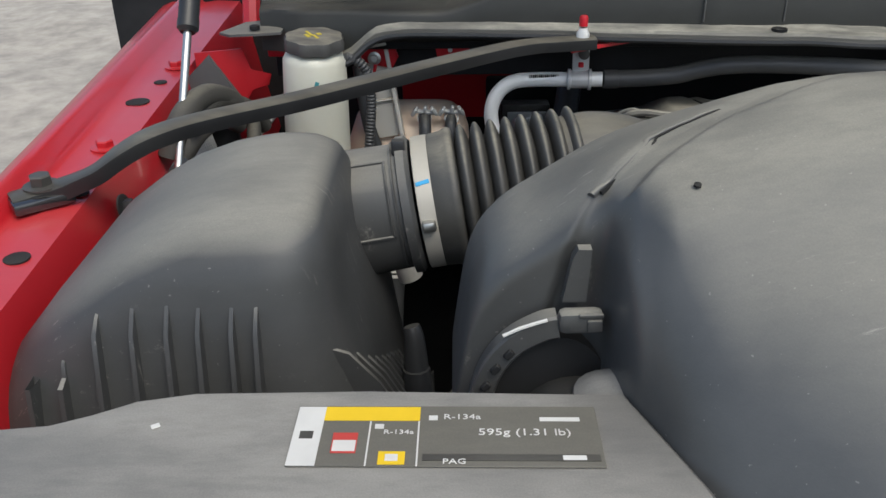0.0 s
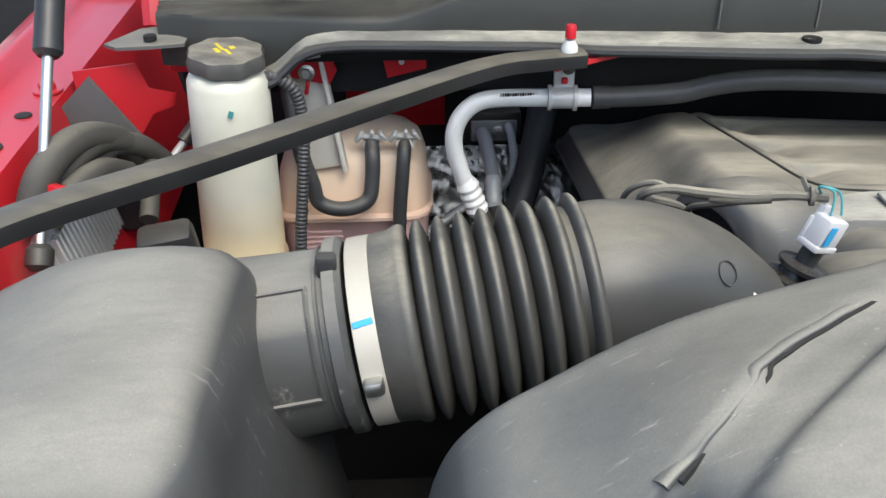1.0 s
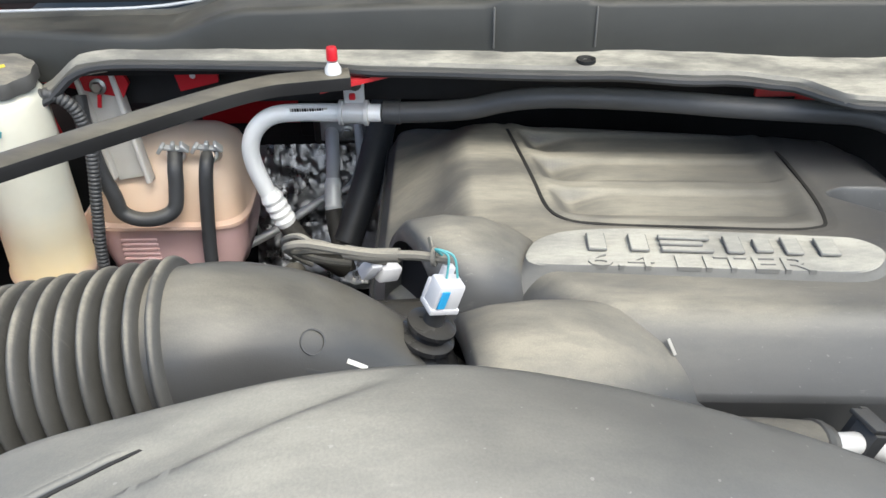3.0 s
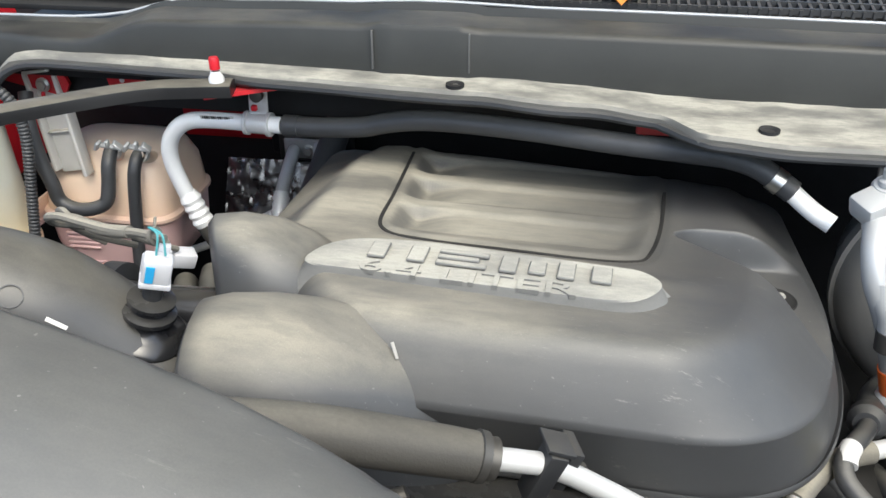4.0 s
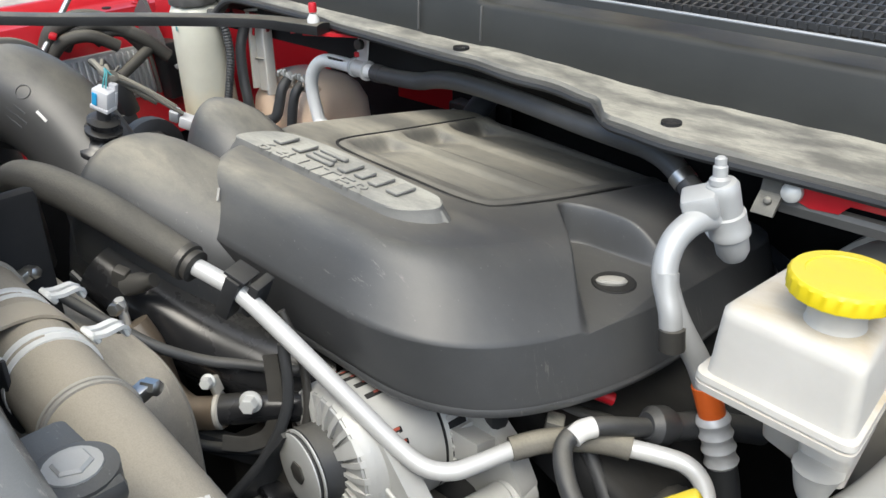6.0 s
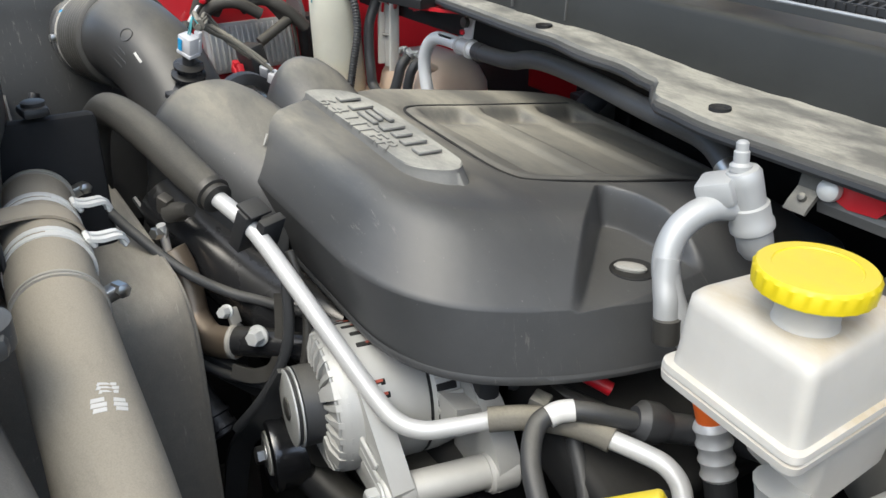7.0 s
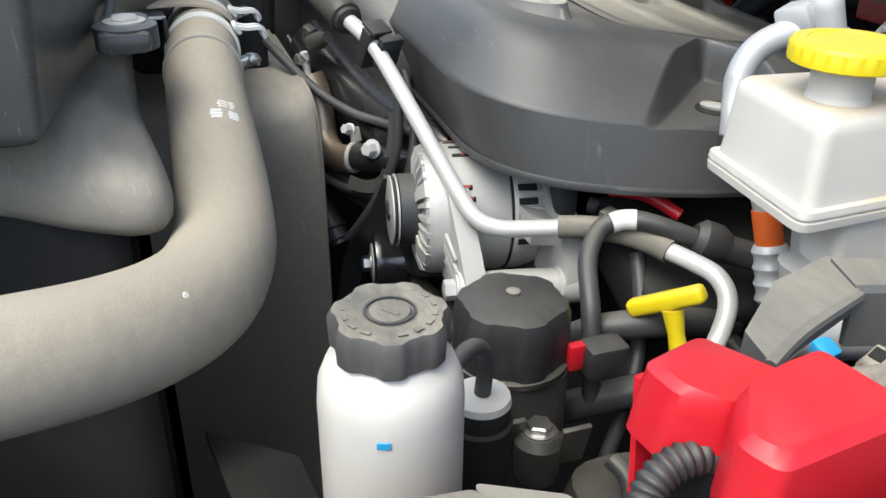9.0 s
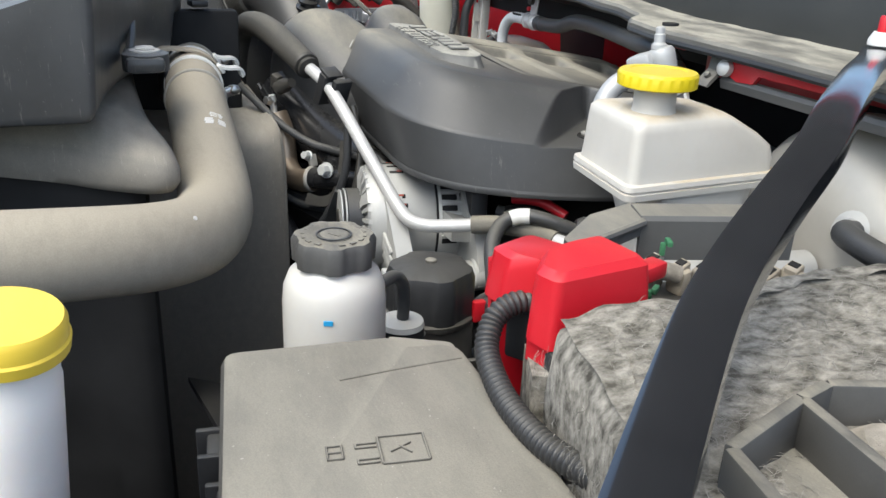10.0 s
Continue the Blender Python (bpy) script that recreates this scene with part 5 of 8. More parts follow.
for x in (0.033, 0.067):
    port = part("port", lathe([(0.008, -0.022), (0.007, 0.0), (0.007, 0.016)], (x, 1.089, 1.404), (0, -0.55, 0.3), 16), M_TANK, tank)
    part("spring_clip", merged(lathe([(0.0078, -0.003), (0.0092, -0.003), (0.0092, 0.003), (0.0078, 0.003)], (x, 1.0835, 1.4085), (0, -0.55, 0.3), 18), block((0.026, 0.006, 0.004), pose(x, 1.078, 1.4185, 30, 6), 0.001, 1), block((0.004, 0.009, 0.012), pose(x - 0.012, 1.076, 1.4195, 20, 34), 0.001, 1), block((0.004, 0.009, 0.012), pose(x + 0.012, 1.076, 1.4205, 20, -34), 0.001, 1), block((0.004, 0.006, 0.010), pose(x + 0.001, 1.075, 1.4225, 20, 8), 0.001, 1)), M_ZINC, port, "bright steel spring clip")
part("drain", lathe([(0.013, 0), (0.012, 0.012), (0.012, 0.035)], (-0.010, 1.085, 1.268), (0, 0, -1), 20), M_TANK, tank)

hoses = thing("coolant_hose", (0.0, 1.05, 1.34), "braided black coolant hose looped below the tank's port", "hose", "coolant hoses")
part("hose", sweep([(0.033, 1.081, 1.412), (0.034, 1.068, 1.400), (0.033, 1.062, 1.380), (0.029, 1.056, 1.360), (0.014, 1.050, 1.353), (-0.006, 1.048, 1.353), (-0.022, 1.048, 1.362), (-0.026, 1.048, 1.382), (-0.034, 1.05, 1.41), (-0.040, 1.055, 1.45), (-0.045, 1.07, 1.48)], 0.0078, n=16, sub=8), M_RUBBER, hoses)
hb = thing("coolant_hose", (0.06, 1.06, 1.25), "plain black coolant hose running down from the tank", "hose", "coolant hoses")
part("hose", sweep([(0.067, 1.083, 1.412), (0.066, 1.070, 1.404), (0.064, 1.063, 1.385), (0.060, 1.058, 1.34), (0.058, 1.05, 1.29), (0.062, 1.04, 1.262), (0.080, 1.02, 1.245), (0.11, 0.99, 1.225)], 0.0072, n=16, sub=8), M_RUBBER, hb)
hc_ = thing("overflow_hose", (-0.03, 1.03, 1.27), "thin corrugated black overflow hose beside the bottle", "hose", "coolant hoses")
part("hose", corrugated([(-0.064, 1.020, 1.500), (-0.050, 1.022, 1.503), (-0.036, 1.024, 1.494), (-0.029, 1.027, 1.476), (-0.028, 1.028, 1.44), (-0.034, 1.020, 1.38), (-0.039, 1.014, 1.33), (-0.038, 1.012, 1.30), (-0.032, 1.012, 1.268)], 0.0062, 0.0042, 0.16), M_RUBBER, hc_)
hd = thing("drain_hose", (-0.01, 1.06, 1.12), "printed black drain hose under the coolant tank", "hose", "coolant hoses")
part("hose", sweep([(-0.010, 1.085, 1.240), (-0.010, 1.083, 1.20), (-0.016, 1.075, 1.16), (-0.02, 1.05, 1.08)], 0.0155, n=18), M_RUBBER, hd)
part("hose_clamp", merged(lathe([(0.0155, -0.008), (0.0172, -0.008), (0.0172, 0.008), (0.0155, 0.008)], (-0.010, 1.085, 1.226), n=24), block((0.024, 0.006, 0.006), pose(-0.006, 1.067, 1.228), 0.001, 1)), M_STEEL, hd, "bright steel hose clamp")
for i, w in enumerate((0.020, 0.022)):
    part("print_bar", block((w, 0.0006, 0.0045), pose(-0.012, 1.0665 - 0.0008 * i, 1.195 - 0.0075 * i, -10), 0), M_LABEL_W, hd, "unreadable pale print")

# ---- rear air-conditioning line ----
line = thing("suction_line", (0.4, 1.04, 1.45), "aluminium refrigerant line with a long black rubber hose", "refrigerant line")
part("tube", sweep([(0.248, 1.053, 1.4655), (0.215, 1.057, 1.4645), (0.165, 1.061, 1.4635), (0.140, 1.061, 1.460), (0.124, 1.059, 1.448), (0.1165, 1.058, 1.430), (0.117, 1.058, 1.41), (0.124, 1.058, 1.385), (0.130, 1.058, 1.368)], 0.0088, n=22, sub=8), M_ALU_LIT, line, "bright aluminium tube")
part("print_band", block((0.036, 0.0008, 0.005), pose(0.178, 1.0525, 1.470, 25), 0), M_LABEL_W, line, "white printed band")
part("print_bars", merged(*[block((0.0008 + 0.0006 * (i % 3), 0.0006, 0.004), pose(0.163 + 0.0024 * i, 1.0518, 1.4702, 25), 0) for i in range(13)]), M_DARK, line, "unreadable dark print")
part("crimp", lathe([(0.0088, -0.004)] + [(0.0105 + 0.0016 * (1 if k % 2 else 0), 0.0045 * k) for k in range(9)] + [(0.0095, 0.040)], (0.129, 1.058, 1.374), (0.36, 0.0, -0.93), 24), M_ALU_LIT, line, "ribbed crimped collar")
part("rubber_end", sweep([(0.142, 1.058, 1.340), (0.155, 1.062, 1.312), (0.172, 1.075, 1.285), (0.19, 1.10, 1.25)], 0.0105, n=16), M_RUBBER_D, line)
part("clamp_saddle", merged(lathe([(0.0095, -0.0145), (0.0125, -0.014), (0.0125, -0.0105), (0.0105, -0.010), (0.0105, 0.010), (0.0125, 0.0105), (0.0125, 0.014), (0.0095, 0.0145)], (0.221, 1.0565, 1.4645), (1, -0.08, 0.0), 26), block((0.020, 0.003, 0.034), pose(0.222, 1.060, 1.488, -8), 0.001, 1)), M_ALU, line, "clamp saddle with dark bands")
part("clamp_bolt", lathe([(0.0065, 0), (0.0065, 0.006), (0.003, 0.007)], (0.224, 1.055, 1.496), (0, -1, 0.1), 12), M_DSTEEL, line, "blackened clamp bolt")
part("red_pin", block((0.006, 0.005, 0.006), pose(0.221, 1.050, 1.484), 0.001, 1), M_REDP, line)
part("sleeve_end", lathe([(0.0092, 0), (0.0112, 0.001), (0.0112, 0.017), (0.0102, 0.018)], (0.249, 1.0535, 1.4655), (1, -0.08, 0.02), 22), M_RUBBER, line)
part("rubber_hose", sweep([(0.262, 1.052, 1.466), (0.30, 1.049, 1.468), (0.335, 1.046, 1.472), (0.36, 1.043, 1.479), (0.39, 1.038, 1.485), (0.43, 1.034, 1.487), (0.50, 1.024, 1.487), (0.58, 1.008, 1.486), (0.645, 0.992, 1.488), (0.675, 0.983, 1.489), (0.700, 0.975, 1.484), (0.728, 0.966, 1.468)], 0.0102, n=20, sub=8), M_RUBBER, line, "black rubber hose")
part("hose_band", lathe([(0.0104, -0.005), (0.0110, -0.005), (0.0110, 0.005), (0.0104, 0.005)], (0.714, 0.9705, 1.476), (0.6, -0.2, -0.35), 20), M_STEEL, line)
part("tube", sweep([(0.724, 0.967, 1.470), (0.745, 0.958, 1.455), (0.760, 0.950, 1.448)], 0.0082, n=18), M_ALU_LIT, line)
part("crimp", lathe([(0.009, -0.004)] + [(0.0098 + 0.0014 * (k % 2), 0.0045 * k) for k in range(8)] + [(0.0092, 0.036)], (0.1735, 1.215, 1.300), (0.0, -0.55, -0.75), 20), M_ALU_LIT, line, "ribbed crimped collar")
part("tube", sweep([(0.166, 1.30, 1.325), (0.168, 1.285, 1.325), (0.172, 1.24, 1.312), (0.1735, 1.215, 1.300)], 0.0088, n=16), M_ALU, line)
part("rubber_end", sweep([(0.1735, 1.195, 1.272), (0.178, 1.18, 1.25), (0.19, 1.15, 1.21)], 0.011, n=14), M_RUBBER_D, line)
part("thin_tube", sweep([(0.200, 1.30, 1.335), (0.203, 1.28, 1.325), (0.204, 1.26, 1.300), (0.19, 1.245, 1.275), (0.15, 1.23, 1.262), (0.09, 1.20, 1.235), (0.02, 1.16, 1.225), (-0.08, 1.14, 1.225)], 0.0055, n=12), M_ALU, line)
valve = thing("expansion_valve", (0.18, 1.32, 1.33), "grimy aluminium expansion valve on the firewall", "valve")
part("block", block((0.075, 0.03, 0.045), pose(0.18, 1.318, 1.330), 0.004), M_DSTEEL, valve)
part("plate", block((0.060, 0.006, 0.028), pose(0.182, 1.301, 1.328), 0.002), M_ALU_D, valve)
bolt(valve, (0.187, 1.298, 1.326), (0, -1, 0.1), r=0.007, h=0.006, washer=0.009)
part("seal", block((0.12, 0.012, 0.085), pose(0.18, 1.34, 1.345), 0.02, 3), M_DARK, valve)

# ---- service valve on the driver side ----
fit_ = thing("refrigerant_fitting", (0.79, 0.87, 1.38), "pale oxidised aluminium refrigerant fitting with an orange band", "refrigerant line")
part("manifold", block((0.026, 0.026, 0.020), pose(0.767, 0.894, 1.495, 8, -20, 24), 0.004), M_ALU_D, fit_, "machined manifold block")
part("valve_body", lathe([(0.006, -0.0045), (0.0105, -0.003), (0.0122, 0.000), (0.0122, 0.006), (0.0118, 0.022), (0.0138, 0.023), (0.0138, 0.034), (0.0150, 0.036), (0.0150, 0.041), (0.0126, 0.043), (0.0122, 0.056), (0.009, 0.062)], (0.777, 0.903, 1.508), (0.19, 0.26, -1), 28), M_ALU_D, fit_, "stepped valve body")
part("service_port", lathe([(0.0075, 0), (0.0075, 0.004), (0.0052, 0.006), (0.0052, 0.013), (0.0042, 0.014), (0.0042, 0.019), (0.0025, 0.0205)], (0.776, 0.901, 1.510), (-0.1, 0, 1), 18), M_ALU_D, fit_)
part("tube", sweep([(0.775, 0.900, 1.484), (0.769, 0.882, 1.484), (0.765, 0.864, 1.474), (0.767, 0.852, 1.456), (0.776, 0.848, 1.436), (0.786, 0.852, 1.414), (0.797, 0.862, 1.388), (0.806, 0.868, 1.362)], 0.0095, n=22, sub=8), M_ALU_D, fit_)
part("stub", sweep([(0.770, 0.850, 1.456), (0.774, 0.846, 1.442), (0.780, 0.843, 1.430), (0.783, 0.842, 1.416)], 0.0086, n=16), M_ALU_D, fit_)
part("dark_nut", lathe([(0.008, 0), (0.0098, 0.001), (0.0098, 0.018), (0.008, 0.019)], (0.783, 0.842, 1.421), (0.12, 0.0, -1), 12), M_DSTEEL, fit_, "dark capped nut")
part("orange_band", sweep([(0.8035, 0.8665, 1.368), (0.812, 0.8695, 1.342)], 0.0103, n=22), M_ORANGE, fit_, "orange identification band")
part("crimp", lathe([(0.0095, 0)] + [(0.0118 + 0.0016 * (1 if k % 3 == 1 else 0), 0.004 * k + 0.002) for k in range(11)] + [(0.0105, 0.047)], (0.811, 0.8695, 1.344), (0.30, 0.05, -0.93), 24), M_ALU, fit_, "ribbed crimped collar")
part("rubber_hose", sweep([(0.824, 0.871, 1.305), (0.832, 0.873, 1.27), (0.838, 0.875, 1.20), (0.83, 0.88, 1.10)], 0.0115, n=18), M_RUBBER, fit_)
part("mount_strap", loft([[Vector((x, y, z)) for y, z in ((0.955, 1.508), (0.952, 1.493), (0.943, 1.4845), (0.939, 1.479), (0.941, 1.478), (0.946, 1.4825), (0.955, 1.491), (0.958, 1.508))] for x in (0.786, 0.795, 0.803)]), M_LIP, fit_, "dusty bent mounting strap", 25)
part("strap_pip", lathe([(0.003, 0), (0.003, 0.004), (0.0015, 0.005)], (0.7955, 0.946, 1.487), (0, -0.7, 0.7), 10), M_LIP, fit_)
part("round_bolt", lathe([(0.0078, 0), (0.0082, 0.002), (0.0074, 0.006), (0.004, 0.0085), (0.0012, 0.009)], (0.809, 0.955, 1.4965), (0.1, -1, 0.15), 20), M_ZINC, fit_, "pale round-headed bolt")

# ---- brake master cylinder ----
brake = thing("brake_reservoir", (0.90, 0.83, 1.40), "milky brake fluid reservoir with a yellow screw cap", "reservoir")
part("upper_body", loft([rpoly([(0.832 + e, 0.792 + e, z, 0.010), (0.925 - e, 0.783 + e, z, 0.010), (0.917 - e, yb, z, 0.014), (0.842 + e, yb + 0.003, z, 0.014)], 5) for z, e, yb in ((1.432, -0.001, 0.930), (1.443, 0.0, 0.930), (1.453, 0.0005, 0.926), (1.463, 0.001, 0.912), (1.471, 0.0015, 0.897), (1.477, 0.002, 0.886), (1.4805, 0.005, 0.879), (1.4822, 0.011, 0.872))]), M_BRAKE, brake, angle=50)
part("seam_flange", loft([rpoly([(0.826 - e, 0.788 - e, z, 0.010), (0.929 + e, 0.778 - e, z, 0.010), (0.921 + e, 0.935 + e, z, 0.014), (0.836 - e, 0.938 + e, z, 0.014)], 5) for z, e in ((1.4195, -0.003), (1.4205, 0.0), (1.4255, 0.0005), (1.4262, -0.0008), (1.4272, -0.0008), (1.428, 0.0005), (1.432, 0.0), (1.433, -0.003))]), M_BRAKE, brake, angle=25)
part("lower_body", loft([rpoly([(0.852 + e, 0.836 + e, z, 0.012), (0.918 - e, 0.826 + e, z, 0.012), (0.910 - e, 0.920 - e, z, 0.012), (0.856 + e, 0.922 - e, z, 0.012)], 4) for z, e in ((1.352, 0.016), (1.366, 0.004), (1.42, 0.0))]), M_BRAKE, brake, angle=50)
part("rear_chamber", loft([rpoly([(0.885 + e, 0.815 + e, z, 0.008), (0.924 - e, 0.813 + e, z, 0.008), (0.918 - e, 0.905 - e, z, 0.008), (0.885 + e, 0.905 - e, z, 0.008)], 4) for z, e in ((1.37, 0.004), (1.42, 0.0))]), M_BRAKE, brake, angle=50)
part("neck", lathe([(0.0185, 0.0), (0.0170, 0.003), (0.0165, 0.006), (0.0165, 0.032)], (0.893, 0.818, 1.480), n=28), M_BRAKE, brake)
part("cap", lathe([(0.0285, 0), (0.0305, 0.001), (0.0308, 0.010), (0.0292, 0.0120), (0.022, 0.0124), (0.0215, 0.0118), (0.012, 0.0120)], (0.893, 0.818, 1.5015), n=72, lobes=24, lobe=0.008, lobe_from=0.0300), M_YELLOW, brake, "dusty yellow screw cap")
master = thing("brake_master_cylinder", (0.91, 0.84, 1.33), "cast aluminium master cylinder below the reservoir", "brake part")
part("cylinder", sweep([(0.922, 0.792, 1.352), (0.937, 0.85, 1.352), (0.95, 0.95, 1.353)], 0.0175, n=22), M_ALU_D, master)
part("end_plug", lathe([(0.0175, 0), (0.0195, 0.0015), (0.0195, 0.006), (0.018, 0.0075), (0.003, 0.0078), (0.0022, 0.0070)], (0.922, 0.794, 1.353), (-0.2, -0.97, 0), 28), M_BOOST, master)
part("outlet_boss", sweep([(0.905, 0.812, 1.385), (0.905, 0.812, 1.365), (0.912, 0.815, 1.352)], [0.016, 0.010, 0.006], n=14), M_CAST, master)
part("blue_plug", block((0.014, 0.012, 0.010), pose(0.945, 0.80, 1.352, 10, 20, 10), 0.002), M_BLUE, master)
booster = thing("brake_booster", (0.97, 1.05, 1.35), "round dusty steel brake booster behind the reservoir", "brake booster")
part("shell", lathe([(0.02, -0.075), (0.07, -0.072), (0.105, -0.060), (0.122, -0.035), (0.127, -0.012), (0.131, -0.010), (0.131, 0.004), (0.126, 0.006), (0.120, 0.05), (0.08, 0.08)], (0.932, 1.03, 1.345), (0.12, 1, 0.02), 56), M_BOOST, booster, angle=50)
part("vacuum_hose", sweep([(0.985, 0.955, 1.400), (1.00, 0.93, 1.405), (1.05, 0.93, 1.40), (1.12, 0.94, 1.405)], 0.010, n=14), M_RUBBER, booster)
part("check_valve", lathe([(0.013, 0), (0.016, 0.004), (0.016, 0.012), (0.010, 0.018), (0.010, 0.028)], (0.980, 0.965, 1.398), (0.3, -0.9, 0.2), 20), M_CAST, booster)

# ---- front refrigerant line over the alternator ----
dl = thing("discharge_line", (0.6, 0.68, 1.32), "aluminium refrigerant line with a sleeved hose over the alternator", "refrigerant line")
part("sleeved_hose", sweep([(0.262, 0.585, 1.36), (0.266, 0.588, 1.42), (0.272, 0.594, 1.455), (0.292, 0.600, 1.472), (0.325, 0.604, 1.478), (0.37, 0.608, 1.480), (0.42, 0.614, 1.476), (0.47, 0.622, 1.466), (0.503, 0.630, 1.456)], [0.0145, 0.0145, 0.0148, 0.0152, 0.0155, 0.0155, 0.0155, 0.0148, 0.0138], n=22, sub=8), M_RUBBER_D, dl, "cloth-sleeved rubber hose thick with dust")
part("end_collar", lathe([(0.0135, 0), (0.015, 0.001), (0.0145, 0.006), (0.012, 0.007), (0.0125, 0.012), (0.010, 0.013)], (0.500, 0.6295, 1.457), (0.8, 0.22, -0.30), 22), M_DSTEEL, dl)
part("tube", sweep([(0.503, 0.630, 1.4555), (0.525, 0.638, 1.448), (0.545, 0.646, 1.438), (0.58, 0.658, 1.410), (0.634, 0.675, 1.365), (0.665, 0.685, 1.340), (0.684, 0.692, 1.3295), (0.699, 0.704, 1.3275), (0.707, 0.722, 1.328), (0.718, 0.752, 1.330)], 0.0068, n=20, sub=8), M_ALU, dl, "bright aluminium tube")
part("foam_sleeve", sweep([(0.716, 0.748, 1.330), (0.730, 0.768, 1.333), (0.748, 0.786, 1.334), (0.768, 0.800, 1.333), (0.781, 0.807, 1.331)], 0.0092, n=18, sub=6), M_TAPE, dl, "dusty foam sleeve")
part("tube", sweep([(0.779, 0.806, 1.3315), (0.800, 0.816, 1.330), (0.818, 0.823, 1.327), (0.832, 0.824, 1.316), (0.842, 0.815, 1.298), (0.852, 0.795, 1.27), (0.862, 0.77, 1.235)], 0.0070, n=18, sub=8), M_ALU, dl, "bright aluminium tube")
bk = part("pipe_bracket", merged(block((0.012, 0.016, 0.036), pose(0.538, 0.643, 1.436, 0, 25, 20), 0.0012), block((0.008, 0.022, 0.028), pose(0.549, 0.657, 1.434, 0, 25, 20), 0.0012), block((0.018, 0.020, 0.003), pose(0.545, 0.649, 1.454, 0, 25, 20), 0.0008)), M_BLACK, dl, "black plastic pipe bracket")
part("slot", block((0.003, 0.0166, 0.022), pose(0.535, 0.6425, 1.4335, 0, 25, 20), 0.0005, 1), M_DARK, bk)
part("support_arm", sweep([(0.560, 0.668, 1.42), (0.575, 0.672, 1.38), (0.585, 0.665, 1.34), (0.578, 0.655, 1.305)], 0.0035, n=10), M_DSTEEL, dl)

# ---- power steering hose ----
psh = thing("power_steering_hose", (0.78, 0.78, 1.30), "black power steering hose with a white tape band", "hose")
part("hose", sweep([(0.824, 0.728, 1.245), (0.815, 0.730, 1.270), (0.798, 0.735, 1.305), (0.770, 0.745, 1.328), (0.752, 0.762, 1.341), (0.752, 0.777, 1.348), (0.762, 0.792, 1.350), (0.775, 0.812, 1.345), (0.788, 0.838, 1.335), (0.80, 0.862, 1.325)], 0.0072, n=16, sub=8), M_RUBBER, psh)
part("tape_band", sweep([(0.7525, 0.772, 1.3465), (0.7545, 0.780, 1.349), (0.7595, 0.789, 1.350)], 0.0079, n=16), M_WHITE, psh, "white tape band")
part("strain_relief", lathe([(0.010, 0), (0.015, 0.006), (0.015, 0.018), (0.011, 0.026)], (0.781, 0.826, 1.341), (0.4, 0.9, -0.3), 18), M_RUBBER, psh)
part("hose", sweep([(0.79, 0.845, 1.333), (0.805, 0.885, 1.32), (0.83, 0.93, 1.30)], 0.011, n=14), M_RUBBER, psh)

# ---- alternator ----
alt = thing("alternator", (0.65, 0.70, 1.24), "cast aluminium alternator with vented housing and black pulley", "alternator")
aa = Vector((0.15, 0.985, -0.01)).normalized()
ao = Vector((0.604, 0.672, 1.307))
ae = aa.cross(Vector((0, 0, 1))).normalized()
AM = Matrix((ae, aa.cross(ae), aa)).transposed().to_4x4()
AM.translation = ao


def on_alt(angle, depth, radius):
    """A spot on the alternator's drum: angle in degrees above its flank, depth along the shaft."""
    return AM @ pose(0, 0, 0, 0, 0, -angle) @ pose(radius, 0, depth)


part("front_housing", lathe([(0.0480, -0.004), (0.0545, -0.004), (0.0570, 0.000), (0.0578, 0.008), (0.0578, 0.064), (0.0566, 0.066)], ao, aa, 64), M_CAST, alt)
part("rear_housing", lathe([(0.0566, 0.068), (0.0578, 0.070), (0.0574, 0.080), (0.0550, 0.092), (0.0328, 0.096)], ao, aa, 56), M_CAST, alt)
part("split_seam", lathe([(0.0562, 0.0655), (0.0573, 0.0662), (0.0573, 0.0680), (0.0562, 0.0688)], ao, aa, 48), M_DARK, alt)
# Duller disc behind the ribs paints the shade of the fan space.
part("fan_shade_disc", lathe([(0.020, -0.0068), (0.0530, -0.0058), (0.0540, -0.0044)], ao, aa, 40), M_ALU_D, alt, "darker disc painting the shaded fan space behind the ribs")
part("nose", lathe([(0.014, -0.013), (0.0225, -0.012), (0.0255, -0.007), (0.0260, -0.004)], ao, aa, 36), M_CAST, alt)
for k in range(26):
    if k % 7 == 3:
        part("spoke", loft([[on_alt(13.85 * k + w * 7.0, d, r).translation for r, d in ((0.0225, -0.012), (0.044, -0.011), (0.0550, -0.006), (0.0578, 0.004), (0.050, 0.004), (0.024, -0.004))] for w in (-1, 1)]), M_CAST, alt, angle=30)
    else:
        part("vent_fin", loft([[on_alt(13.85 * k + w * 2.6, d, r).translation for r, d in ((0.0250, -0.010), (0.044, -0.0095), (0.0545, -0.006), (0.0578, 0.004), (0.050, 0.004), (0.026, -0.004))] for w in (-1, 1)]), M_CAST, alt, angle=30)
for ang, dep in ((122, 0.020), (110, 0.022), (98, 0.024), (86, 0.027), (73, 0.028), (40, 0.026), (30, 0.028), (0, 0.022), (-12, 0.022)):
    slot = part("vent_slot", block((0.0026, 0.0052, 0.0155), on_alt(ang, dep, 0.0570), 0.0012, 2), M_DARK, alt)
    part("winding", block((0.0016, 0.0026, 0.0060), on_alt(ang + 1.0, dep + 0.003, 0.0579), 0.0006, 1), M_WIND, slot, "copper-red windings inside the vent")
for ang in (50, 38, 26, 14, 2, -10):
    part("vent_slot", block((0.0030, 0.0062, 0.0170), on_alt(ang, 0.080, 0.0566), 0.0010, 2), M_DARK, alt)
for ang in (56, 44, 32, 20, 8, -4):
    part("rear_rib", block((0.0040, 0.0036, 0.0220), on_alt(ang, 0.082, 0.0575), 0.0012, 2), M_CAST, alt)
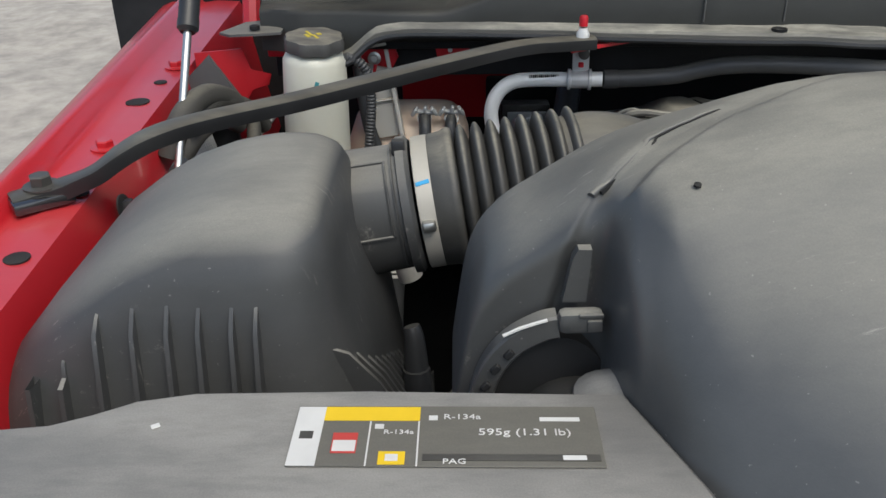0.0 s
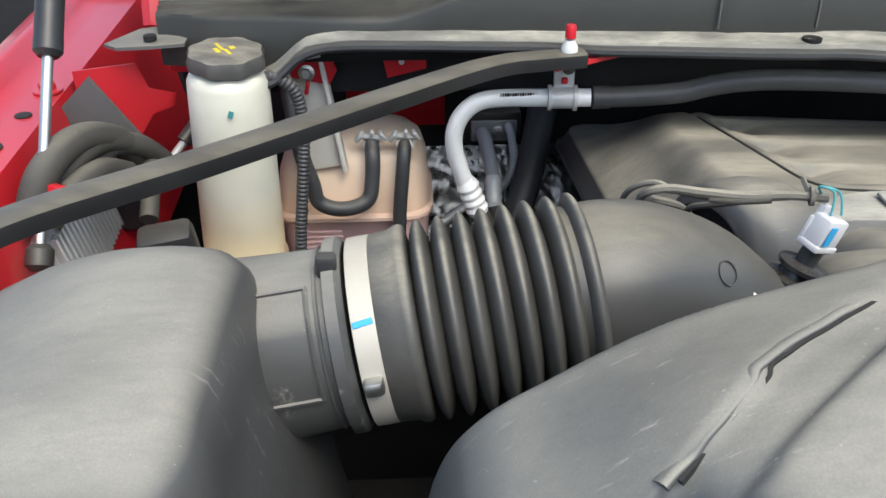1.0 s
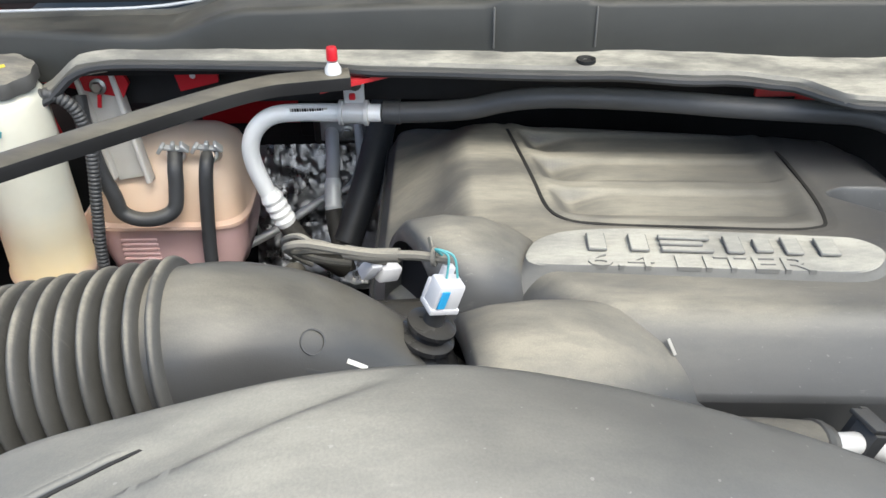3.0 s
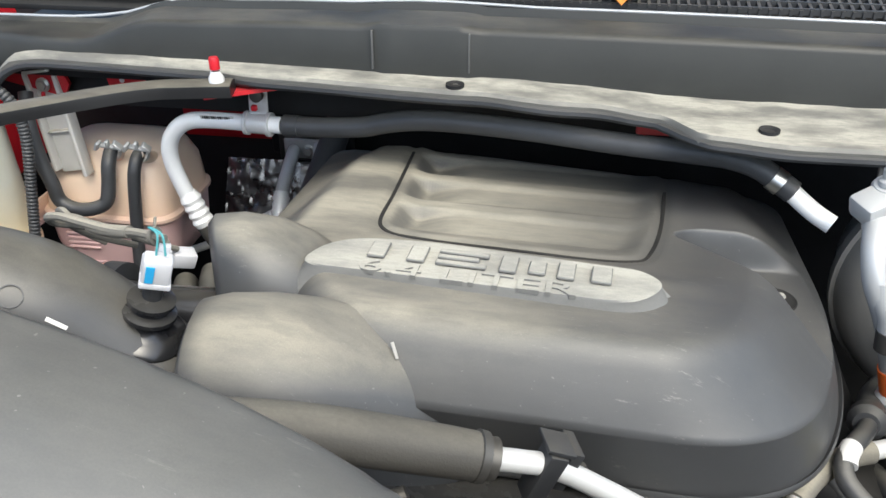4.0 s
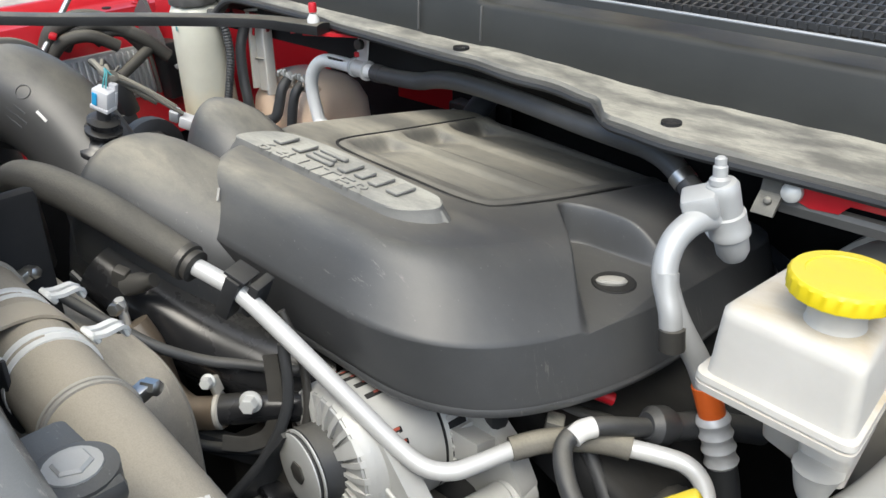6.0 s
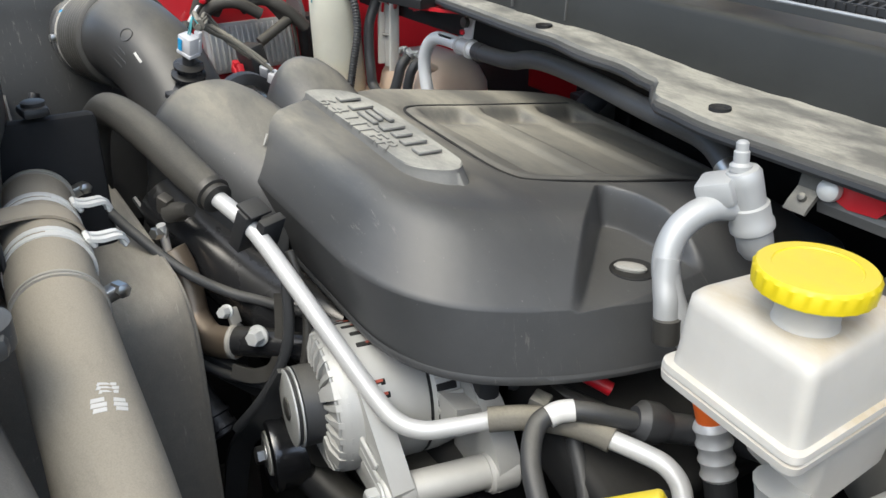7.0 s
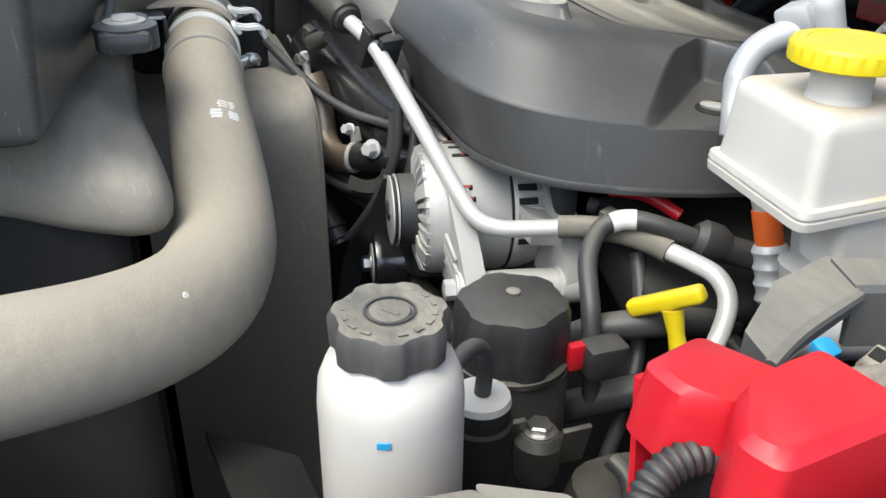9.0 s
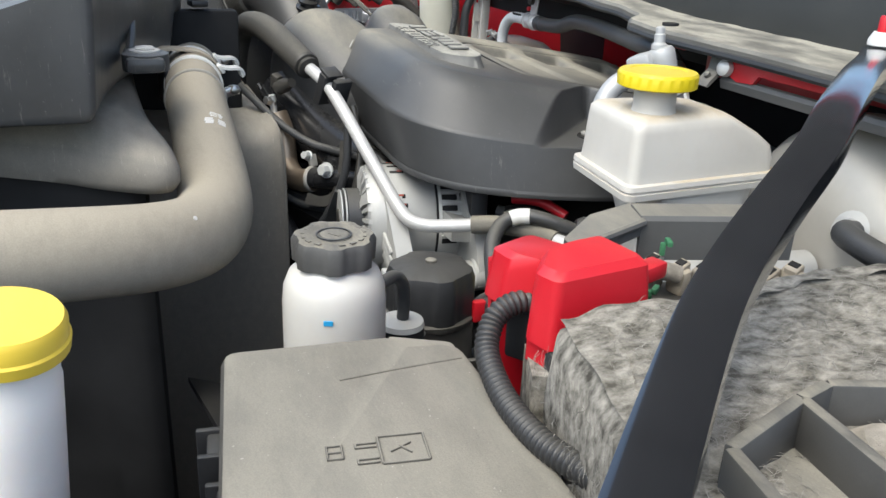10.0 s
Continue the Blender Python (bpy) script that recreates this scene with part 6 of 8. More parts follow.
part("rear_cap", block((0.05, 0.02, 0.06), pose(0.668, 0.770, 1.325, 0, 0, -9), 0.006), M_BLACK, alt, "black plastic rear cap")
part("pulley", lathe([(0.018, -0.030), (0.0290, -0.0295), (0.0300, -0.028), (0.0292, -0.0265)] + [(0.0300 - 0.0007 * (k % 2), -0.026 + 0.0012 * k) for k in range(17)] + [(0.0296, -0.0052), (0.018, -0.005)], ao, aa, 48), M_BLACK, alt, "black grooved pulley")
part("pulley_rim", lathe([(0.0288, -0.0308), (0.0304, -0.0303), (0.0304, -0.0292), (0.0290, -0.0288)], ao, aa, 48), M_ZINC, alt, "bright worn pulley rim")
part("pulley_rim", lathe([(0.0300, -0.0262), (0.0318, -0.0258), (0.0318, -0.0248), (0.0300, -0.0244)], ao, aa, 48), M_ZINC, alt, "bright worn pulley rim")
part("pulley_rim", lathe([(0.0300, -0.0062), (0.0318, -0.0058), (0.0318, -0.0048), (0.0300, -0.0044)], ao, aa, 48), M_ZINC, alt, "bright worn pulley rim")
part("pulley_face", lathe([(0.009, -0.0250), (0.020, -0.0265), (0.0286, -0.0300), (0.0286, -0.028)], ao, aa, 32), M_BOOST, alt, "bronze-toned pulley face")
part("pulley_nut", lathe([(0.008, -0.0330), (0.0095, -0.0320), (0.0095, -0.024)], ao, aa, 6), M_DSTEEL, alt)
part("belt_wrap", lathe([(0.0302, -0.0238), (0.0316, -0.0234), (0.0316, -0.0072), (0.0302, -0.0068)], ao, aa, 48), M_RUBBER, alt, "drive belt on the pulley")
ear = Vector((0.688, 0.678, 1.270))
part("mounting_ear", merged(loft([[Vector((x, y, z)) for x, z in ((0.640, 1.262), (0.690, 1.252), (0.702, 1.262), (0.703, 1.282), (0.690, 1.300), (0.655, 1.345), (0.640, 1.33))] for y in (0.676, 0.694)]), lathe([(0.0150, -0.004), (0.0165, -0.002), (0.0165, 0.018), (0.0150, 0.020)], ear, aa, 26)), M_CAST, alt, "large front mounting ear")
part("mounting_tube", sweep([ear + Vector((0.002, 0.014, 0.0)), Vector((0.699, 0.722, 1.272)), Vector((0.706, 0.762, 1.271))], 0.0135, n=24), M_CAST, alt)
part("rear_bracket", merged(loft([[Vector((x, y, z)) for x, z in ((0.660, 1.262), (0.705, 1.250), (0.722, 1.262), (0.722, 1.284), (0.705, 1.315), (0.665, 1.350))] for y in (0.756, 0.776)]), lathe([(0.0150, 0), (0.0170, 0.002), (0.0170, 0.022), (0.0150, 0.024)], (0.706, 0.754, 1.271), aa, 26)), M_CAST, alt)
part("rear_web", loft([[Vector((x, y, z)) for y, z in ((0.735, 1.305), (0.770, 1.300), (0.770, 1.320), (0.735, 1.330))] for x in (0.668, 0.695)]), M_CAST, alt)
for k in range(3):
    part("web", block((0.030, 0.0035, 0.010), pose(0.668 + 0.004 * k, 0.6735, 1.300 - 0.010 * k, 0, 35, 5), 0.0012, 1), M_CAST, alt)
bolt(alt, ear - aa * 0.004, -aa, r=0.009, h=0.010, washer=0.013, material=M_ZINC)
idl = thing("idler_pulley", (0.53, 0.64, 1.18), "glossy black belt idler pulley with a zinc bolt", "pulley")
part("wheel", lathe([(0.022, -0.001), (0.029, -0.003), (0.0345, -0.001), (0.0355, 0.003), (0.0348, 0.006), (0.0348, 0.024), (0.0355, 0.027), (0.033, 0.031)], (0.548, 0.640, 1.228), aa, 48), M_BRACE, idl)
part("hub", lathe([(0.010, -0.004), (0.019, -0.003), (0.0205, 0.001)], (0.548, 0.640, 1.228), aa, 28), M_CAST, idl, "pale steel bearing hub")
bolt(idl, (0.5475, 0.637, 1.228), -aa, r=0.008, h=0.008, washer=0.012)
part("arm", sweep([(0.545, 0.66, 1.22), (0.60, 0.68, 1.20), (0.65, 0.70, 1.19)], 0.018, n=14), M_BLACK, idl)
belt = thing("drive_belt", (0.55, 0.60, 1.1), "black serpentine drive belt round the pulleys", "belt")
part("band", sweep([(0.585, 0.652, 1.331), (0.565, 0.648, 1.300), (0.545, 0.640, 1.262), (0.500, 0.628, 1.20), (0.47, 0.622, 1.08), (0.46, 0.62, 0.95)], 1.0, sub=6, profile=[(-0.011, -0.002), (0.011, -0.002), (0.011, 0.002), (-0.011, 0.002)], up=(1, 0, 0.6)), M_RUBBER, belt)

# ---- engine front clutter ----
eng = thing("engine_block", (0.5, 0.95, 0.9), "dark engine block and intake casting under the cover", "engine")
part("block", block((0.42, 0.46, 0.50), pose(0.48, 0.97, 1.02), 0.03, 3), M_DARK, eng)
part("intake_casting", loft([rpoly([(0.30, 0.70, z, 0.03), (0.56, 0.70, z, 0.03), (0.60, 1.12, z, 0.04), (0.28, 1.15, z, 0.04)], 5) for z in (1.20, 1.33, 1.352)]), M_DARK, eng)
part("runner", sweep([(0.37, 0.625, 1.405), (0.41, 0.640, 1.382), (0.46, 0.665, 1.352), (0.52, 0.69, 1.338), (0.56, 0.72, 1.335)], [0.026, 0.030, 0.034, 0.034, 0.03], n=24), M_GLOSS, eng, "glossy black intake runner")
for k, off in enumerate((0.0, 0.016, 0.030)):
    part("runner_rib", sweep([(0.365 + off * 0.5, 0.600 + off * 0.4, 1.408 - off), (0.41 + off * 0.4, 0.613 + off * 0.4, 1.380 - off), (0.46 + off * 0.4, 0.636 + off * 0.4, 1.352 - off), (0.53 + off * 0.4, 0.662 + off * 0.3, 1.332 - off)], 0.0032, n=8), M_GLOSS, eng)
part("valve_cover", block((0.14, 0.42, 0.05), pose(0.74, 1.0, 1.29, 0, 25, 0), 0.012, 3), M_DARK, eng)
part("front_cover", block((0.40, 0.06, 0.40), pose(0.50, 0.73, 1.05), 0.02, 3), M_DSTEEL, eng)
wp = thing("coolant_pipe", (0.47, 0.6, 1.33), "short bronze-toned coolant pipe with a zinc flange", "pipe")
part("pipe", sweep([(0.446, 0.606, 1.388), (0.455, 0.611, 1.369), (0.464, 0.612, 1.346), (0.472, 0.612, 1.332), (0.490, 0.617, 1.321), (0.506, 0.626, 1.322), (0.518, 0.632, 1.327)], 0.0135, n=20), M_COPPER, wp)
part("flange", merged(lathe([(0.0140, 0), (0.0152, 0.001), (0.0152, 0.004), (0.0140, 0.005)], (0.514, 0.630, 1.3265), (0.75, 0.65, 0.1), 24), block((0.005, 0.010, 0.014), pose(0.510, 0.634, 1.347, 0, -20, 20), 0.001)), M_BOOST, wp, "pale zinc flange clamp")
bolt(wp, (0.508, 0.630, 1.352), (0.6, -0.7, 0.3), r=0.0048, h=0.009, washer=0.006, material=M_ZINC)
bolt(wp, (0.546, 0.642, 1.345), (0.6, -0.75, 0.2), r=0.0066, h=0.010, washer=0.009, material=M_ZINC)
bolt(wp, (0.452, 0.600, 1.345), (0.3, -0.9, 0.2), r=0.005, h=0.006, washer=0.007, material=M_ZINC)
part("hose", sweep([(0.518, 0.632, 1.328), (0.54, 0.650, 1.332), (0.57, 0.675, 1.335)], 0.0125, n=16), M_GLOSS, wp)
part("bracket_strip", sweep([(0.547, 0.663, 1.378), (0.556, 0.658, 1.350), (0.560, 0.652, 1.328), (0.555, 0.645, 1.314), (0.544, 0.633, 1.308), (0.530, 0.622, 1.309)], 1.0, sub=6, profile=[(-0.006, -0.001), (0.006, -0.001), (0.006, 0.001), (-0.006, 0.001)], up=(0.5, -0.7, 0.3)), M_DSTEEL, wp, "thin curved steel strip")
part("lower_fitting", merged(sweep([(0.470, 0.604, 1.262), (0.490, 0.610, 1.246), (0.506, 0.616, 1.230)], [0.012, 0.013, 0.011], n=16), lathe([(0.0145, 0), (0.0145, 0.004), (0.0125, 0.005)], (0.492, 0.611, 1.245), (0.6, 0.2, -0.6), 20), lathe([(0.0140, 0), (0.0140, 0.004), (0.0125, 0.005)], (0.500, 0.614, 1.236), (0.6, 0.2, -0.6), 20)), M_BLACK, wp, "ribbed dark hose fitting")
part("cross_arm", block((0.085, 0.012, 0.020), pose(0.515, 0.632, 1.292, 0, 8, 30), 0.003), M_BLACK, wp)
part("tensioner_plate", loft([rpoly([(0.500, 0.640, z, 0.012), (0.600, 0.665, z, 0.015), (0.610, 0.72, z, 0.01), (0.51, 0.70, z, 0.01)], 4) for z in (1.235, 1.285)]), M_DSTEEL, wp)
sen = thing("cam_sensor", (0.442, 0.611, 1.40), "small zinc sensor with a wiring plug", "sensor")
part("body", merged(lathe([(0.0085, 0), (0.0085, 0.016), (0.006, 0.022), (0.0055, 0.03)], (0.437, 0.612, 1.418), (0.75, 0.3, 0.3), 16), block((0.012, 0.010, 0.018), pose(0.434, 0.610, 1.425, 10, 20, 30), 0.002)), M_DSTEEL, sen)
bolt(sen, (0.436, 0.604, 1.402), (0.5, -0.8, 0.2), r=0.0055, h=0.010, washer=0.007, material=M_STEEL)
part("stud", lathe([(0.004, 0), (0.004, 0.03)], (0.437, 0.606, 1.380), (0.05, -0.1, 1), 10), M_ZINC, sen)
for i, pts in enumerate(([(0.34, 0.555, 1.44), (0.40, 0.569, 1.418), (0.441, 0.584, 1.403), (0.477, 0.608, 1.381), (0.498, 0.634, 1.365), (0.523, 0.656, 1.361), (0.56, 0.68, 1.36)], [(0.43, 0.59, 1.36), (0.46, 0.60, 1.31), (0.50, 0.615, 1.295), (0.56, 0.65, 1.30)], [(0.57, 0.66, 1.40), (0.575, 0.655, 1.35), (0.56, 0.64, 1.30), (0.53, 0.62, 1.25)], [(0.30, 0.57, 1.37), (0.36, 0.575, 1.33), (0.42, 0.58, 1.28), (0.45, 0.59, 1.20)])):
    lo = thing("wiring_loom", pts[0], "thin black taped wiring loom on the engine front", "wiring", "engine looms")
    part("loom", sweep(pts, 0.0045, n=10), M_RUBBER, lo)
for i, pts in enumerate(([(0.76, 0.72, 1.24), (0.79, 0.74, 1.28), (0.81, 0.79, 1.29), (0.80, 0.86, 1.27)], [(0.75, 0.80, 1.315), (0.78, 0.79, 1.28), (0.81, 0.77, 1.24), (0.83, 0.74, 1.18)], [(0.70, 0.82, 1.30), (0.76, 0.84, 1.28), (0.83, 0.86, 1.25)], [(0.80, 0.70, 1.22), (0.83, 0.75, 1.25), (0.85, 0.83, 1.26), (0.86, 0.9, 1.24)])):
    lo = thing("wiring_loom", pts[0], "dusty taped wiring loom beside the alternator", "wiring", "side looms")
    part("loom", sweep(pts, (0.011, 0.006, 0.008, 0.012)[i], n=12), (M_RUBBER, M_RUBBER, M_BLACK, M_RUBBER)[i], lo)
for pts, r in (([(0.665, 0.875, 1.224), (0.699, 0.875, 1.205), (0.718, 0.875, 1.177), (0.715, 0.875, 1.13), (0.708, 0.875, 1.09)], 0.006),
               ([(0.695, 0.875, 1.266), (0.696, 0.875, 1.233), (0.685, 0.875, 1.177), (0.689, 0.875, 1.129), (0.701, 0.875, 1.084)], 0.0095),
               ([(0.779, 0.875, 1.219), (0.808, 0.875, 1.197), (0.827, 0.875, 1.164)], 0.0045)):
    lo = thing("wiring_loom", pts[0], "grimy black taped wiring loom under the refrigerant line", "wiring", "side looms")
    part("loom", sweep(pts, r, n=12), M_RUBBER, lo)
rw = thing("red_cable", (0.70, 0.80, 1.34), "red and black battery cable behind the alternator", "cable")
part("cable", sweep([(0.700, 0.80, 1.348), (0.722, 0.82, 1.350), (0.745, 0.838, 1.340)], 0.0055, n=12), M_REDP, rw)
part("cable", sweep([(0.685, 0.79, 1.33), (0.71, 0.815, 1.325), (0.745, 0.84, 1.315)], 0.007, n=12), M_RUBBER, rw)
part("terminal", block((0.014, 0.016, 0.012), pose(0.728, 0.785, 1.338, 0, 10, 30), 0.002), M_LIP, rw, "tan terminal")
dip = thing("oil_dipstick", (0.83, 0.785, 1.25), "yellow oil dipstick handle", "dipstick")
dm = Matrix.Translation((0.823, 0.779, 1.318)) @ Vector((0.040, 0.027, 0.030)).normalized().to_track_quat("X", "Z").to_matrix().to_4x4()
part("handle", block((0.060, 0.013, 0.013), dm, 0.004, 3), M_YELLOW, dip)
part("stem", sweep([(0.828, 0.782, 1.314), (0.834, 0.784, 1.296), (0.838, 0.786, 1.282)], [0.008, 0.006, 0.007], n=14), M_YELLOW, dip)
part("tube", sweep([(0.838, 0.786, 1.284), (0.85, 0.79, 1.24), (0.87, 0.80, 1.15)], 0.005, n=10), M_DSTEEL, dip)

# ---- radiator hose and fan shroud ----
rh = thing("radiator_hose", (0.65, 0.5, 1.41), "thick dusty rubber radiator hose with band clamps", "hose")
HP = [(0.360, 0.530, 1.425), (0.415, 0.516, 1.440), (0.48, 0.508, 1.448), (0.545, 0.503, 1.450), (0.62, 0.498, 1.447), (0.685, 0.495, 1.438), (0.735, 0.494, 1.425), (0.780, 0.492, 1.412), (0.825, 0.486, 1.405), (0.872, 0.470, 1.407), (0.911, 0.440, 1.416), (0.939, 0.393, 1.427), (0.957, 0.315, 1.437), (0.966, 0.20, 1.445)]
part("hose", sweep(HP, [0.027, 0.027, 0.027, 0.0272, 0.0272, 0.0272, 0.0274, 0.0280, 0.0285, 0.0285, 0.0280, 0.0275, 0.0272, 0.027], n=32, sub=8), M_HOSE, rh)
for (x, y, z), w, m_ in (((0.420, 0.5155, 1.4405), 0.010, M_BOOST), ((0.494, 0.507, 1.4480), 0.015, M_CLAMP), ((0.562, 0.5025, 1.4492), 0.015, M_CLAMP), ((0.620, 0.498, 1.4468), 0.007, M_BOOST)):
    cl = ring_clamp(rh, (x, y, z), (1, -0.07, 0.0), 0.0275, w, m_, label="steel hose clamp")
    if m_ is M_CLAMP:
        prongs = [sweep([(x + dx, y + 0.026, z + 0.018), (x + dx, y + 0.034, z + 0.016), (x + dx * 0.9 - 0.002, y + 0.046, z + 0.015), (x + dx * 0.9 - 0.004, y + 0.049, z + 0.008)], 1.0, sub=4, profile=[(-0.0027, -0.0013), (0.0027, -0.0013), (0.0027, 0.0013), (-0.0027, 0.0013)], up=(0, 0, 1)) for dx in (-0.0045, 0.0045)]
        part("clamp_tail", merged(*prongs, block((0.012, 0.003, 0.008), pose(x - 0.003, y + 0.048, z + 0.010, 15), 0.0008, 1), block((0.013, 0.004, 0.010), pose(x, y + 0.0275, z + 0.016, 30), 0.001, 1)), M_CLAMP, cl, "bent pale spring tangs")
    else:
        part("clamp_screw", merged(block((0.010, 0.012, 0.008), pose(x, y + 0.0300, z + 0.006, 20), 0.001), lathe([(0.0048, 0), (0.0048, 0.010), (0.003, 0.011)], (x - 0.002, y + 0.034, z + 0.008), (0.9, 0.3, 0.1), 6)), M_STEEL, cl)
part("hold_strap", sweep([(0.545, 0.430, 1.4800), (0.541, 0.450, 1.4812), (0.536, 0.472, 1.4815), (0.532, 0.486, 1.4810), (0.529, 0.500, 1.4795), (0.528, 0.514, 1.4765), (0.528, 0.527, 1.468), (0.528, 0.533, 1.455)], 1.0, sub=8, profile=[(-0.012, -0.001), (0.012, -0.001), (0.012, 0.001), (-0.012, 0.001)], up=(0, 0, 1)), M_TAN, rh, "tan dusty hold-down strap")
part("strap_plate", merged(block((0.048, 0.075, 0.004), pose(0.545, 0.438, 1.4765, 0, 0, 6), 0.0012), block((0.048, 0.003, 0.05), pose(0.549, 0.4745, 1.453, 0, 0, 6), 0.001)), M_BLACK, rh, "black bent bracket plate")
part("plate_edge", block((0.003, 0.022, 0.0028), pose(0.570, 0.467, 1.4775, 0, 0, 6), 0.0008, 1), M_ZINC, rh, "bright strip along the plate's edge")
bolt(rh, (0.543, 0.447, 1.4820), r=0.0085, h=0.008, washer=0.012, material=M_ZINC)
mark_a, mark_n = Vector((0.96, -0.05, -0.26)).normalized(), Vector((0.22, 0.28, 0.93)).normalized()
mark_m = Matrix((mark_a, mark_n.cross(mark_a).normalized(), mark_n)).transposed().to_4x4()
mark_m.translation = Vector((0.727, 0.4943, 1.4272)) + mark_n * 0.0272
for dx, dy, w, hh in ((-0.010, 0.001, 0.008, 0.012), (0.0015, 0.005, 0.009, 0.0075), (0.001, -0.0055, 0.010, 0.008)):
    for k in range(3):
        part("stencil_mark", loft([[mark_m @ Vector((dx + (a + k - 1) * w / 3, dy + b * hh / 2 * (1 - 0.14 * abs(k - 1)), dz - 0.5 * (dy + b * hh / 2) ** 2 / 0.027)) for a, b in ((-0.42, -0.8), (0.38, -1), (0.42, 0.9), (-0.36, 1))] for dz in (0, 0.0006)]), M_LABEL_W, rh, "worn pale stencil mark")
part("paint_dot", lathe([(0.0015, 0), (0.0013, 0.0006)], (0.9215, 0.4640, 1.4365), (0.6, 0.6, 0.5), 10), M_LABEL_W, rh, "white paint dot")
pa, pn = Vector((-0.22, 0.95, -0.21)).normalized(), Vector((0.97, 0.21, 0.15)).normalized()
pm_ = Matrix((pa, pn.cross(pa).normalized(), pn)).transposed().to_4x4()
pm_.translation = Vector((0.9703, 0.3691, 1.4325)) + pn * 0.0022
for k, w in enumerate((0.004, 0.0025, 0.0045, 0.003)):
    part("print_bar", block((w, 0.0036, 0.0006), pm_ @ pose(-0.0075 + 0.0050 * k, 0, 0), 0), M_LABEL_W, rh, "unreadable white print")
shroud = thing("fan_shroud", (0.5, 0.45, 1.1), "black plastic fan shroud dulled by dust", "fan shroud")
rings = []
for y, e in ((0.440, 0.012), (0.452, 0.003), (0.50, 0.0), (0.575, 0.0), (0.586, 0.002), (0.592, 0.006), (0.592, -0.003), (0.50, -0.007), (0.44, -0.007)):
    rings.append(rpoly([(0.06 - e, y, 0.75 - e, 0.10), (0.560 + e, y, 0.75 - e, 0.10), (0.547 + e, y, 1.05 + e, 0.20), (0.540 + e, y, 1.388 + e, 0.050), (0.06 - e, y, 1.394 + e, 0.10)], 10))
part("fan_ring", loft(rings, cap=False), M_SHROUD, shroud, angle=50)
part("ring_edge", sweep([(0.30, 0.594, 1.3935), (0.46, 0.594, 1.391), (0.512, 0.594, 1.386), (0.536, 0.594, 1.366), (0.543, 0.594, 1.335), (0.546, 0.594, 1.22), (0.551, 0.594, 1.05)], 0.0028, n=8), M_SHROUD, shroud)
# rolled upper face: it slopes down to a lip, turns the corner by the hose and runs on behind it
lip_path = dense(catmull([(0.60, 0.10, 0), (0.69, 0.22, 0), (0.745, 0.30, 0), (0.775, 0.347, 0), (0.80, 0.385, 0), (0.820, 0.410, 0), (0.834, 0.432, 0), (0.842, 0.450, 0), (0.832, 0.464, 0), (0.78, 0.462, 0), (0.68, 0.452, 0), (0.56, 0.449, 0), (0.44, 0.449, 0)], 8) + [Vector((0.44, 0.10, 0))], 160)
lip_path = [p for p in lip_path if not (p.x < 0.441 and p.y < 0.448) and not (p.y < 0.101)]
upper, lower = [], []
for i, p in enumerate(lip_path):
    q_ = Vector((min(p.x, 0.68), min(p.y, 0.34), 0))
    sag = 0.0015 * noise.noise(Vector((p.x * 9, p.y * 9, 3)))
    upper.append([p.lerp(q_, k) + Vector((0, 0, z + sag)) for k, z in ((0.20, 1.424), (0.03, 1.427), (0.006, 1.433), (0.0, 1.440), (0.02, 1.448), (0.07, 1.4545), (0.22, 1.4625), (0.50, 1.474), (0.80, 1.484), (1.0, 1.488))])
    lower.append([p.lerp(q_, 0.18) + Vector((0, 0, z)) for z in (1.426, 1.25, 0.75)])
part("face", loft(upper, cap=False, closed=False), M_SHROUD, shroud, "dusty sloping upper face", 60)
# Near-black instead of shroud plastic: shade under the lip, put into the colour.
part("undercut_shade", loft(lower, cap=False, closed=False), M_DARK, shroud)
# Near-black block paints the shaded cavity below the duct.
part("cavity_shade", block((0.36, 0.06, 0.62), pose(0.30, 0.43, 1.08), 0.004), M_DARK, shroud)
# Added black block stands where only the shaded void under the duct is.
part("hose_void_block", block((0.016, 0.135, 0.19), pose(0.402, 0.5055, 1.410), 0.006), M_DARK, shroud, "black block painting the void's shade behind the hose")
part("lower_wing", loft([[Vector((0.745, 0.462, z)), Vector((0.88, 0.48, z + 0.012)), Vector((0.90, 0.53, z + 0.014)), Vector((0.80, 0.52, z + 0.008))] for z in (1.216, 1.222)]), M_DARK, shroud)
part("fan_hub", lathe([(0.05, 0), (0.09, 0.01), (0.09, 0.05), (0.06, 0.06)], (0.405, 0.50, 1.055), (0, 1, 0), 32), M_DARK, shroud)

# ---- power steering reservoir ----
ps = thing("power_steering_reservoir", (0.94, 0.548, 1.29), "milky white power steering reservoir with a lobed black cap", "reservoir")
part("body", lathe([(0.029, 0), (0.0335, 0.004), (0.0345, 0.02), (0.0345, 0.09), (0.0335, 0.101), (0.030, 0.110), (0.023, 0.116), (0.0215, 0.119)], (0.94, 0.548, 1.288), n=44), M_MILK, ps, angle=50)
cp = part("cap", lathe([(0.022, -0.004), (0.0262, -0.002), (0.0268, 0.012), (0.0248, 0.0155), (0.018, 0.0162), (0.016, 0.0152), (0.010, 0.0152), (0.009, 0.0162), (0.003, 0.0162)], (0.94, 0.548, 1.408), (0.02, 0, 1), 84, lobes=7, lobe=0.05, lobe_from=0.02), M_CAP, ps, "lobed black cap with a dusty grip")
for k in range(16):
    if k % 8 not in (3,):
        part("moulded_tick", block((0.0042, 0.0022, 0.0005), pose(0.9403, 0.548, 1.4242) @ pose(0, 0, 0, 0, 0, k * 22.5) @ pose(0.0, 0.0202, 0), 0), M_CAP, cp, "unreadable moulded mark")
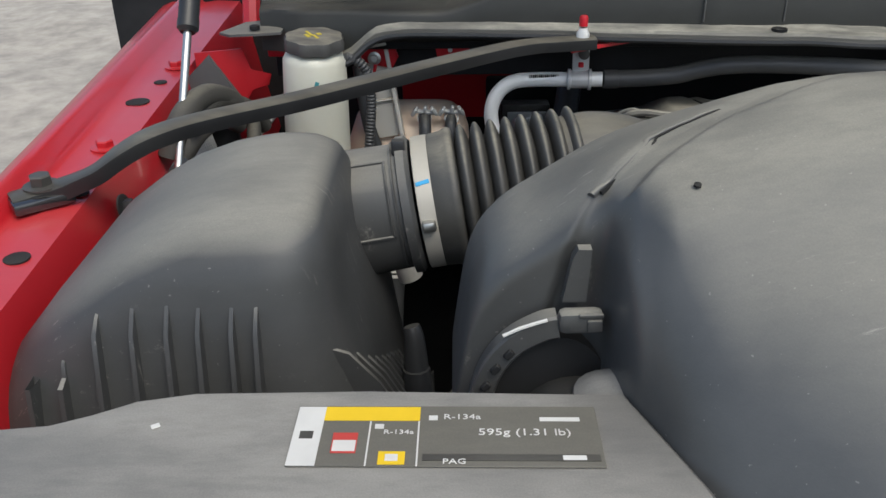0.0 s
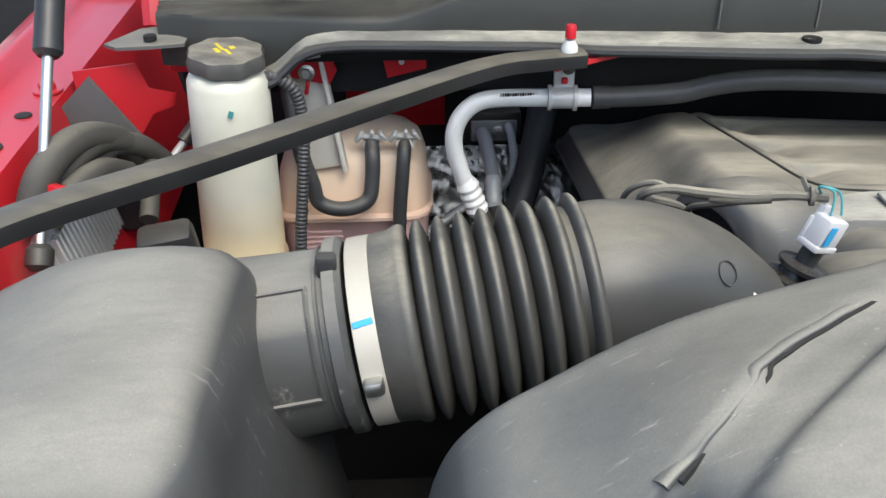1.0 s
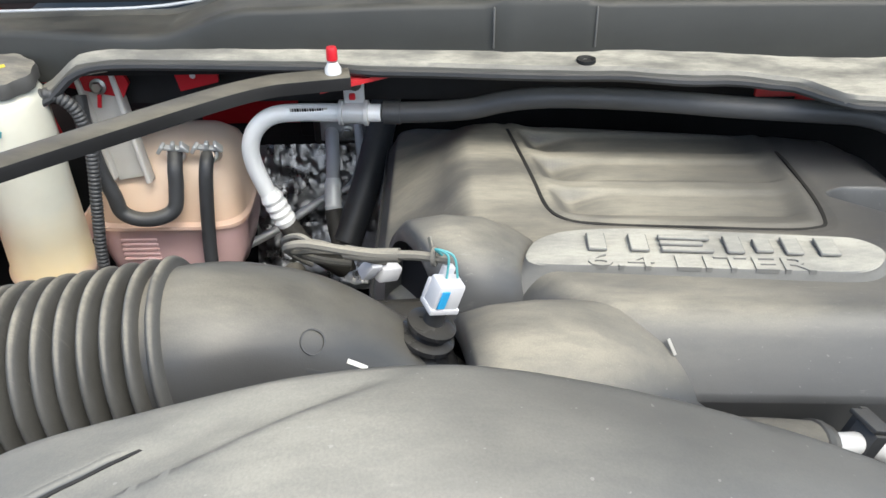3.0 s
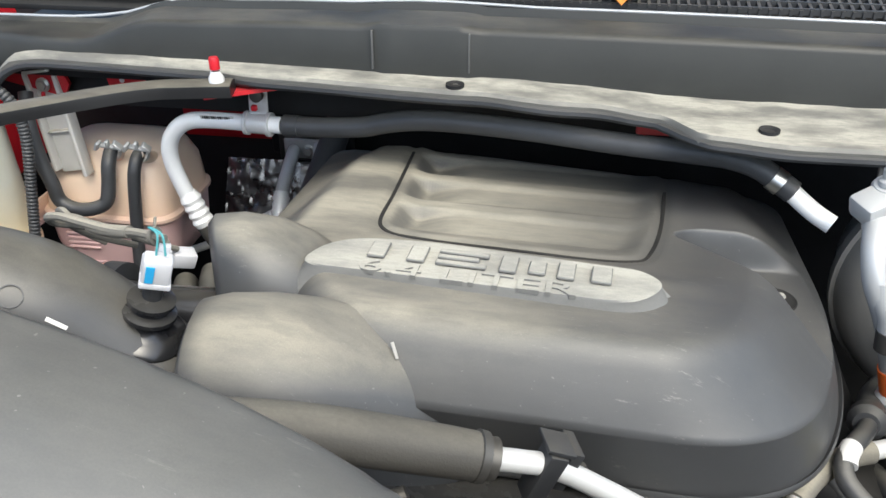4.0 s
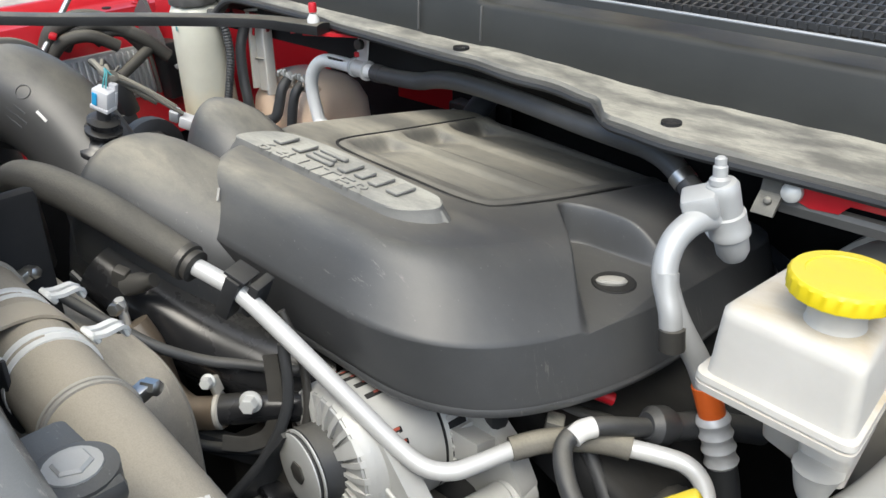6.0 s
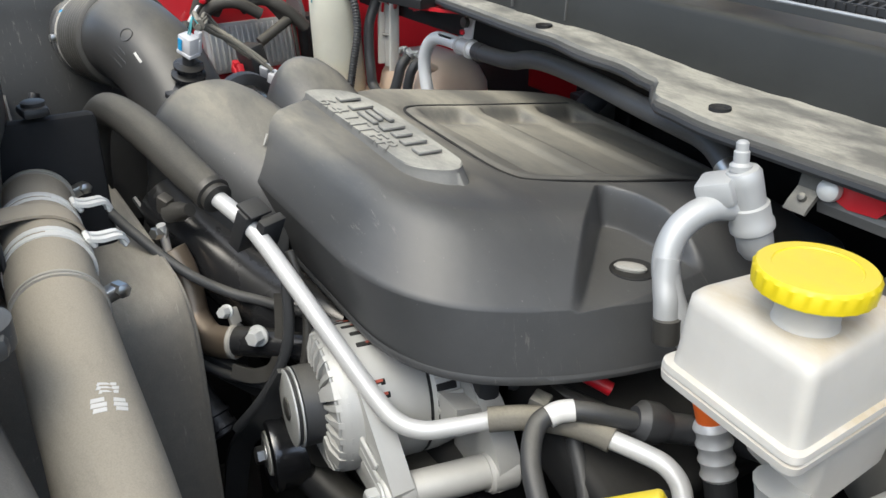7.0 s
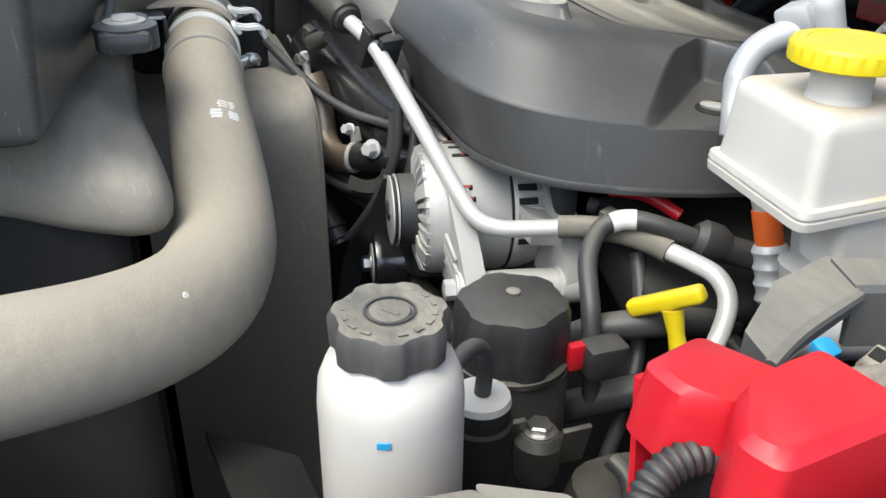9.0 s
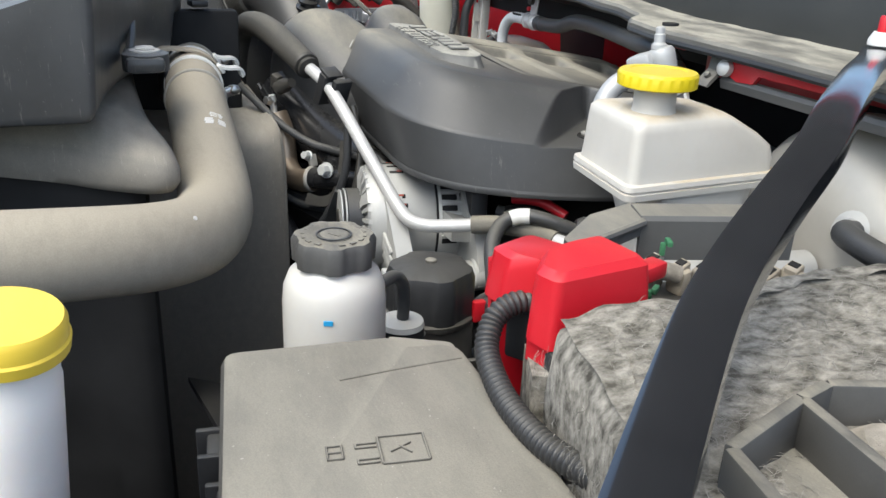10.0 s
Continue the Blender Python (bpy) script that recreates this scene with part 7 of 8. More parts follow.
part("moulded_ring", lathe([(0.0105, 0), (0.0118, 0), (0.0118, 0.0005), (0.0105, 0.0005)], (0.9403, 0.548, 1.4240), n=28, hollow=True), M_BLACK, cp)
part("moulded_bar", block((0.009, 0.0022, 0.0005), pose(0.9415, 0.548, 1.4242, 0, 0, 40), 0), M_CAP, cp)
part("paint_mark", block((0.0008, 0.006, 0.0035), pose(0.9725, 0.5355, 1.3765, 0, 0, -21), 0.0002, 1), M_BLUE, ps, "blue paint mark")
part("outlet_hose", sweep([(0.932, 0.578, 1.374), (0.920, 0.590, 1.3765), (0.912, 0.600, 1.375), (0.906, 0.608, 1.366), (0.902, 0.611, 1.350), (0.900, 0.611, 1.335)], 0.0048, n=14), M_RUBBER, ps, "short black outlet hose")
part("hose_cup", lathe([(0.018, -0.09), (0.019, -0.012), (0.017, -0.010), (0.0175, -0.002), (0.0165, 0.004), (0.008, 0.0075)], (0.898, 0.611, 1.326), n=26), M_DARK, ps)
part("cup_seal", lathe([(0.0155, 0), (0.0175, 0.002), (0.0165, 0.006), (0.008, 0.008)], (0.898, 0.611, 1.326), n=26), M_CAST, ps)

can = thing("vacuum_pump", (0.812, 0.667, 1.24), "black lobed pump cover on a cast base", "pump")
part("cover", lathe([(0.037, -0.045), (0.0385, -0.042), (0.0375, -0.004), (0.035, 0.003), (0.028, 0.006), (0.01, 0.0075)], (0.812, 0.667, 1.331), (0.0, 0, 1), 90, lobes=6, lobe=0.04, lobe_from=0.025), M_BLACK, can)
part("knob", lathe([(0.005, 0), (0.005, 0.002), (0.003, 0.003)], (0.812, 0.667, 1.3385), n=12), M_FUSE, can)
part("rim", lathe([(0.040, 0), (0.041, 0.002), (0.041, 0.005), (0.039, 0.006)], (0.812, 0.667, 1.288), n=44), M_DSTEEL, can)
part("base", loft([rect(0.775, 0.85, 0.63, 0.70, 1.20, 0.02, 5), rect(0.78, 0.848, 0.632, 0.702, 1.288, 0.025, 5)]), M_DSTEEL, can)
part("lug", merged(lathe([(0.014, -0.03), (0.016, -0.012), (0.0165, 0.0), (0.012, 0.006)], (0.868, 0.665, 1.262), n=22), block((0.004, 0.02, 0.035), pose(0.862, 0.646, 1.262, 0, 15, 0), 0.001), block((0.004, 0.02, 0.035), pose(0.88, 0.683, 1.262, 0, 15, 0), 0.001)), M_DSTEEL, can)
bolt(can, (0.868, 0.665, 1.268), r=0.0085, h=0.006, washer=0.011)
bolt(can, (0.853, 0.643, 1.292), r=0.004, h=0.006, washer=0.005)
part("red_lock", block((0.008, 0.012, 0.020), pose(0.838, 0.703, 1.298), 0.002), M_REDP, can, "red connector lock")
part("plug", block((0.022, 0.03, 0.024), pose(0.842, 0.722, 1.296), 0.004), M_BLACK, can)
part("cable", sweep([(0.90, 0.70, 1.262), (0.918, 0.705, 1.252), (0.935, 0.69, 1.22), (0.94, 0.67, 1.17)], 0.006, n=12), M_RUBBER, can)
br = thing("engine_mount_bracket", (0.90, 0.72, 1.2), "dark dusty cast mount bracket", "bracket")
part("arm", loft([rect(0.86, 0.99, 0.67, 0.76, 1.19, 0.03, 5), rect(0.87, 0.98, 0.68, 0.75, 1.235, 0.03, 5)]), M_DSTEEL, br)

# ---- fuse box ----
fuse = thing("fuse_box", (1.10, 0.53, 1.30), "black fuse box with a flat lid under brown dust", "fuse box")
part("case", loft([rpoly([(1.012, 0.472, z, 0.006), (1.20, 0.444, z, 0.008), (1.225, 0.588, z, 0.008), (1.036, 0.590, z, 0.008)], 3) for z in (1.24, 1.365)]), M_BLACK, fuse)
lid = part("lid", loft([rpoly([(1.007 - e, 0.466 - e, z, 0.008), (1.205 + e, 0.437 - e, z, 0.010), (1.23 + e, 0.593 + e, z, 0.010), (1.036 - e, 0.597 + e, z, 0.010), (1.030 - e, 0.566, z, 0.003), (1.016 - e, 0.560, z, 0.003)], 3) for z, e in ((1.357, 0.002), (1.381, 0.001), (1.3855, -0.001), (1.387, -0.004))]), M_FUSE, fuse, "dusty lid with moulded fuse symbol", 30)
part("step", loft([rpoly([(1.012, 0.562, z, 0.003), (1.055, 0.557, z, 0.004), (1.058, 0.594, z, 0.004), (1.030, 0.596, z, 0.004)], 3) for z in (1.362, 1.3835)]), M_FUSE, lid)
part("crease_mark", sweep([(1.058, 0.520, 1.3872), (1.056, 0.556, 1.3872), (1.055, 0.592, 1.3870)], 0.0007, n=6), M_FUSE, lid)
fm = pose(1.126, 0.5325, 1.3875, 0, 0, 81)
for a, b, w, d in ((0.0, 0.0105, 0.022, 0.0012), (0.0, -0.0105, 0.022, 0.0012), (-0.011, 0.0, 0.0012, 0.021), (0.011, 0.0, 0.0012, 0.021), (-0.017, 0.006, 0.010, 0.0012), (-0.017, 0.003, 0.010, 0.0012), (-0.017, -0.006, 0.010, 0.0012), (-0.017, -0.009, 0.010, 0.0012), (-0.022, 0.0045, 0.0012, 0.004), (-0.022, -0.0075, 0.0012, 0.004), (-0.032, 0.006, 0.008, 0.001), (-0.032, 0.001, 0.008, 0.001), (-0.032, -0.004, 0.008, 0.001), (-0.0355, 0.001, 0.001, 0.011), (-0.0285, 0.001, 0.001, 0.011)):
    part("moulded_line", block((w, d, 0.0012), fm @ pose(a, b, 0.0), 0.0003, 1), M_FUSE, lid)
part("zigzag", merged(block((0.012, 0.0010, 0.0012), fm @ pose(-0.001, 0.001, 0, 0, 0, 30), 0.0003, 1), block((0.008, 0.0010, 0.0012), fm @ pose(0.001, -0.001, 0, 0, 0, -50), 0.0003, 1)), M_FUSE, lid)
for x, z in ((1.05, 1.345), (1.085, 1.335), (1.10, 1.31)):
    part("side_clip", merged(block((0.022, 0.010, 0.022), pose(x, 0.455, z, 0, 0, -8), 0.002), block((0.004, 0.014, 0.026), pose(x - 0.012, 0.453, z, 0, 0, -8), 0.001), block((0.004, 0.014, 0.026), pose(x + 0.012, 0.451, z, 0, 0, -8), 0.001)), M_BLACK, fuse)

# ---- battery ----
bat = thing("battery", (1.22, 0.72, 1.25), "battery wrapped in frayed grey felt insulation", "battery")
rings = []
for z, e in ((1.24, 0.0), (1.33, 0.001), (1.40, 0.0), (1.428, -0.002), (1.436, -0.008), (1.438, -0.02)):
    ring = rpoly([(1.110 - e, 0.612 - e, z, 0.012), (1.345 + e, 0.560 - e, z, 0.012), (1.36 + e, 0.85 + e, z, 0.012), (1.098 - e, 0.86 + e, z, 0.012)], 4)
    rings.append([p + 0.004 * noise.noise_vector(p * 40) + 0.0015 * noise.noise_vector(p * 160) for p in dense(ring, 120)])
part("felt_sides", loft(rings, cap=False), M_FELT, bat, "frayed grey felt")
bm = bmesh.new()
gr = []
for i in range(41):
    row = []
    for j in range(49):
        u, v = i / 40, j / 48
        p = Vector((1.115, 0.617, 0)).lerp(Vector((1.34, 0.567, 0)), u).lerp(Vector((1.103, 0.855, 0)).lerp(Vector((1.355, 0.845, 0)), u), v)
        p.z = 1.4375 + 0.006 * noise.noise(Vector((p.x * 16, p.y * 16, 2))) + 0.003 * noise.noise(Vector((p.x * 60, p.y * 60, 5)))
        row.append(bm.verts.new(p))
    gr.append(row)
for a, b in zip(gr, gr[1:]):
    for j in range(48):
        bm.faces.new((a[j], b[j], b[j + 1], a[j + 1]))
part("felt_top", bm, M_FELT, bat, "frayed grey felt")
rnd = random.Random(7)
verts, quads = [], []
for k in range(5200):
    if k < 3700:
        u, v = rnd.random(), rnd.random()
        x, y = 1.124 + 0.22 * u, 0.624 + 0.22 * v - 0.05 * u
        base = Vector((x, y, 1.4375 + 0.006 * noise.noise(Vector((x * 16, y * 16, 2))) + 0.003 * noise.noise(Vector((x * 60, y * 60, 5))) + 0.0007))
        d = Vector((math.cos(0.9 + rnd.gauss(0, 0.8)), math.sin(0.9 + rnd.gauss(0, 0.8)), rnd.gauss(0, 0.12))).normalized()
        n = Vector((0, 0, 1))
    else:
        u = rnd.random()
        base = Vector((1.112, 0.608, 0)).lerp(Vector((1.345, 0.557, 0)), u) + Vector((0, -0.002, 1.30 + 0.135 * rnd.random()))
        d = Vector((rnd.gauss(0.2, 0.4), 0.0, rnd.gauss(-0.9, 0.3))).normalized()
        n = Vector((0, -1, 0))
    ln, wd = 0.003 + 0.006 * rnd.random(), 0.00008 + 0.00012 * rnd.random()
    side = d.cross(n).normalized() * wd
    bend = side.normalized() * rnd.gauss(0, 0.0014)
    i0 = len(verts)
    for t in (0.0, 0.35, 0.7, 1.0):
        p = base + d * ln * t + bend * (4 * t * (1 - t)) + n * (0.0012 * math.sin(math.pi * t))
        verts += [p - side, p + side]
    quads += [(i0 + 2 * q, i0 + 2 * q + 1, i0 + 2 * q + 3, i0 + 2 * q + 2) for q in range(3)]
fibre_bm = bmesh.new()
fv = [fibre_bm.verts.new(p) for p in verts]
for q in quads:
    fibre_bm.faces.new([fv[i] for i in q])
tagged(part("fibre", fibre_bm, M_FIBRE, bat, "loose pale felt fibres"), kind="stuff")
part("flap", loft([[Vector((1.072, 0.622, z)), Vector((1.105, 0.610, z)), Vector((1.112, 0.628, z)), Vector((1.078, 0.640, z))] for z in (1.25, 1.36, 1.40)]), M_FELT, bat)
part("case_edge", block((0.03, 0.035, 0.10), pose(1.085, 0.640, 1.365, 0, 12, -10), 0.004), M_BLACK, bat)
red = thing("terminal_cover", (1.06, 0.65, 1.37), "bright red plastic battery terminal cover", "terminal cover")
part("hood_low", loft([rpoly([(1.034 - e, 0.616 - e, z, 0.006), (1.053, 0.6185 - e, z, 0.004), (1.067, 0.633, z, 0.004), (1.061, 0.662, z, 0.004), (1.024 - e, 0.648 + e, z, 0.006)], 4) for z, e in ((1.415, 0.003), (1.436, 0.001), (1.4435, 0.0), (1.4465, -0.004))]), M_REDP, red)
part("hood_high", loft([rpoly([(1.066, 0.632 - e, z, 0.004), (1.087, 0.6165 - e, z, 0.005), (1.102 + e, 0.622 - e, z, 0.005), (1.094 + e, 0.683 + e, z, 0.005), (1.057, 0.677 + e, z, 0.004), (1.060, 0.655, z, 0.004)], 4) for z, e in ((1.412, 0.003), (1.440, 0.001), (1.4495, 0.0), (1.4535, -0.004))]), M_REDP, red)
part("side_skirt", loft([[Vector((x, y, z)) for x, y in ((1.026 - k, 0.640), (1.030 - k, 0.6165), (1.033 - k, 0.617), (1.030 - k, 0.648))] for z, k in ((1.345, -0.012), (1.39, -0.006), (1.436, 0.0))]), M_REDP, red)
part("front_skirt", loft([[Vector((x, y, z)) for x, y in ((1.084, 0.6165), (1.102, 0.6205), (1.102, 0.626), (1.084, 0.622))] for z in (1.398, 1.420)]), M_REDP, red)
# Dark block paints the shade in the hole the conduit enters.
part("cable_mouth_shade", block((0.030, 0.012, 0.050), pose(1.058, 0.634, 1.405, 0, 0, 35), 0.003), M_DARK, red)
part("side_tab", block((0.012, 0.020, 0.010), pose(1.078, 0.694, 1.438, 0, 0, 20), 0.002), M_REDP, red)
cond = thing("cable_conduit", (1.06, 0.60, 1.35), "grey corrugated cable conduit over the fuse box's edge", "conduit")
part("conduit", corrugated([(1.060, 0.640, 1.415), (1.060, 0.626, 1.420), (1.061, 0.612, 1.417), (1.066, 0.603, 1.409), (1.080, 0.596, 1.400), (1.112, 0.592, 1.393), (1.148, 0.593, 1.392), (1.175, 0.600, 1.393), (1.20, 0.606, 1.394), (1.26, 0.61, 1.39)], 0.0070, 0.0034, 0.16), M_BLACK, cond)
part("cable", sweep([(1.060, 0.655, 1.402), (1.060, 0.645, 1.410), (1.060, 0.638, 1.4155)], 0.0052, n=12), M_RUBBER, cond, "black cable inside the conduit")
for pts in ([(1.00, 0.60, 1.33), (1.03, 0.602, 1.335), (1.06, 0.606, 1.33)], [(1.02, 0.62, 1.34), (1.05, 0.615, 1.335), (1.07, 0.61, 1.31)]):
    c2 = thing("cable_conduit", pts[0], "short grey corrugated conduit under the red cover", "conduit")
    part("conduit", corrugated(pts, 0.0095, 0.0036, 0.16), M_RUBBER, c2)
    part("end_tape", sweep([pts[0], Vector(pts[0]).lerp(Vector(pts[1]), 0.3)], 0.0103, n=14), M_TAPE, c2)
tray = thing("battery_tray", (1.30, 0.66, 1.40), "black plastic battery hold-down tray filled with dirt", "tray")
for a, b in (((1.251, 0.606), (1.233, 0.654)), ((1.233, 0.654), (1.228, 0.672)), ((1.228, 0.672), (1.243, 0.712)), ((1.243, 0.712), (1.36, 0.700)), ((1.251, 0.606), (1.36, 0.588)), ((1.233, 0.654), (1.36, 0.640))):
    d = Vector((b[0] - a[0], b[1] - a[1], 0))
    part("rim", block((d.length, 0.006, 0.024), Matrix.Translation(((a[0] + b[0]) / 2, (a[1] + b[1]) / 2, 1.444)) @ d.to_track_quat("X", "Z").to_matrix().to_4x4(), 0.0015), M_CAP, tray)
for k in range(9):
    cx_, cy_, rr_ = 1.245 + 0.105 * rnd.random(), 0.628 + 0.055 * rnd.random(), 0.009 + 0.010 * rnd.random()
    lump = lathe([(rr_, 0), (rr_ * 0.92, rr_ * 0.28), (rr_ * 0.6, rr_ * 0.55), (rr_ * 0.2, rr_ * 0.66)], (cx_, cy_, 1.434), n=14)
    for v in lump.verts:
        v.co += 0.35 * rr_ * noise.noise_vector(v.co * 70)
    part("dirt_clod", lump, M_DIRT, tray, "caked dirt clod")
part("tray_floor", block((0.12, 0.07, 0.004), pose(1.30, 0.655, 1.4345, 0, 0, -12), 0.001), M_FUSE, tray)
ctrl = thing("control_module", (1.0, 0.74, 1.38), "dusty grey control module with open connectors", "module")
part("channel", loft([[Vector((x0 + k * 0.030, y0 + k * 0.100, z)) for x0, y0, z in ((1.011, 0.733, 1.414), (1.014, 0.732, 1.414), (1.014, 0.732, 1.441), (1.012, 0.7325, 1.444), (0.990, 0.739, 1.4445), (0.990, 0.739, 1.4415), (1.009, 0.733, 1.440))] for k in (0.0, 0.5, 1.0)]), M_GREYB, ctrl, "grey cable channel with a turned edge", 25)
part("arm", loft([[Vector((x, y, z + dz)) for x, y, z in ((1.040, 0.668, 1.438), (1.028, 0.692, 1.440), (1.013, 0.735, 1.443), (0.985, 0.742, 1.443), (0.996, 0.704, 1.442), (1.020, 0.672, 1.438))] for dz in (-0.012, 0.0)]), M_GREYB, ctrl)
part("arm_lip", sweep([(1.041, 0.668, 1.436), (1.029, 0.692, 1.438), (1.0145, 0.733, 1.440)], 0.003, n=8), M_GREYB, ctrl)
part("base", loft([rpoly([(1.020, 0.690, z, 0.006), (1.112, 0.690, z, 0.006), (1.115, 0.85, z, 0.006), (1.045, 0.85, z, 0.006)], 3) for z in (1.33, 1.400, 1.403)]), M_BLACK, ctrl, "dusty black base")
for x, y, w, d, zz, m_ in ((1.046, 0.742, 0.013, 0.010, 1.418, M_TAN), (1.050, 0.755, 0.010, 0.012, 1.416, M_DIRT), (1.055, 0.768, 0.017, 0.009, 1.416, M_TAN), (1.059, 0.783, 0.012, 0.013, 1.415, M_DIRT), (1.064, 0.797, 0.012, 0.014, 1.413, M_TAN), (1.068, 0.812, 0.016, 0.009, 1.417, M_TAN), (1.036, 0.728, 0.014, 0.012, 1.419, M_DIRT)):
    cn = part("connector", merged(block((w, d, 0.018), pose(x, y, zz - 0.006, 4, 6, 20), 0.003), block((w * 0.6, d * 1.15, 0.006), pose(x, y, zz + 0.003, 14, 6, 20), 0.001, 1)), m_, ctrl)
    part("socket", block((w * 0.42, d * 0.6, 0.002), pose(x, y, zz + 0.0058, 14, 6, 20), 0.0004, 1), M_DARK, cn)
part("seal_roll", sweep([(1.040, 0.712, 1.418), (1.046, 0.725, 1.421), (1.050, 0.738, 1.418)], 0.006, n=12), M_DIRT, ctrl, "brown caked seal")
for p, r in (((1.063, 0.712, 1.417), 40), ((1.076, 0.745, 1.414), 10), ((1.040, 0.735, 1.436), 70)):
    part("green_clip", merged(block((0.0035, 0.009, 0.004), pose(*p, 0, 0, r), 0.001), block((0.0035, 0.003, 0.009), pose(p[0], p[1] - 0.004, p[2] - 0.004, 0, 0, r), 0.001)), M_GREEN, ctrl)

# ---- washer bottle ----
wash = thing("washer_bottle", (1.115, 0.375, 1.36), "milky washer bottle with a yellow flip cap", "bottle")
wa = Vector((0.12, 0.10, 1)).normalized()
part("neck", lathe([(0.0225, -0.13), (0.0210, -0.04), (0.0205, -0.018), (0.0198, -0.016), (0.0198, -0.002)], (1.109, 0.374, 1.461), wa, 32), mat("washer neck plastic", (0.86, 0.82, 0.78), 0.45, vary=0.05, sss=0.3), wash)
part("tinted_neck", lathe([(0.0229, -0.13), (0.0218, -0.088)], (1.109, 0.374, 1.461), wa, 32), mat("pink washer fluid", (0.70, 0.30, 0.36), 0.5, vary=0.2), wash, "pink fluid showing through")
part("cap", lathe([(0.0205, -0.004), (0.0238, -0.003), (0.0242, 0.002), (0.0232, 0.003), (0.0230, 0.009), (0.0215, 0.0115), (0.010, 0.0125)], (1.109, 0.374, 1.461), wa, 40), M_YCAP, wash, "yellow flip cap")

# ---- passenger side module and wiring ----
mod = thing("engine_computer", (-0.20, 0.90, 1.40), "finned aluminium engine computer with dusty wiring", "module")
mm = pose(-0.220, 0.927, 1.397, 0, 78, 6)
part("case", block((0.078, 0.155, 0.025), mm, 0.005), M_ALU_D, mod)
part("side_plate", loft([[Vector((x, y, z)) for x, z in ((-0.206, 1.512), (-0.236, 1.484), (-0.225, 1.43), (-0.165, 1.43), (-0.166, 1.450))] for y in (1.000, 1.006)]), M_GREYB, mod, "dark dusty side plate")
part("end_connector", block((0.035, 0.03, 0.09), pose(-0.208, 1.030, 1.395, 0, 0, 6), 0.004), M_BLACK, mod, "black end connector")
for i in range(16):
    part("fin", block((0.066, 0.003, 0.007), mm @ pose(0, -0.070 + 0.0092 * i, 0.0155), 0.001, 1), M_ALU_D, mod)
part("gasket", block((0.080, 0.005, 0.030), mm @ pose(0, 0.080, 0.0), 0.001), M_LIP, mod, "yellowish sealing edge")
part("connector", merged(block((0.046, 0.03, 0.055), pose(-0.130, 0.900, 1.392, 12, -6, 10), 0.007), block((0.03, 0.03, 0.03), pose(-0.120, 0.900, 1.358, 12, -6, 10), 0.006)), M_BLACK, mod, "black multi-pin connector")
part("red_lock", merged(block((0.011, 0.010, 0.040), pose(-0.106, 0.872, 1.376, 0, -28, 0), 0.002), block((0.046, 0.010, 0.013), pose(-0.125, 0.873, 1.371, 0, 38, 0), 0.002), block((0.014, 0.010, 0.018), pose(-0.139, 0.875, 1.385, 0, 10, 0), 0.002)), M_REDP, mod, "red locking lever")
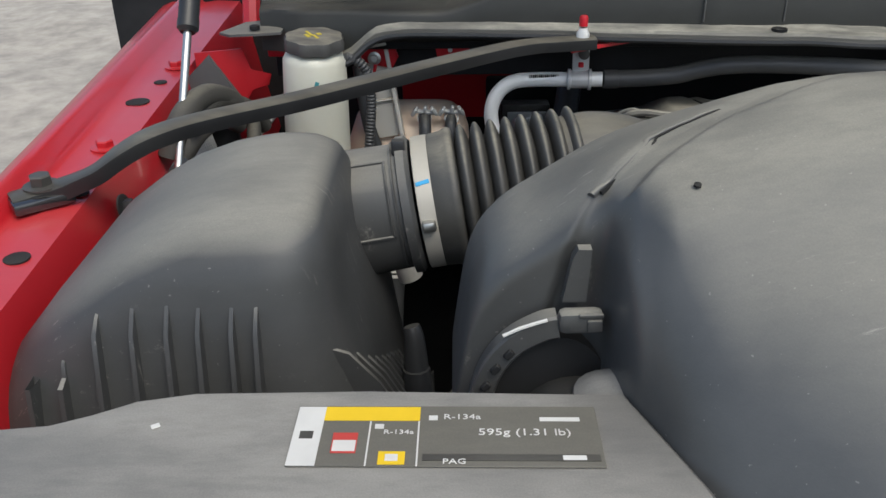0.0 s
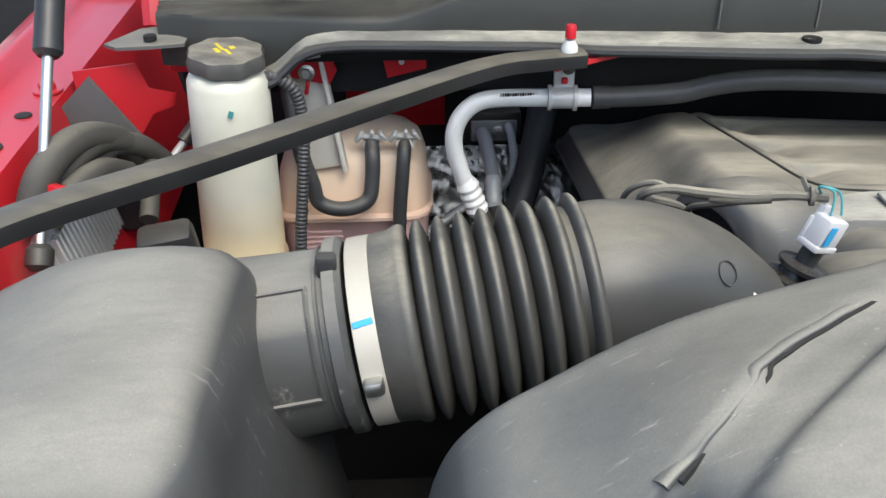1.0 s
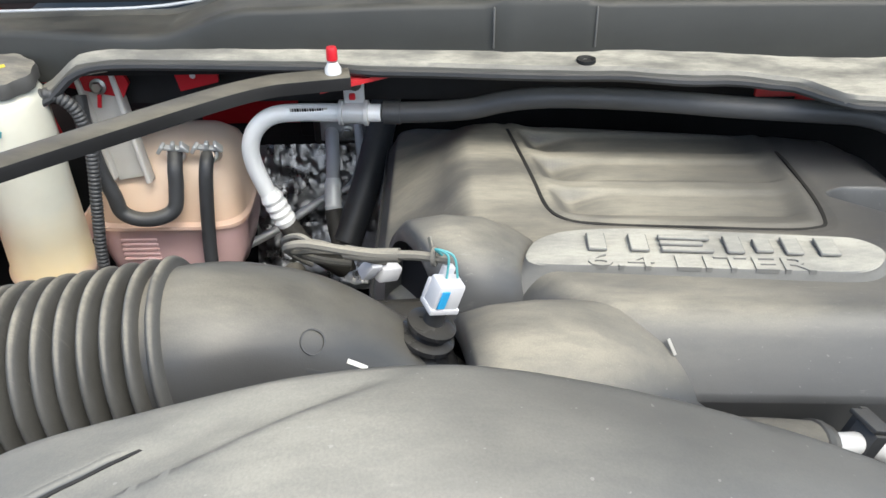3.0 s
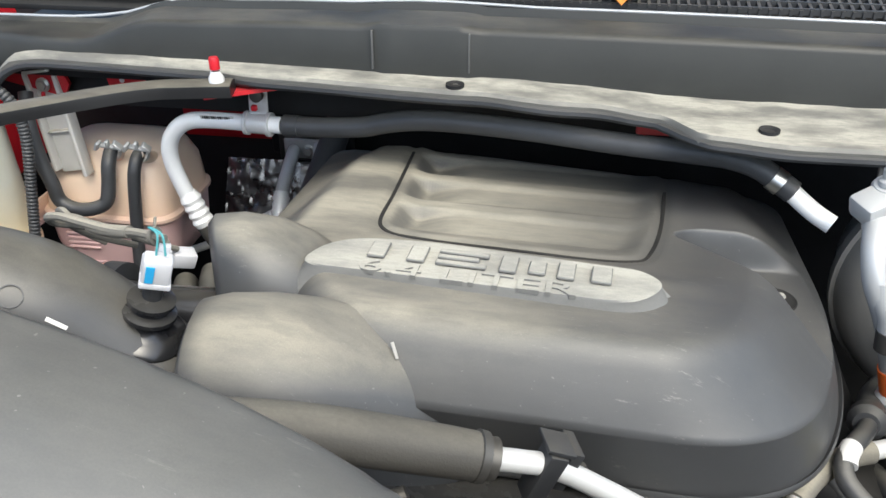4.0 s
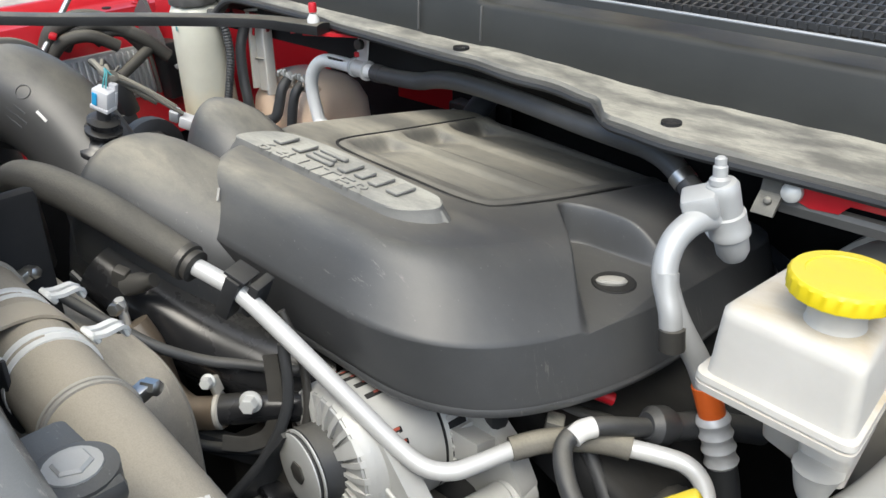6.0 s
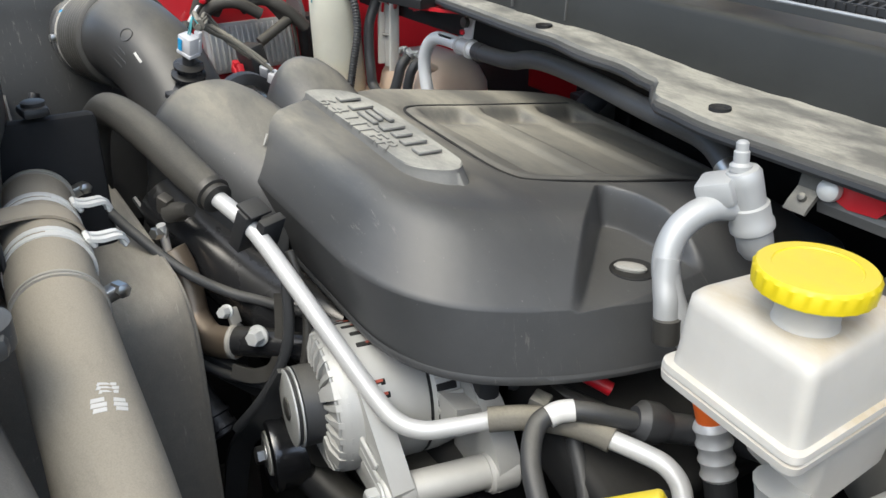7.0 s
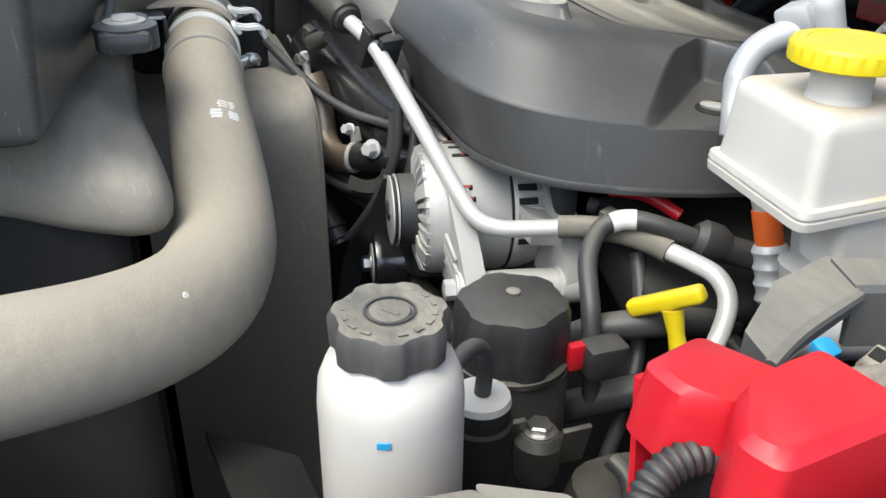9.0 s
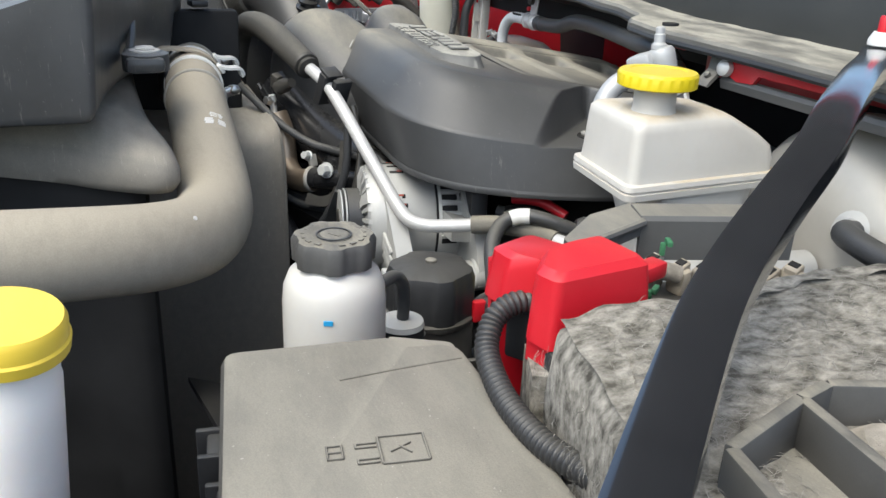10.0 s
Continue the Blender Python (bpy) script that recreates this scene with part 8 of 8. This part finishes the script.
for pts, r in (([(-0.212, 0.845, 1.452), (-0.200, 0.86, 1.486), (-0.186, 0.90, 1.497), (-0.172, 0.945, 1.478), (-0.170, 0.975, 1.445)], 0.012), ([(-0.205, 0.87, 1.455), (-0.192, 0.885, 1.480), (-0.178, 0.92, 1.486), (-0.166, 0.955, 1.470), (-0.165, 0.99, 1.44)], 0.010), ([(-0.20, 0.85, 1.45), (-0.185, 0.865, 1.470), (-0.170, 0.895, 1.474), (-0.162, 0.93, 1.455)], 0.009), ([(-0.192, 0.91, 1.46), (-0.176, 0.935, 1.476), (-0.160, 0.965, 1.463), (-0.152, 1.0, 1.43)], 0.010), ([(-0.14, 0.89, 1.37), (-0.12, 0.86, 1.33), (-0.09, 0.84, 1.28)], 0.014), ([(-0.165, 0.99, 1.45), (-0.155, 0.965, 1.44), (-0.150, 0.92, 1.415)], 0.008)):
    lo = thing("wiring_loom", pts[0], "bunched dusty black wiring loom at the inner fender", "wiring", "fender looms")
    part("loom", sweep(pts, r, n=12), M_RUBBER_D, lo)
part("red_clip", block((0.010, 0.016, 0.008), pose(-0.186, 0.850, 1.479, 0, 20, 60), 0.002), M_REDP, mod, "red connector clip")
tag = thing("tagged_loom", (-0.06, 0.85, 1.34), "wiring loom wrapped in pale tape with a printed tag", "wiring")
part("wrap", sweep([(-0.070, 0.884, 1.352), (-0.040, 0.880, 1.356), (-0.014, 0.875, 1.352), (0.010, 0.870, 1.332), (0.022, 0.868, 1.30)], 0.0135, n=18), M_WRAP, tag, "pale tape wrap")
part("print_bar", block((0.024, 0.015, 0.001), pose(-0.012, 0.868, 1.3645, 28, 18, -10), 0.0002, 1), M_LABEL_W, tag, "white tag with unreadable print")
part("print_lines", merged(*[block((0.0012, 0.009, 0.0006), pose(-0.012, 0.868, 1.3654, 28, 18, -10) @ pose(-0.009 + 0.0032 * i, 0, 0), 0) for i in range(6)]), M_DARK, tag)
bl = thing("brake_line_fitting", (-0.14, 1.05, 1.44), "thin steel line with a dark crimped fitting", "line")
part("line", sweep([(-0.17, 1.02, 1.405), (-0.15, 1.05, 1.425), (-0.135, 1.07, 1.442)], 0.004, n=10), M_ALU_D, bl)
part("fitting", sweep([(-0.148, 1.052, 1.428), (-0.132, 1.072, 1.445)], 0.0075, n=12), M_DSTEEL, bl)
for pts, r in (([(0.10, 1.08, 1.21), (0.115, 1.04, 1.27), (0.128, 1.0, 1.24)], 0.013), ([(0.135, 1.10, 1.20), (0.145, 1.05, 1.28), (0.15, 1.01, 1.22)], 0.013)):
    hh = thing("heater_hose", pts[0], "dusty brown-grey heater hose near the firewall", "hose", "heater hoses")
    part("hose", sweep(pts, r, n=16), M_RUBBER_D, hh)
hh = thing("heater_hose", (0.22, 1.25, 1.35), "thick dark heater hose curving beside the cover", "hose", "heater hoses")
part("hose", sweep([(0.245, 1.30, 1.40), (0.235, 1.26, 1.36), (0.215, 1.21, 1.30), (0.19, 1.17, 1.24)], 0.018, n=16), M_RUBBER, hh)
